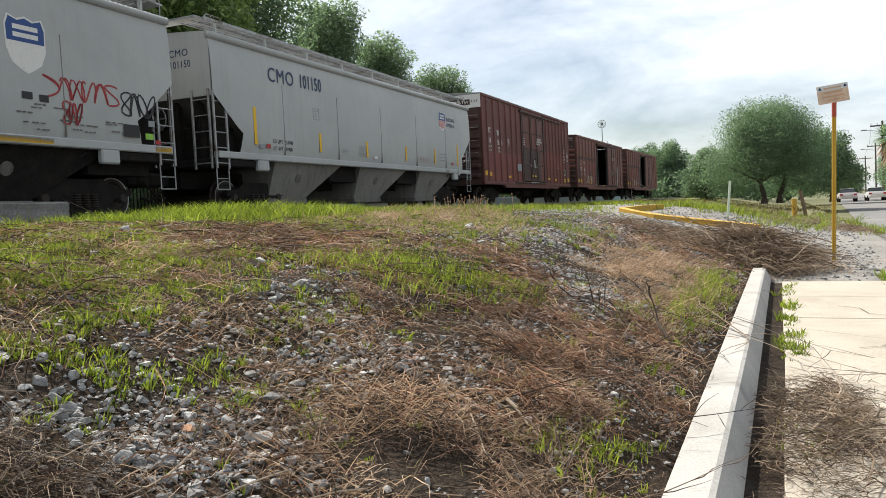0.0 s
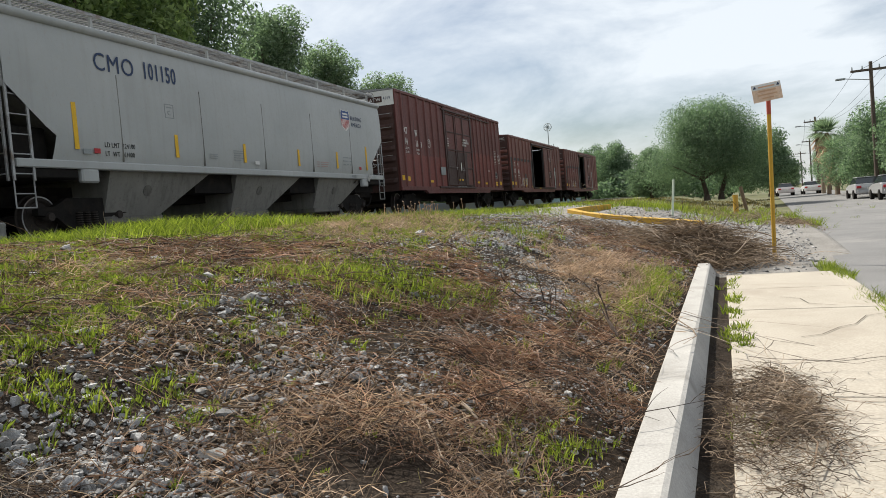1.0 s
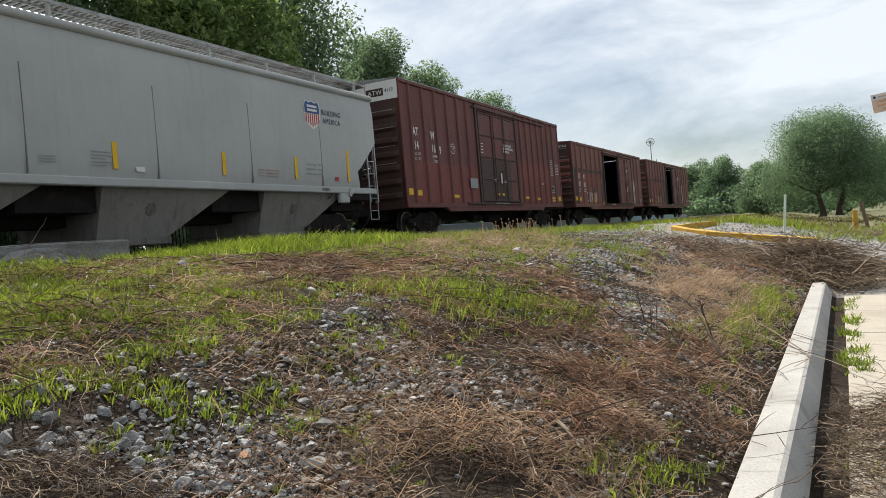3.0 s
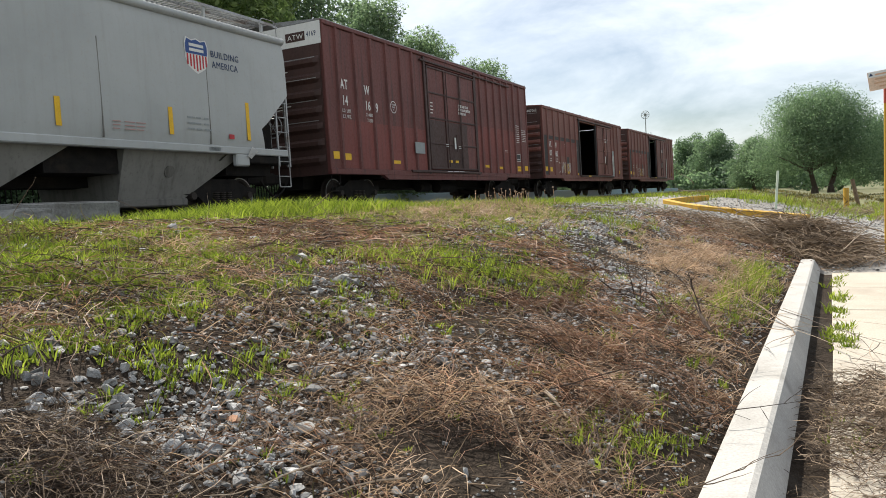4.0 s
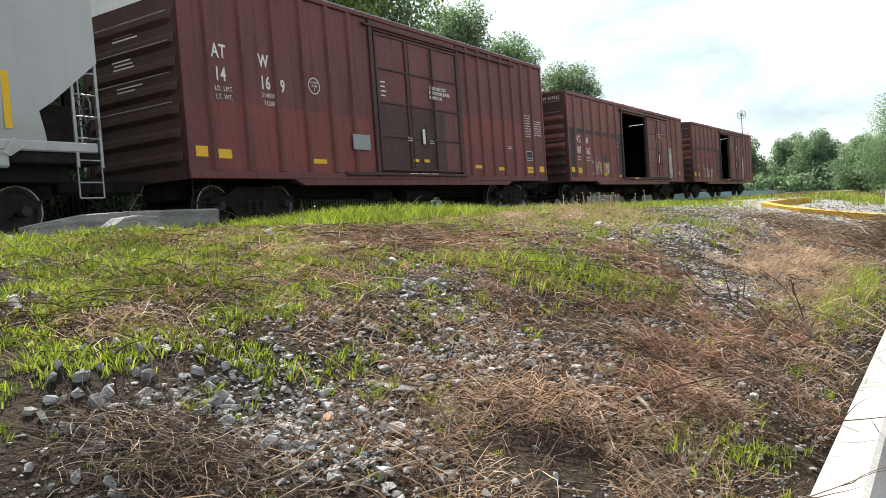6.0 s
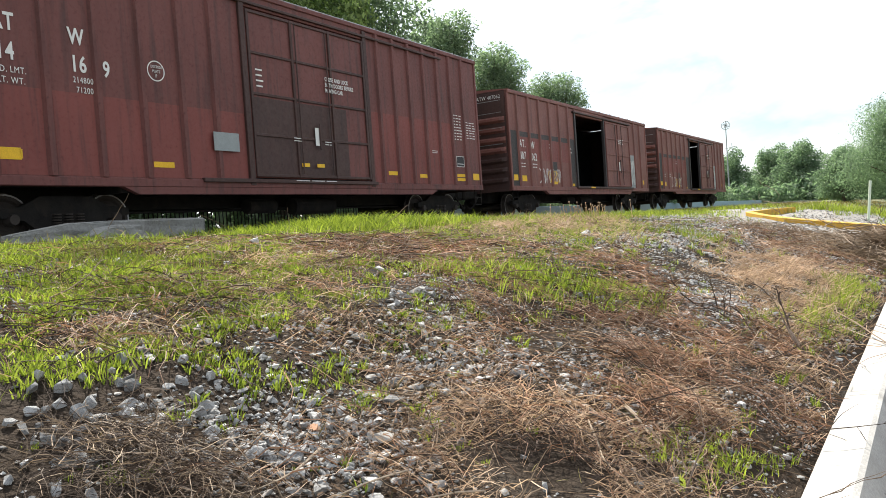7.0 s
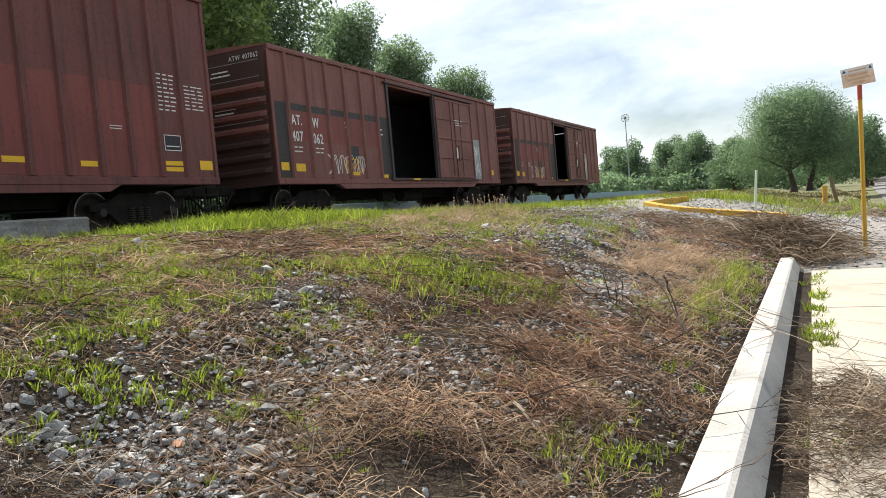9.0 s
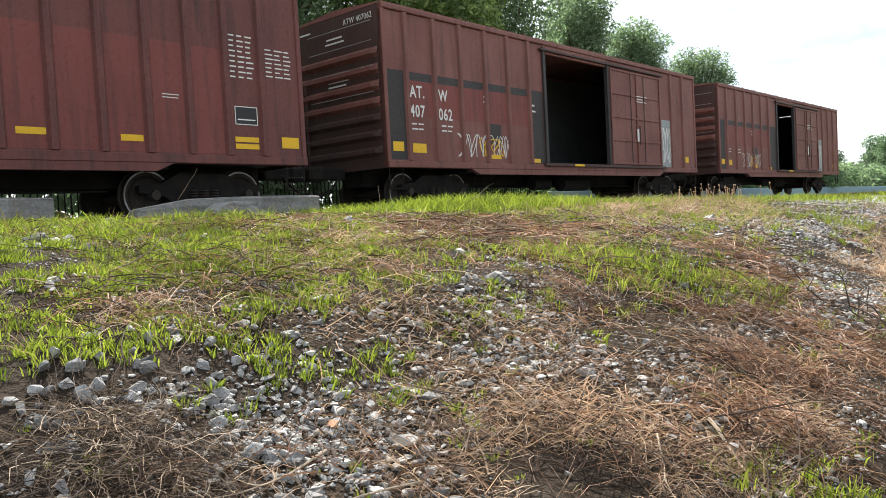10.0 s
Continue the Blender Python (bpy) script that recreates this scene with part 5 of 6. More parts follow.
def make_stones(ground):
    rng = np.random.default_rng(13)
    variants = []
    for _ in range(14):
        bm = stone_mesh(rng, 13)
        vs = np.array([v.co[:] for v in bm.verts])
        fs = np.array([[v.index for v in f.verts] for f in bm.faces])
        variants.append((vs, fs, mesh_from("stone", bm, M_STONE_ONE)))
    # single stones where the bank is nearest
    made = 0
    while made < 300:
        a, b, rx, ry, w = STONES[int(rng.choice(5, p=[0.27, 0.33, 0.17, 0.13, 0.10]))]
        h = math.hypot(a, b)
        p, q = rng.normal() * rx, rng.normal() * ry
        x, y = a + (p * b + q * a) / h, b + (q * b - p * a) / h
        s = 0.011 + 0.021 * rng.random() ** 1.6
        ob = shared("stone", variants[made % 14][2], ground)
        ob.matrix_basis = pose(x, y, ground_z(x, y) + s * rng.uniform(0.05, 0.7), *rng.uniform(-60, 60, 2), rng.uniform(0, 360)) @ Matrix.Diagonal((s, s, s, 1))
        made += 1
    chip_v = np.array([(1, 0, 0), (-0.8, 0.3, 0), (0.1, 1, 0.1), (0, -0.9, 0), (0.1, 0, 0.7), (0, 0.1, -0.7)])
    chip_f = np.array([(0, 2, 4), (2, 1, 4), (1, 3, 4), (3, 0, 4), (2, 0, 5), (1, 2, 5), (3, 1, 5), (0, 3, 5)])
    V, F, off = [], [], 0

    def size(x, y, s):
        far = math.hypot(x, y)
        return s * (0.85 if far < 3 else 0.9 if far < 5 else 1.0)
    places = [(x, y, size(x, y, 0.008 + 0.024 * rng.random() ** 2.2)) for x, y in scatter(rng, STONES, 24000, 0.22, cell=1.6)]
    for _ in range(6500):   # gravel lane beyond the pavement and heap behind the yellow kerb
        if rng.random() < 0.66:
            places.append((rng.uniform(-3.5, 1.6), rng.uniform(20.5, 33), rng.uniform(0.012, 0.035)))
        else:
            places.append((rng.uniform(-5.0, 1.7), 16.5 + rng.normal() * 2.4, rng.uniform(0.015, 0.04)))
    for _ in range(2600):   # ballast shoulder
        y = rng.uniform(-4, 40)
        places.append((track_x(y) + 1.5 + abs(rng.normal()) * 1.6, y, rng.uniform(0.025, 0.05)))
    for x, y in scatter(rng, [(-6.6, 1.9, 0.9, 0.9, 1.0), (-5.3, 2.4, 0.5, 0.5, 0.7), (-4.3, 4.1, 0.4, 0.6, 0.5)], 520, 0.0, cell=1.2):   # flat pale pieces under the crest
        places.append((x, y, 0.02 + 0.05 * rng.random() ** 2))
    for x, y in scatter(rng, STONES + STRAW + STEMS + GREEN[:4], 32000, 0.45, cell=1.4):   # chips and grit between the larger stones
        places.append((x, y, size(x, y, 0.0045 + 0.0085 * rng.random())))
    for x, y, s in places:
        if -0.5 < x < 1.6 and y < 12.6:
            continue
        vs, fs, _ = variants[int(rng.integers(14))] if s > 0.0125 else (chip_v, chip_f, None)
        a = rng.uniform(0, 6.283)
        c, sn = math.cos(a), math.sin(a)
        r = vs @ np.array([[c, sn, 0], [-sn, c, 0], [0, 0, 1]])
        V.append(r * s * rng.uniform(0.8, 1.2, 3) + (x, y, ground_z(x, y) + s * rng.uniform(-0.1, 0.5)))
        F.extend((fs + off).tolist())
        off += len(vs)
    me = bpy.data.meshes.new("gravel")
    me.from_pydata(np.concatenate(V).tolist(), [], F)
    me.materials.append(M_STONE)
    tagged(new("gravel", me), "loose blue-grey ballast gravel strewn over the bank", "gravel", kind="stuff")
    # single larger pale rocks
    for x, y, s, mat, words in ((-1.63, 2.04, 0.042, M_RUBBLE, "angular pale limestone rock lying in gravel"), (-2.66, 2.52, 0.045, M_RUBBLE, "flat chalky white rock on the bank"),
                                (-1.84, 1.92, 0.030, M_TERRACOTTA, "broken orange brick chip lying in gravel"), (-1.19, 2.10, 0.022, M_RUBBLE, "small round white pebble on dry straw"), (-1.37, 1.72, 0.022, M_RUBBLE, "small round white pebble on dry straw"),
                                (-1.69, 1.66, 0.038, M_STONE_ONE, "blue-grey ballast stone at the foot of the gravel"), (-1.82, 2.35, 0.038, M_STONE_ONE, "dark grey stone on the bank"), (-2.57, 3.64, 0.05, M_RUBBLE, "pale stone on the grassy bank"),
                                (-3.45, 8.47, 0.10, M_STONE_ONE, "dark grey rock on the upper bank"), (-2.14, 3.18, 0.035, M_RUBBLE, "pale stone on the grassy bank")):
        ob = part("rock", stone_mesh(rng, 16), mat)
        ob.matrix_basis = pose(x, y, ground_z(x, y) + s * 0.4, 10, 5, s * 5000) @ Matrix.Diagonal((s * 1.25, s, s * (0.45 if "flat" in words else 0.9), 1))
        tagged(ob, words, "rock")


def twig_ring(bm, p, d, r):
    u = d.orthogonal().normalized()
    v = d.cross(u)
    return [bm.verts.new(p + (u * math.cos(k * 1.2566) + v * math.sin(k * 1.2566)) * r) for k in range(5)]


def branch(bm, rng, p, d, length, r, depth, ring=None):
    """A crooked tapering twig whose side twigs grow out of its own rings."""
    n = 5
    ring = ring or twig_ring(bm, p, d, r)
    for i in range(n):
        q = p + d * (length / n)
        nxt = twig_ring(bm, q, d, r * (1 - 0.15 * (i + 1)))
        for k in range(5):
            bm.faces.new((ring[k], ring[(k + 1) % 5], nxt[(k + 1) % 5], nxt[k]))
        if depth and i and rng.random() < 0.7:
            dd = (d + Vector(rng.normal(size=3) * 0.6)).normalized()
            branch(bm, rng, q, dd, min(0.45, length * rng.uniform(0.25, 0.5)), r * 0.6, depth - 1, nxt)
        p, ring = q, nxt
        d = (d + Vector(rng.normal(size=3) * 0.15)).normalized()


def make_branches():
    rng = np.random.default_rng(14)
    # the dark twig bush by the kerb, leaning away from it
    bm = bmesh.new()
    o = Vector((-0.74, 5.50, ground_z(-0.74, 5.50)))
    for d, ln, r in (((-0.30, 0.50, 0.42), 0.5, 0.017), ((-0.75, 0.5, 0.32), 0.75, 0.013), ((-0.9, 0.1, 0.22), 0.85, 0.011), ((-0.95, -0.25, 0.14), 0.8, 0.010), ((-0.5, 0.8, 0.25), 0.7, 0.010), ((-0.9, 0.6, 0.1), 0.9, 0.009)):
        branch(bm, rng, o, Vector(d).normalized(), ln, r, 2)
    tagged(part("dead_bush", bm, M_DARKSTEM), "bare dark twig bush beside the kerb", "dead bush")
    # cut branches lying over kerb and pavement
    for p, q, r, m, twigs in (((-0.75, 7.5, 0.42), (0.12, 5.65, 0.24), 0.012, M_TWIG, 1), ((-0.7, 7.0, 0.38), (0.22, 5.5, 0.24), 0.007, M_PALE_TWIG, 1), ((-0.42, 7.1, 0.36), (0.62, 5.5, 0.26), 0.007, M_DARKSTEM, 1),
                              ((-0.45, 6.6, 0.34), (0.5, 5.4, 0.25), 0.007, M_DARKSTEM, 1), ((-0.40, 7.3, 0.34), (0.45, 6.0, 0.24), 0.004, M_TWIG, 0), ((-0.05, 6.6, 0.33), (0.6, 5.7, 0.22), 0.004, M_DARKSTEM, 0),
                              ((-0.5, 5.75, 0.32), (-0.28, 5.35, 0.33), 0.004, M_DARKSTEM, 1), ((0.1, 5.6, 0.26), (0.75, 5.5, 0.20), 0.006, M_DARKSTEM, 1), ((0.15, 5.7, 0.20), (0.95, 5.55, 0.17), 0.006, M_DARKSTEM, 1),
                              ((0.05, 5.2, 0.20), (0.6, 3.9, 0.22), 0.007, M_TWIG, 2), ((0.15, 5.0, 0.24), (0.85, 4.3, 0.17), 0.006, M_TWIG, 1), ((0.1, 4.2, 0.22), (0.5, 5.4, 0.26), 0.006, M_PALE_TWIG, 1),
                              ((0.3, 3.6, 0.18), (0.55, 5.0, 0.28), 0.005, M_TWIG, 1), ((0.5, 5.0, 0.2), (0.9, 4.7, 0.16), 0.005, M_DARKSTEM, 1), ((0.02, 4.4, 0.2), (0.3, 5.5, 0.3), 0.005, M_PALE_TWIG, 1), ((0.2, 5.3, 0.25), (0.55, 4.4, 0.22), 0.007, M_TWIG, 2)):
        bm = bmesh.new()
        p, q = Vector(p), Vector(q)
        branch(bm, rng, p, (q - p).normalized(), (q - p).length, r, twigs)
        for v in bm.verts:      # settled flat on what it lies on
            f = max(0.0, min(1.0, (v.co - p).dot(q - p) / (q - p).length_squared))
            zl = p.z + (q.z - p.z) * f
            v.co.z = max(0.31 if -0.47 < v.co.x < -0.26 else 0.14, zl + (v.co.z - zl) * 0.3)
        words = {M_TWIG: "dry brown cut branch lying over kerb and pavement", M_PALE_TWIG: "bleached dry branch lying over the kerb"}.get(m, "thin dark twig lying over kerb and pavement")
        tagged(part("cut_branch", bm, m), words, "branch", "cut branches")
    for a, b, r in (((-1.16, 3.18), (-0.86, 2.91), 0.008), ((-3.3, 5.6), (-2.9, 5.2), 0.008), ((-1.65, 1.75), (-1.52, 1.35), 0.005), ((-1.2, 2.0), (-1.45, 1.55), 0.004), ((-1.42, 1.9), (-1.5, 1.4), 0.004), ((-1.2, 2.85), (-0.95, 2.45), 0.004)):
        bm = bmesh.new()
        p, q = Vector((*a, ground_z(*a) + 0.05)), Vector((*b, ground_z(*b) + 0.04))
        branch(bm, rng, p, (q - p).normalized(), (q - p).length, r, 1)
        tagged(part("fallen_stick", bm, M_PALE_TWIG), "bleached stick lying on dry straw", "stick", "fallen sticks")
    # brown stalks matted on the upper bank
    for k in range(44):
        x, y = -3.85 + rng.normal() * 0.55, 5.1 + rng.normal() * 0.9
        bm = bmesh.new()
        a = rng.uniform(0, 6.283)
        branch(bm, rng, Vector((x, y, ground_z(x, y) + 0.04)), Vector((math.cos(a), math.sin(a), rng.uniform(0, 0.22))).normalized(), rng.uniform(0.3, 0.8), 0.0045, 1)
        tagged(part("dry_stalk", bm, M_TWIG if k % 4 else M_PALE_TWIG), "brown woody stalk matted on the bank", "stalk", "dry stalks")
    for k in range(80):     # dead stems over the straw
        x, y = scatter(rng, STEMS[1:6] + STRAW[:2] + [(-3.4, 2.4, 0.5, 0.6, 0.8)], 1)[0]
        bm = bmesh.new()
        a = rng.uniform(0, 6.283)
        branch(bm, rng, Vector((x, y, ground_z(x, y) + 0.03)), Vector((math.cos(a), math.sin(a), rng.uniform(0.0, 0.3))).normalized(), rng.uniform(0.25, 0.7), 0.004, 1)
        tagged(part("dead_twig", bm, M_DARKSTEM if k % 2 else M_TWIG), "dark dead stem tangled in dry straw", "twig", "dead twigs")
    # brush heap at the end of the kerb
    for k in range(54):
        pale = k % 3 == 0
        x, y = (-0.85 if pale else -0.15) + rng.normal() * 0.45, 14.2 + rng.normal() * 0.6
        bm = bmesh.new()
        a = rng.uniform(0, 6.283)
        branch(bm, rng, Vector((x, y, max(0.15, ground_z(x, y)) + 0.05 + 0.3 * rng.random())), Vector((math.cos(a), math.sin(a), rng.uniform(-0.05, 0.7))).normalized(), rng.uniform(0.5, 1.1), 0.010, 2)
        tagged(part("brush_branch", bm, M_PALE_TWIG if pale else M_TWIG if k % 3 == 1 else M_DARKSTEM), "tangled dry branch in a brush heap", "branch", "brush heap")
    bm = bmesh.new()
    branch(bm, rng, Vector((0.85, 14.2, 0.16)), Vector((-0.8, 0.1, 0.45)).normalized(), 1.5, 0.014, 1)
    tagged(part("brush_branch", bm, M_DARKSTEM), "long dark branch leaning on a brush heap", "branch", "brush heap")
    # seed stalks on the crest
    for k in range(34):
        x, y = -5.4 + rng.normal() * 0.3, 13.6 + rng.normal() * 0.6
        bm = bmesh.new()
        o = Vector((x, y, ground_z(x, y)))
        t = o + Vector((rng.normal() * 0.06, rng.normal() * 0.06, rng.uniform(0.2, 0.36)))
        rod(bm, o, t, 0.006, 0.004, 4, False)
        bmesh.ops.create_icosphere(bm, subdivisions=1, radius=0.014, matrix=Matrix.Translation(t))
        tagged(part("seed_stalk", bm, M_STRAW), "dry weed stalk with a pale seed head", "weed", "seed stalks")


# ---- street furniture and small built things ----
def make_sign():
    s = empty("street_sign", "orange and white sign on a leaning yellow pole", "street sign", m=pose(0.79, 14.6, 0.16, 0, 1.2, 0))
    part("pole", rod(bmesh.new(), (0, 0, -0.1), (0, 0, 2.75), 0.035, n=12), M_YELLOW_PAINT, s)
    part("pole_band", rod(bmesh.new(), (0, 0, 2.56), (0, 0, 2.82), 0.0375, n=12), plain("faded_red", (0.42, 0.08, 0.05)), s, "faded red band")
    m = pose(-0.02, -0.045, 2.95, 0, -8, 14)
    p = part("sign_plate", boxed(-0.25, 0.25, -0.006, 0.006, -0.155, 0.155, 0.004), plain("faded_orange", (0.70, 0.50, 0.36), 0.6, vary=0.2), s, "faded orange sign plate", m)
    part("sign_header", boxed(-0.246, 0.246, -0.012, -0.007, 0.06, 0.151), M_WHITE, p)
    for x in (-0.2, 0.2):
        tri = bmesh.new()
        tri.faces.new([tri.verts.new(v) for v in ((x - 0.03, -0.014, 0.085), (x + 0.03, -0.014, 0.085), (x, -0.014, 0.135))])
        part("triangle_mark", tri, M_NAVY, p)
    bm = bmesh.new()
    for i, (w, z) in enumerate(((0.28, 0.10), (0.30, 0.025), (0.34, -0.04), (0.20, -0.10))):
        box(bm, -w / 2, w / 2, -0.016, -0.012, z - 0.012, z + 0.012)
    part("sign_text", bm, plain("sign_ink", (0.58, 0.36, 0.23)), p)


def make_yellow_kerb():
    k = empty("yellow_kerb", "chipped yellow-painted concrete kerb at the crossing", "kerb", kind="structure")
    pts = [(-4.45, 23.1, 1.22), (-3.85, 22.35, 1.1), (-3.2, 21.7, 1.0), (-2.3, 21.1, 0.88), (-1.4, 20.6, 0.77), (-0.53, 20.2, 0.66)]
    back = [(-4.45, 23.1, 1.22), (-4.1, 24.3, 1.25), (-3.6, 25.4, 1.26)]
    for line in (pts, back):
        for a, b in zip(line, line[1:]):
            a, b = Vector(a) + Vector((0, 0, 0.07)), Vector(b) + Vector((0, 0, 0.07))
            d = (b - a)
            n = Vector((d.y, -d.x, 0)).normalized() * 0.10
            bm = bmesh.new()
            top = [a + n, b + n, b - n, a - n]
            vs = [bm.verts.new(p) for p in top] + [bm.verts.new(p + Vector((0, 0, -0.45))) for p in top]
            for f in ((0, 1, 2, 3), (7, 6, 5, 4), (0, 4, 5, 1), (1, 5, 6, 2), (2, 6, 7, 3), (3, 7, 4, 0)):
                bm.faces.new([vs[i] for i in f])
            bmesh.ops.recalc_face_normals(bm, faces=bm.faces)
            bmesh.ops.bevel(bm, geom=bm.edges[:], offset=0.012, segments=1, affect="EDGES")
            part("kerb_stone", bm, M_YELLOW_PAINT, k)


def make_beams():
    rng = np.random.default_rng(15)
    for (x, y, z, ln, w, h, rz), words in (((-8.95, 5.85, 1.50, 2.65, 0.30, 0.30, -3), "long broken concrete beam lying by the track"), ((-8.9, 2.7, 1.50, 1.7, 0.32, 0.32, 4), "weathered concrete beam beside the railway"), ((-8.55, 5.6, 1.48, 0.75, 0.25, 0.24, 12), "squarish concrete block leaning on a beam")):
        bm = boxed(-w / 2, w / 2, -ln / 2, ln / 2, 0, h, 0.02)
        bmesh.ops.subdivide_edges(bm, edges=bm.edges[:], cuts=3, use_grid_fill=True)
        for v in bm.verts:
            taper = 1 - 0.45 * smooth(-ln * 0.15, -ln / 2, v.co.y)
            v.co.z *= taper
            v.co += Vector(rng.normal(size=3) * 0.006)
        tagged(part("concrete_beam", bm, M_BEAM, m=pose(x, y, z, 0, 0, rz)), words, "concrete beam", "old beams")
    for i in range(34):
        x, y, s = -8.3 + rng.normal() * 0.25, 4.0 + rng.normal() * 0.9, rng.uniform(0.05, 0.13)
        ob = part("rubble", stone_mesh(rng), M_RUBBLE)
        ob.matrix_basis = pose(x, y, ground_z(x, y) + s * 0.3, 0, 0, rng.uniform(0, 360)) @ Matrix.Diagonal((s * 1.4, s, s * 0.6, 1))
        tagged(ob, "flat chunk of pale broken concrete on the crest", "rubble", "rubble by the beams")


def make_posts():
    s = tagged(part("marker_stake", rod(bmesh.new(), (0, 0, -0.1), (0.10, 0.05, 1.12), 0.035, n=10), plain("pale_green_paint", (0.55, 0.62, 0.5)), m=pose(-1.5, 24.0, ground_z(-1.5, 24.0))), "leaning pale green marker stake in gravel", "stake")
    for x, y, h, mat, words in ((0.5, 36.8, 0.85, M_YELLOW_PAINT, "short yellow bollard at the roadside"), (1.1, 42.0, 1.3, M_TWIG, "dark leaning timber post at the roadside")):
        bm = bmesh.new()
        rod(bm, (0, 0, -0.1), (0.0 if h < 1 else -0.25, 0, h), 0.11 if h < 1 else 0.09, n=12)
        tagged(part("bollard", bm, mat, m=pose(x, y, ground_z(x, y))), words, "bollard")


GROUND = bpy.data.objects["ground"]
make_grass()
make_straw()
make_verge()
make_stones(GROUND)
make_branches()
make_sign()
make_yellow_kerb()
make_beams()
make_posts()

# ---- trees and distance ----
# dark and feathery foliage colours are lightened and blued to carry distance haze
M_LEAF_DARK = leafy("dark_foliage", (0.115, 0.17, 0.105), (0.36, 0.45, 0.29), 0.58, 0.5, (1.0, 1.12, 0.85))
M_LEAF_BRIGHT = leafy("fresh_foliage", (0.125, 0.185, 0.075), (0.35, 0.43, 0.17), 0.56, 0.5, (1.05, 1.15, 0.8))
M_LEAF_MESQ = leafy("feathery_foliage", (0.12, 0.185, 0.115), (0.29, 0.38, 0.24), 0.55, 0.4, (1.0, 1.12, 0.85))
M_BARK = mottled("bark", (0.055, 0.042, 0.032), (0.13, 0.10, 0.08), 3, 30, 0.95, 0.8, stretch=(3, 3, 0.6))
M_PALM_TRUNK = mottled("palm_trunk", (0.16, 0.12, 0.085), (0.28, 0.22, 0.16), 2, 20, 0.95, 0.8, stretch=(1, 1, 5))


def leaf_cloud(rng, blobs, n, size):
    """Leaf sprays on and in a set of ellipsoids: one mesh of small bent quads with gaps between."""
    w = np.array([r[3] * r[4] * r[5] for r in blobs]) ** 0.67
    pick = rng.choice(len(blobs), n, p=w / w.sum())
    b = np.array(blobs)[pick]
    d = rng.normal(size=(n, 3))
    d /= np.linalg.norm(d, axis=1, keepdims=True)
    ph = d @ rng.normal(size=(3, 4)) * 4 + rng.uniform(0, 6, 4)
    lump = 1 + 0.17 * np.sin(ph).sum(1) / 2
    rad = (rng.random(n) ** 0.33) * lump * (1 + 0.13 * rng.random(n) * (rng.random(n) < 0.3))
    c = b[:, :3] + d * rad[:, None] * b[:, 3:6]
    s = size * rng.uniform(0.55, 1.35, n)[:, None]
    u = rng.normal(size=(n, 3))
    nrm = d * 0.8 + rng.normal(size=(n, 3)) * 0.7 + (0, 0, 0.35)
    u = np.cross(nrm, u)
    u /= np.linalg.norm(u, axis=1, keepdims=True) + 1e-9
    v = np.cross(nrm, u)
    v /= np.linalg.norm(v, axis=1, keepdims=True) + 1e-9
    nn = nrm / np.linalg.norm(nrm, axis=1, keepdims=True)
    q = np.stack([c - u * s, c - v * s * 0.42 + nn * s * 0.12, c + u * s, c + v * s * 0.42 + nn * s * 0.12], 1).reshape(-1, 3)
    return q


def quads_mesh(name, q, mat):
    n = len(q) // 4
    me = bpy.data.meshes.new(name)
    me.vertices.add(n * 4)
    me.vertices.foreach_set("co", q.ravel())
    me.loops.add(n * 4)
    me.loops.foreach_set("vertex_index", np.arange(n * 4, dtype=np.int32))
    me.polygons.add(n)
    me.polygons.foreach_set("loop_start", (np.arange(n) * 4).astype(np.int32))
    me.update(calc_edges=True)
    me.materials.append(mat)
    return me


def tree_meshes(seed, height, spread, bole, mat, n, size, low=0.3, trunks=1, lumps=13, dome=False):
    """Trunk and crown for one kind of tree, at its true size."""
    rng = np.random.default_rng(seed)
    blobs, limbs = [], []
    for i in range(lumps):
        a, f = 2.4 * i + rng.uniform(-0.4, 0.4), (i + 0.5) / lumps
        z = height * (low + (0.95 - low) * f)
        k = math.sqrt(1 - 0.93 * f * f) * 1.08 if dome else math.sin(math.pi * min(1, 0.18 + 0.80 * (1 - f) + 0.05)) ** 0.7
        r = spread * 0.62 * k * rng.uniform(0.45, 1.0)
        br = spread * rng.uniform(0.26, 0.42) * (0.7 + 0.5 * k)
        blobs.append((r * math.cos(a), r * math.sin(a), z, br, br, br * rng.uniform(0.6, 0.85)))
        limbs.append((r * math.cos(a), r * math.sin(a), z))
    blobs.append((0, 0, height * (low + 0.45 * (1 - low)), spread * 0.5, spread * 0.5, height * (1 - low) * 0.36))
    crown = quads_mesh("crown", leaf_cloud(rng, blobs, n, size), mat)
    bm = bmesh.new()
    base = height * (0.028 if trunks == 1 else 0.02) + 0.05
    for k in range(trunks):
        o = Vector((1.3 * k - 0.3, 0.6 * k, -0.3))
        top = Vector((o.x * 1.5 + rng.normal() * 0.15, o.y + rng.normal() * 0.15, bole))
        rod(bm, o, Vector((o.x, o.y, 0.25)), base * 1.5, base, 10, False)
        rod(bm, Vector((o.x, o.y, 0.25)), top, base, base * 0.75, 10, False)
        for j, l in enumerate(limbs):
            if j % trunks == k and j % 2 == 0 or j == len(limbs) - 1:
                mid = top + (Vector(l) - top) * 0.5 + Vector((rng.normal() * 0.2, rng.normal() * 0.2, 0.15 * height * 0.2))
                rod(bm, top, mid, base * 0.55, base * 0.32, 6, False)
                rod(bm, mid, Vector(l), base * 0.32, base * 0.1, 5, False)
    return mesh_from("trunk", bm, M_BARK, True), crown


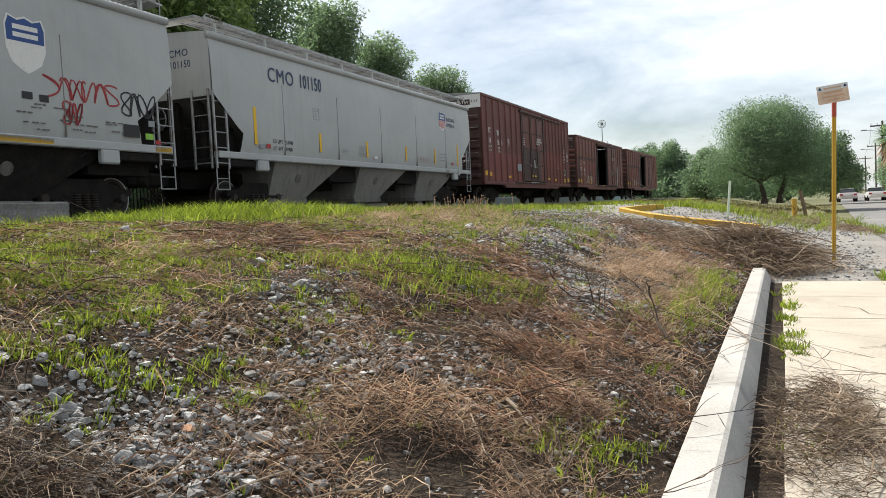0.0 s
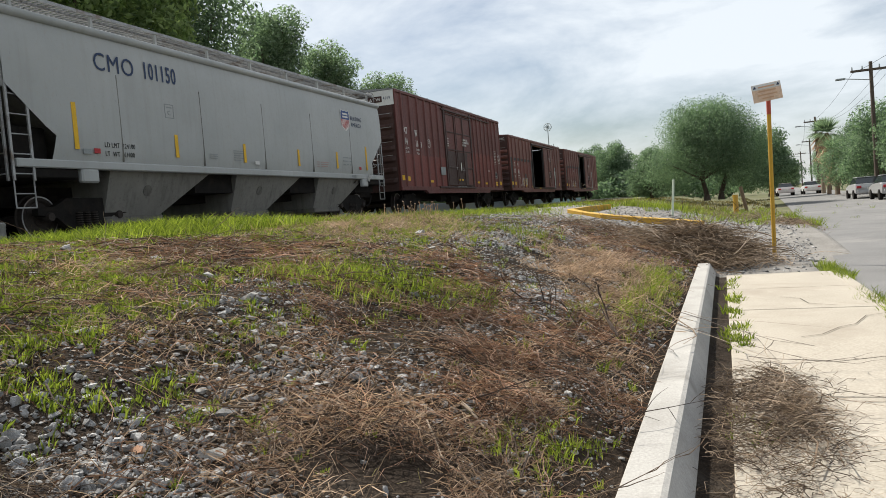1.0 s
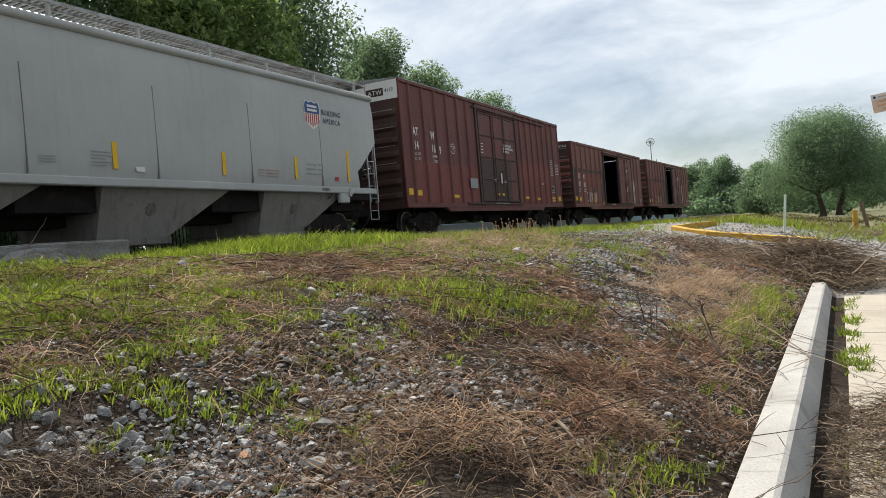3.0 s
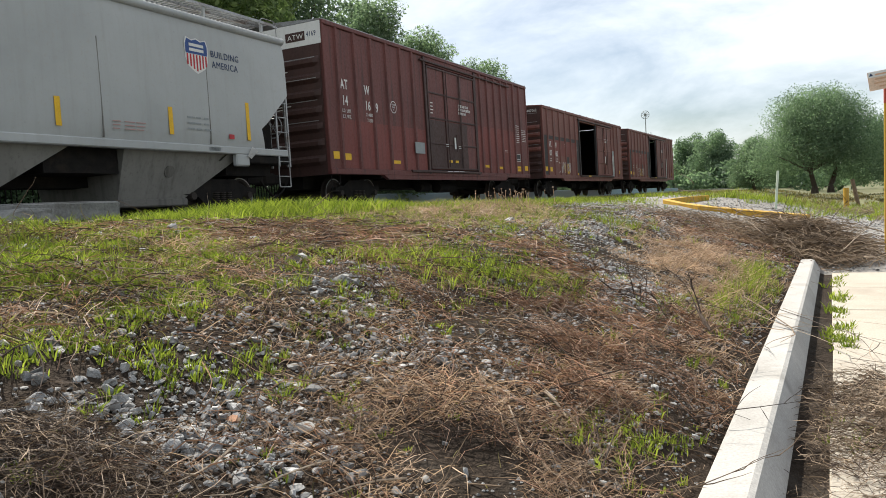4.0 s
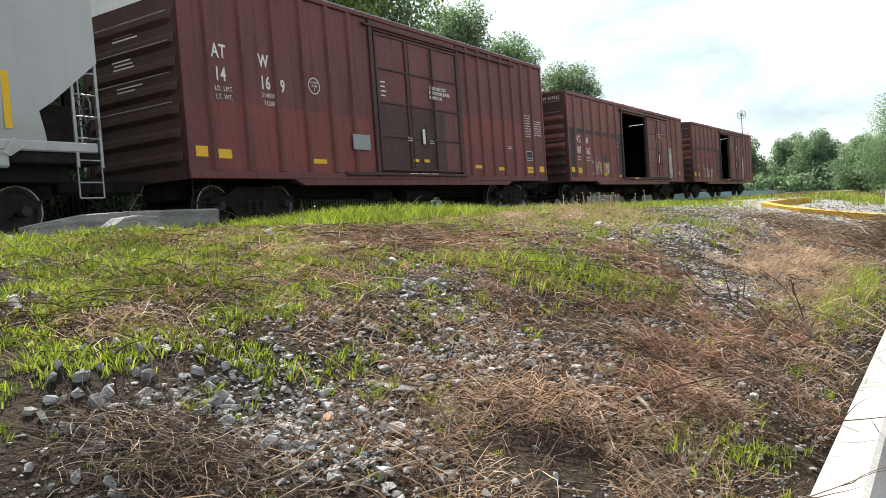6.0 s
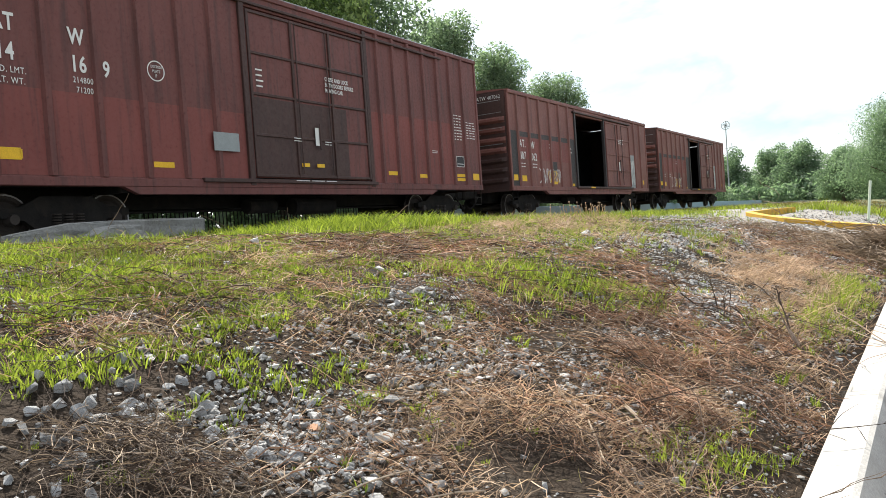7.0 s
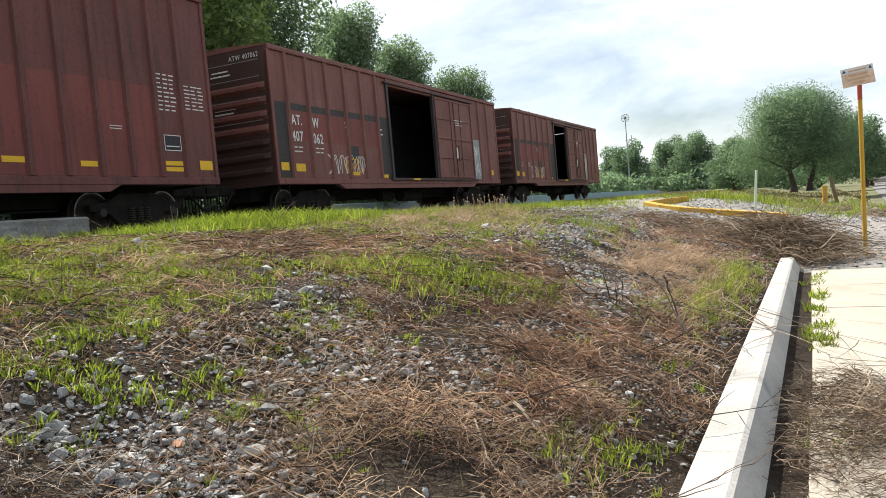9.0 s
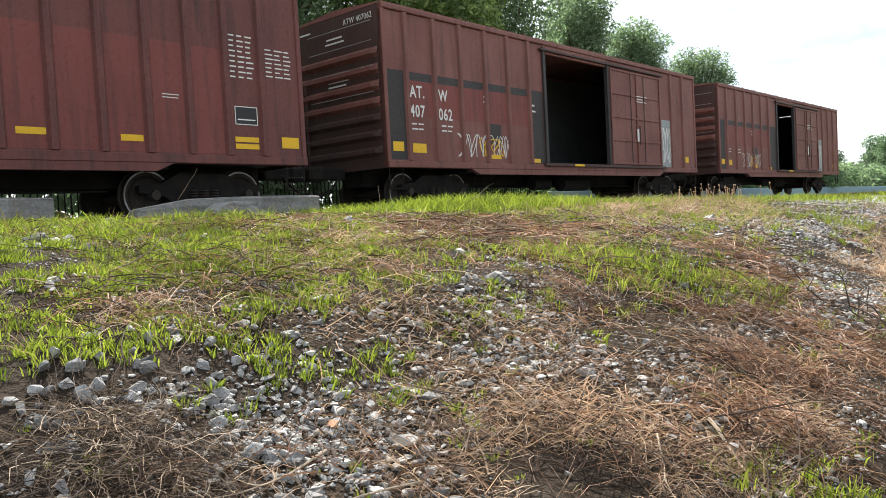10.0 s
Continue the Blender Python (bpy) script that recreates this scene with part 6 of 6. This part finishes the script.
TALL_A = tree_meshes(1, 15.5, 4.6, 4.5, M_LEAF_DARK, 27000, 0.125, 0.28, lumps=26)
TALL_B = tree_meshes(2, 14.0, 3.3, 5.0, M_LEAF_DARK, 23000, 0.115, 0.5, lumps=22)
BRIGHT = tree_meshes(3, 13.0, 4.5, 3.5, M_LEAF_BRIGHT, 22000, 0.15, 0.22, lumps=16)
MESQ = tree_meshes(9, 7.4, 5.3, 1.4, M_LEAF_MESQ, 90000, 0.078, 0.30, 2, 40, dome=True)
ROUND = tree_meshes(5, 8.6, 4.6, 1.6, M_LEAF_MESQ, 20000, 0.165, 0.16, lumps=14, dome=True)
STREETTREE = tree_meshes(6, 7.0, 4.0, 2.2, M_LEAF_MESQ, 30000, 0.10, 0.26, lumps=20, dome=True)


def plant(kind, x, y, scale, turn, words, group, z=None, name="tree"):
    t = empty(name, words, "tree", group)
    z = ground_z(x, y) if z is None else z
    t.matrix_basis = pose(x, y, z, 0, 0, turn) @ Matrix.Scale(scale, 4)
    shared("trunk", kind[0], t)
    shared("crown", kind[1], t)
    return t


def make_trees():
    row = "trees beyond the railway"
    # tall row behind the train
    for i, (kind, x, y, s, words) in enumerate((
            (TALL_B, -28.5, 64, 0.97, "tall slender dark green tree behind the train"), (TALL_B, -28, 52, 1.0, "tall slender dark green tree behind the train"), (TALL_B, -28, 44.3, 1.07, "tall leafy dark green tree behind the train"),
            (TALL_A, -27.5, 33.5, 1.15, "tall leafy dark green tree behind the train"), (TALL_A, -29, 28, 1.22, "tall leafy dark green tree behind the train"), (BRIGHT, -24.5, 25.0, 1.12, "leafy yellow-green tree behind the train"), (TALL_A, -31, 22.5, 1.3, "tall leafy dark green tree behind the train"),
            (TALL_A, -27, 17, 1.1, "tall leafy dark green tree behind the train"), (BRIGHT, -26, 11, 1.1, "leafy yellow-green tree behind the train"), (TALL_A, -30, 5, 1.15, "tall leafy dark green tree behind the train"),
            (TALL_A, -27, -3, 1.1, "tall leafy dark green tree behind the train"), (TALL_A, -29, -13, 1.15, "tall leafy dark green tree behind the train"), (TALL_A, -38, 38, 1.05, "tall leafy dark green tree behind the train"),
            (ROUND, -27, 62, 0.75, "low round green tree behind the train"), (ROUND, -26, 48, 0.7, "low round green tree behind the train"), (ROUND, -25, 39, 0.72, "low round green tree behind the train"), (ROUND, -24.5, 14, 0.7, "low round green tree behind the train"), (ROUND, -25, 80, 0.8, "low round green tree behind the train"))):
        plant(kind, x * 0.8, y * 0.8, s * 0.8, 67 * i + 20, words, row)
    # clump at the far end of the railway
    for i, (x, y, s) in enumerate(((-24, 112, 0.95), (-19, 118, 1.0), (-14.5, 112, 0.98), (-10, 120, 0.85), (-29, 125, 1.0), (-6, 128, 0.75), (-3.5, 118, 0.55), (-36, 120, 1.1), (-1, 135, 0.7))):
        plant(ROUND, x, y, s, 50 * i, "round green tree in the distance", "far trees", z=1.3)
    # broad tree by the street and those behind it
    plant(MESQ, -0.9, 60, 0.93, 15, "broad spreading green mesquite tree with two trunks", "street trees", z=1.15)
    plant(ROUND, -5.6, 66, 0.52, 80, "low bushy green tree beside a broad tree", "street trees", z=1.1)
    plant(ROUND, 4.4, 84, 0.78, 140, "dark green tree on the verge", "street trees", z=0.8)
    plant(ROUND, 6.2, 104, 0.72, 240, "dark green tree on the verge", "street trees", z=0.7)
    plant(ROUND, 7.6, 130, 0.8, 330, "dark green tree on the verge", "street trees", z=0.7)
    # over the parked cars
    for i, (x, y, s) in enumerate(((11.4, 62, 0.95), (12.0, 54, 0.95), (11.4, 72, 0.9), (13.8, 44, 0.9), (14.5, 120, 0.9))):
        plant(STREETTREE, x, y, s, 75 * i, "leafy green street tree over parked cars", "street trees", z=0.2)


def make_palm(x, y, h, turn):
    p = empty("palm_tree", "fan palm with a skirt of dry fronds", "palm tree", "palms", m=pose(x, y, 0.25, 0, 0, turn))
    bm = bmesh.new()
    rod(bm, (0, 0, -0.2), (0.1, 0, h), 0.22, 0.16, 10, False)
    part("trunk", bm, M_PALM_TRUNK, p)
    for name, mat, n, down, ln in (("crown", M_LEAF_DARK, 34, 0.2, 1.9), ("dry_skirt", M_STRAW, 26, -1.5, 1.5)):
        rng = np.random.default_rng(int(x * 10) + n)
        bm = bmesh.new()
        for i in range(n):
            a = 2.4 * i
            el = rng.uniform(-0.5, 1.3) if down > 0 else rng.uniform(-1.5, -0.7)
            d = Vector((math.cos(a) * math.cos(el), math.sin(a) * math.cos(el), math.sin(el)))
            o = Vector((0.1, 0, h - (0 if down > 0 else 2.4 * rng.random())))
            side = d.cross(Vector((0, 0, 1))).normalized()
            for k in range(7):
                dd = (d + side * (k - 3) * 0.17).normalized()
                q, t = o + dd * ln * 0.4, o + dd * ln + Vector((0, 0, -0.35 * abs(math.cos(el))))
                bm.faces.new([bm.verts.new(v) for v in (o + dd * 0.2, q + side * 0.06, t, q - side * 0.06)])
        part(name, bm, mat, p)


def make_utility_pole(x, y, h):
    p = empty("utility_pole", "dark wooden utility pole with a crossarm", "utility pole", "utility poles", m=pose(x, y, 0.2))
    part("pole", rod(bmesh.new(), (0, 0, -0.3), (0, 0, h), 0.15, 0.11, 10), M_BARK, p)
    part("crossarm", boxed(-1.2, 1.2, -0.06, 0.06, h - 0.6, h - 0.45, 0.01), M_BARK, p)
    for xx in (-1.1, -0.5, 0.5, 1.1):
        part("insulator", rod(bmesh.new(), (xx, 0, h - 0.45), (xx, 0, h - 0.22), 0.05, 0.03, 8), M_GREYBOX, p)
    arm = bmesh.new()
    rod(arm, (0, 0, h - 1.2), (-1.6, 0.2, h - 0.9), 0.03, n=6)
    box(arm, -2.1, -1.5, 0.05, 0.3, h - 0.98, h - 0.85, 0.03)
    part("lamp_arm", arm, M_GREYBOX, p)


def make_wires():
    for k, xx in enumerate((-1.1, 0.5, 1.1)):
        cu = bmesh.new()
        pts = []
        for (xa, ya), (xb, yb) in zip(POLES, POLES[1:]):
            for i in range(8):
                f = i / 8
                pts.append(Vector((xa + (xb - xa) * f + xx, ya + (yb - ya) * f, 8.55 - 0.7 * 4 * f * (1 - f))))
        for a, b in zip(pts, pts[1:]):
            rod(cu, a, b, 0.012, n=4, caps=False)
        tagged(part("power_line", cu, M_BLACK), "thin sagging overhead power line", "power line", "power lines")


POLES = [(10.2, 15), (9.6, 57), (10.4, 97), (14.0, 140), (17.0, 190)]


def make_mast():
    m = empty("light_mast", "slender steel mast with a round head beyond the railway", "mast", m=pose(-20.4, 95, 1.3))
    part("pole", rod(bmesh.new(), (0, 0, -0.2), (0, 0, 10.0), 0.10, 0.05, 8), M_GREYBOX, m)
    head = bmesh.new()
    for i in range(12):
        a = 2 * math.pi * i / 12
        rod(head, (0, 0, 10.2), (0.5 * math.cos(a), 0, 10.2 + 0.5 * math.sin(a)), 0.03, n=4)
        rod(head, (0.5 * math.cos(a), 0, 10.2 + 0.5 * math.sin(a)), (0.5 * math.cos(a + 0.524), 0, 10.2 + 0.5 * math.sin(a + 0.524)), 0.03, n=4)
    part("round_head", head, M_GREYBOX, m)
    arm = bmesh.new()
    rod(arm, (-0.2, 0, 7.4), (1.1, 0, 7.6), 0.04, n=6)
    rod(arm, (0.6, 0, 7.0), (0.6, 0, 8.0), 0.04, n=6)
    part("crossarm", arm, M_GREYBOX, m)


def make_fence():
    f = empty("iron_fence", "dark iron railing fence behind the tracks", "fence", m=pose(-17.6, 0, 1.2))
    me = mesh_from("bar", boxed(-0.012, 0.012, -0.012, 0.012, 0, 1.75), M_BLACK)
    for i in range(230):
        shared("bar", me, f, pose(0, -8 + i * 0.14, 0))
    for z in (0.2, 1.55):
        part("fence_rail", boxed(-0.02, 0.02, -8, 24.2, z, z + 0.05), M_BLACK, f)
    w = tagged(part("boundary_wall", boxed(-0.1, 0.1, 0, 75, 0, 1.0, 0.02), plain("pale_blue_wall", (0.20, 0.30, 0.36)), m=pose(-18.0, 26, 1.25)), "low pale blue boundary wall beyond the tracks", "wall", kind="structure")
    # planted strip that closes the view below the trees
    rng = np.random.default_rng(21)
    blobs = [(-20.6 + rng.normal() * 0.6, y, 2.1 + rng.random(), 1.5, 2.0, 1.7) for y in np.arange(-22, 92, 2.3)]
    me = quads_mesh("hedge", leaf_cloud(rng, blobs, 36000, 0.24), M_LEAF_DARK)
    tagged(new("hedge", me), "dense dark green shrubs behind the railway fence", "shrubs", kind="stuff")
    blobs = [(x, 107 + rng.normal() * 1.5, 1.9 + rng.random() * 1.3, 2.6, 1.8, 1.9) for x in np.arange(-60, 1, 2.6)]
    me = quads_mesh("undergrowth", leaf_cloud(rng, blobs, 12000, 0.32), M_LEAF_MESQ)
    tagged(new("undergrowth", me), "green shrubs below the far trees", "shrubs", kind="stuff")
    blobs = [(x, 138 + rng.normal() * 2, 2.5 + rng.random() * 1.5, 4, 2.5, 2.8) for x in np.arange(-75, 6, 4.5)]
    me = quads_mesh("far_wood", leaf_cloud(rng, blobs, 9000, 0.6), M_LEAF_MESQ)
    tagged(new("far_wood", me), "hazy green trees closing the distance", "woodland", kind="stuff")


def make_car(x, y, colour, words, turn=0.0, z=0.2):
    """A saloon seen mostly from behind: body shell, glasshouse, wheels, lights."""
    c = empty("car", words, "car", "cars on the street", m=pose(x, y, z, 0, 0, turn))
    paint = plain("car_paint", colour, 0.3, 0.2, 0.05)
    bm = bmesh.new()
    side = [(-2.2, 0.35), (-2.25, 0.75), (-2.1, 0.98), (-1.4, 1.02), (1.0, 0.95), (1.9, 0.82), (2.2, 0.65), (2.2, 0.35)]
    prism(bm, side, -0.86, 0.86)
    bmesh.ops.transform(bm, matrix=Matrix.Rotation(math.pi / 2, 4, "Z"), verts=bm.verts)
    bmesh.ops.bevel(bm, geom=bm.edges[:], offset=0.05, segments=2, affect="EDGES")
    part("body", bm, paint, c, smooth=False)
    bm = bmesh.new()
    lo = [(-0.78, -1.75, 0.98), (0.78, -1.75, 0.98), (0.78, 1.05, 0.95), (-0.78, 1.05, 0.95)]
    hi = [(-0.6, -1.05, 1.42), (0.6, -1.05, 1.42), (0.6, 0.35, 1.44), (-0.6, 0.35, 1.44)]
    vs = [bm.verts.new(p) for p in lo + hi]
    for q in ((4, 5, 6, 7), (0, 1, 5, 4), (1, 2, 6, 5), (2, 3, 7, 6), (3, 0, 4, 7)):
        bm.faces.new([vs[i] for i in q])
    bmesh.ops.recalc_face_normals(bm, faces=bm.faces)
    part("window_glass", bm, M_CARGLASS, c)
    part("roof", boxed(-0.62, 0.62, -1.1, 0.4, 1.41, 1.46, 0.02), paint, c)
    for sx in (-0.82, 0.82):
        for sy in (-1.35, 1.35):
            part("wheel", rod(bmesh.new(), (sx - 0.1, sy, 0.31), (sx + 0.1, sy, 0.31), 0.31, n=14), M_BLACK, c)
        part("tail_light", boxed(sx * 0.82 - 0.14, sx * 0.82 + 0.14, -2.28, -2.2, 0.72, 0.88, 0.01), M_SIGNRED, c)
    part("bumper", boxed(-0.8, 0.8, -2.3, -2.15, 0.38, 0.6, 0.03), paint, c)
    part("number_plate", boxed(-0.2, 0.2, -2.31, -2.29, 0.62, 0.74), M_WHITE, c)
    return c


def make_house(x, y, w, d, h, wall, words):
    hs = empty("house", words, "house", "houses on the street", m=pose(x, y, 0.2))
    part("wall", boxed(0, w, 0, d, 0, h, 0.03), wall, hs)
    part("roof", boxed(-0.15, w + 0.15, -0.15, d + 0.15, h, h + 0.2, 0.03), M_CONCRETE, hs)
    for i in range(3):
        y0 = d * (0.15 + 0.28 * i)
        win = part("window", boxed(-0.06, 0.02, y0, y0 + 1.2, 1.0, 2.2), M_WHITE, hs)
        part("pane", boxed(-0.075, -0.06, y0 + 0.08, y0 + 1.12, 1.08, 2.12), M_CARGLASS, win)


M_CARGLASS = plain("dark_glass", (0.02, 0.024, 0.028), 0.12, 0.0, 0.05)
make_trees()
make_palm(9.9, 84, 6.2, 10)
make_palm(10.3, 92, 6.8, 70)
make_palm(9.9, 78, 4.2, 130)
for px, py in POLES:
    make_utility_pole(px, py, 9.0)
make_wires()
make_mast()
make_fence()
make_house(13, 66, 9, 14, 3.4, plain("brick_red_wall", (0.42, 0.16, 0.10), 0.9), "low brick-red street house with flat roof")
make_house(14, 40, 9, 18, 4.2, plain("white_wall", (0.7, 0.69, 0.66), 0.9), "whitewashed street house with flat roof")
make_house(16.5, 86, 9, 18, 3.8, plain("cream_wall", (0.62, 0.55, 0.42), 0.9), "cream street house with flat roof")
make_car(9.0, 58, (0.45, 0.45, 0.46), "silver-grey saloon car parked at the roadside")
make_car(9.4, 51.5, (0.36, 0.36, 0.37), "silver saloon car parked at the roadside")
SILVER_CAR = make_car(6.6, 95, (0.62, 0.57, 0.56), "pale silver saloon car driving down the street")
WHITE_CAR = make_car(10.2, 90, (0.75, 0.75, 0.74), "white saloon car driving down the street")
make_car(12.4, 128, (0.05, 0.055, 0.06), "dark car far down the street", z=0.5)

# ---- movement ----
RUN = [(0, 25.41), (2.5, 34.85), (4.5, 42.35), (5.5, 46.04), (7.5, 53.64), (9.0, 59.44), (10.0, 63.28)]


def run_at(t):
    for (a, da), (b, db) in zip(RUN, RUN[1:]):
        if t <= b:
            return da + (db - da) * (t - a) / (b - a)


def car_pose(u, length, t):
    """The pose of a car whose tail is at u along the train, its trucks on the curve."""
    y0 = TRACK_Y0 + u - run_at(t)
    a, b = y0 + 1.9, y0 + length - 1.9
    pa, pb = Vector((track_x(a), a, rail_z(a))), Vector((track_x(b), b, rail_z(b)))
    d = (pb - pa).normalized()
    yaw, pitch = math.degrees(math.atan2(-d.x, d.y)), math.degrees(math.asin(d.z))
    o = pa - d * 1.9
    return pose(o.x, o.y, o.z, pitch, 0, yaw)


def motions():
    for thing, u, length in TRAIN:
        walk(thing, [(t / 2, car_pose(u, length, t / 2)) for t in range(21)])
    walk(SILVER_CAR, [(t, pose(0.0697 * (95 + 1.5 * t), 95 + 1.5 * t, 0.37 + 0.0037 * 1.5 * t)) for t in range(11)])
    walk(WHITE_CAR, [(t, pose(9.39 + 0.05 * t, 95 + 1.2 * t, 0.37 + 0.0037 * 1.2 * t)) for t in range(11)])
    for ws, y in WHEELSETS:
        walk(ws, [(i * 0.125, pose(0, y, 0.46, -math.degrees((run_at(i * 0.125) - RUN[0][1]) / 0.42))) for i in range(81)])


motions()
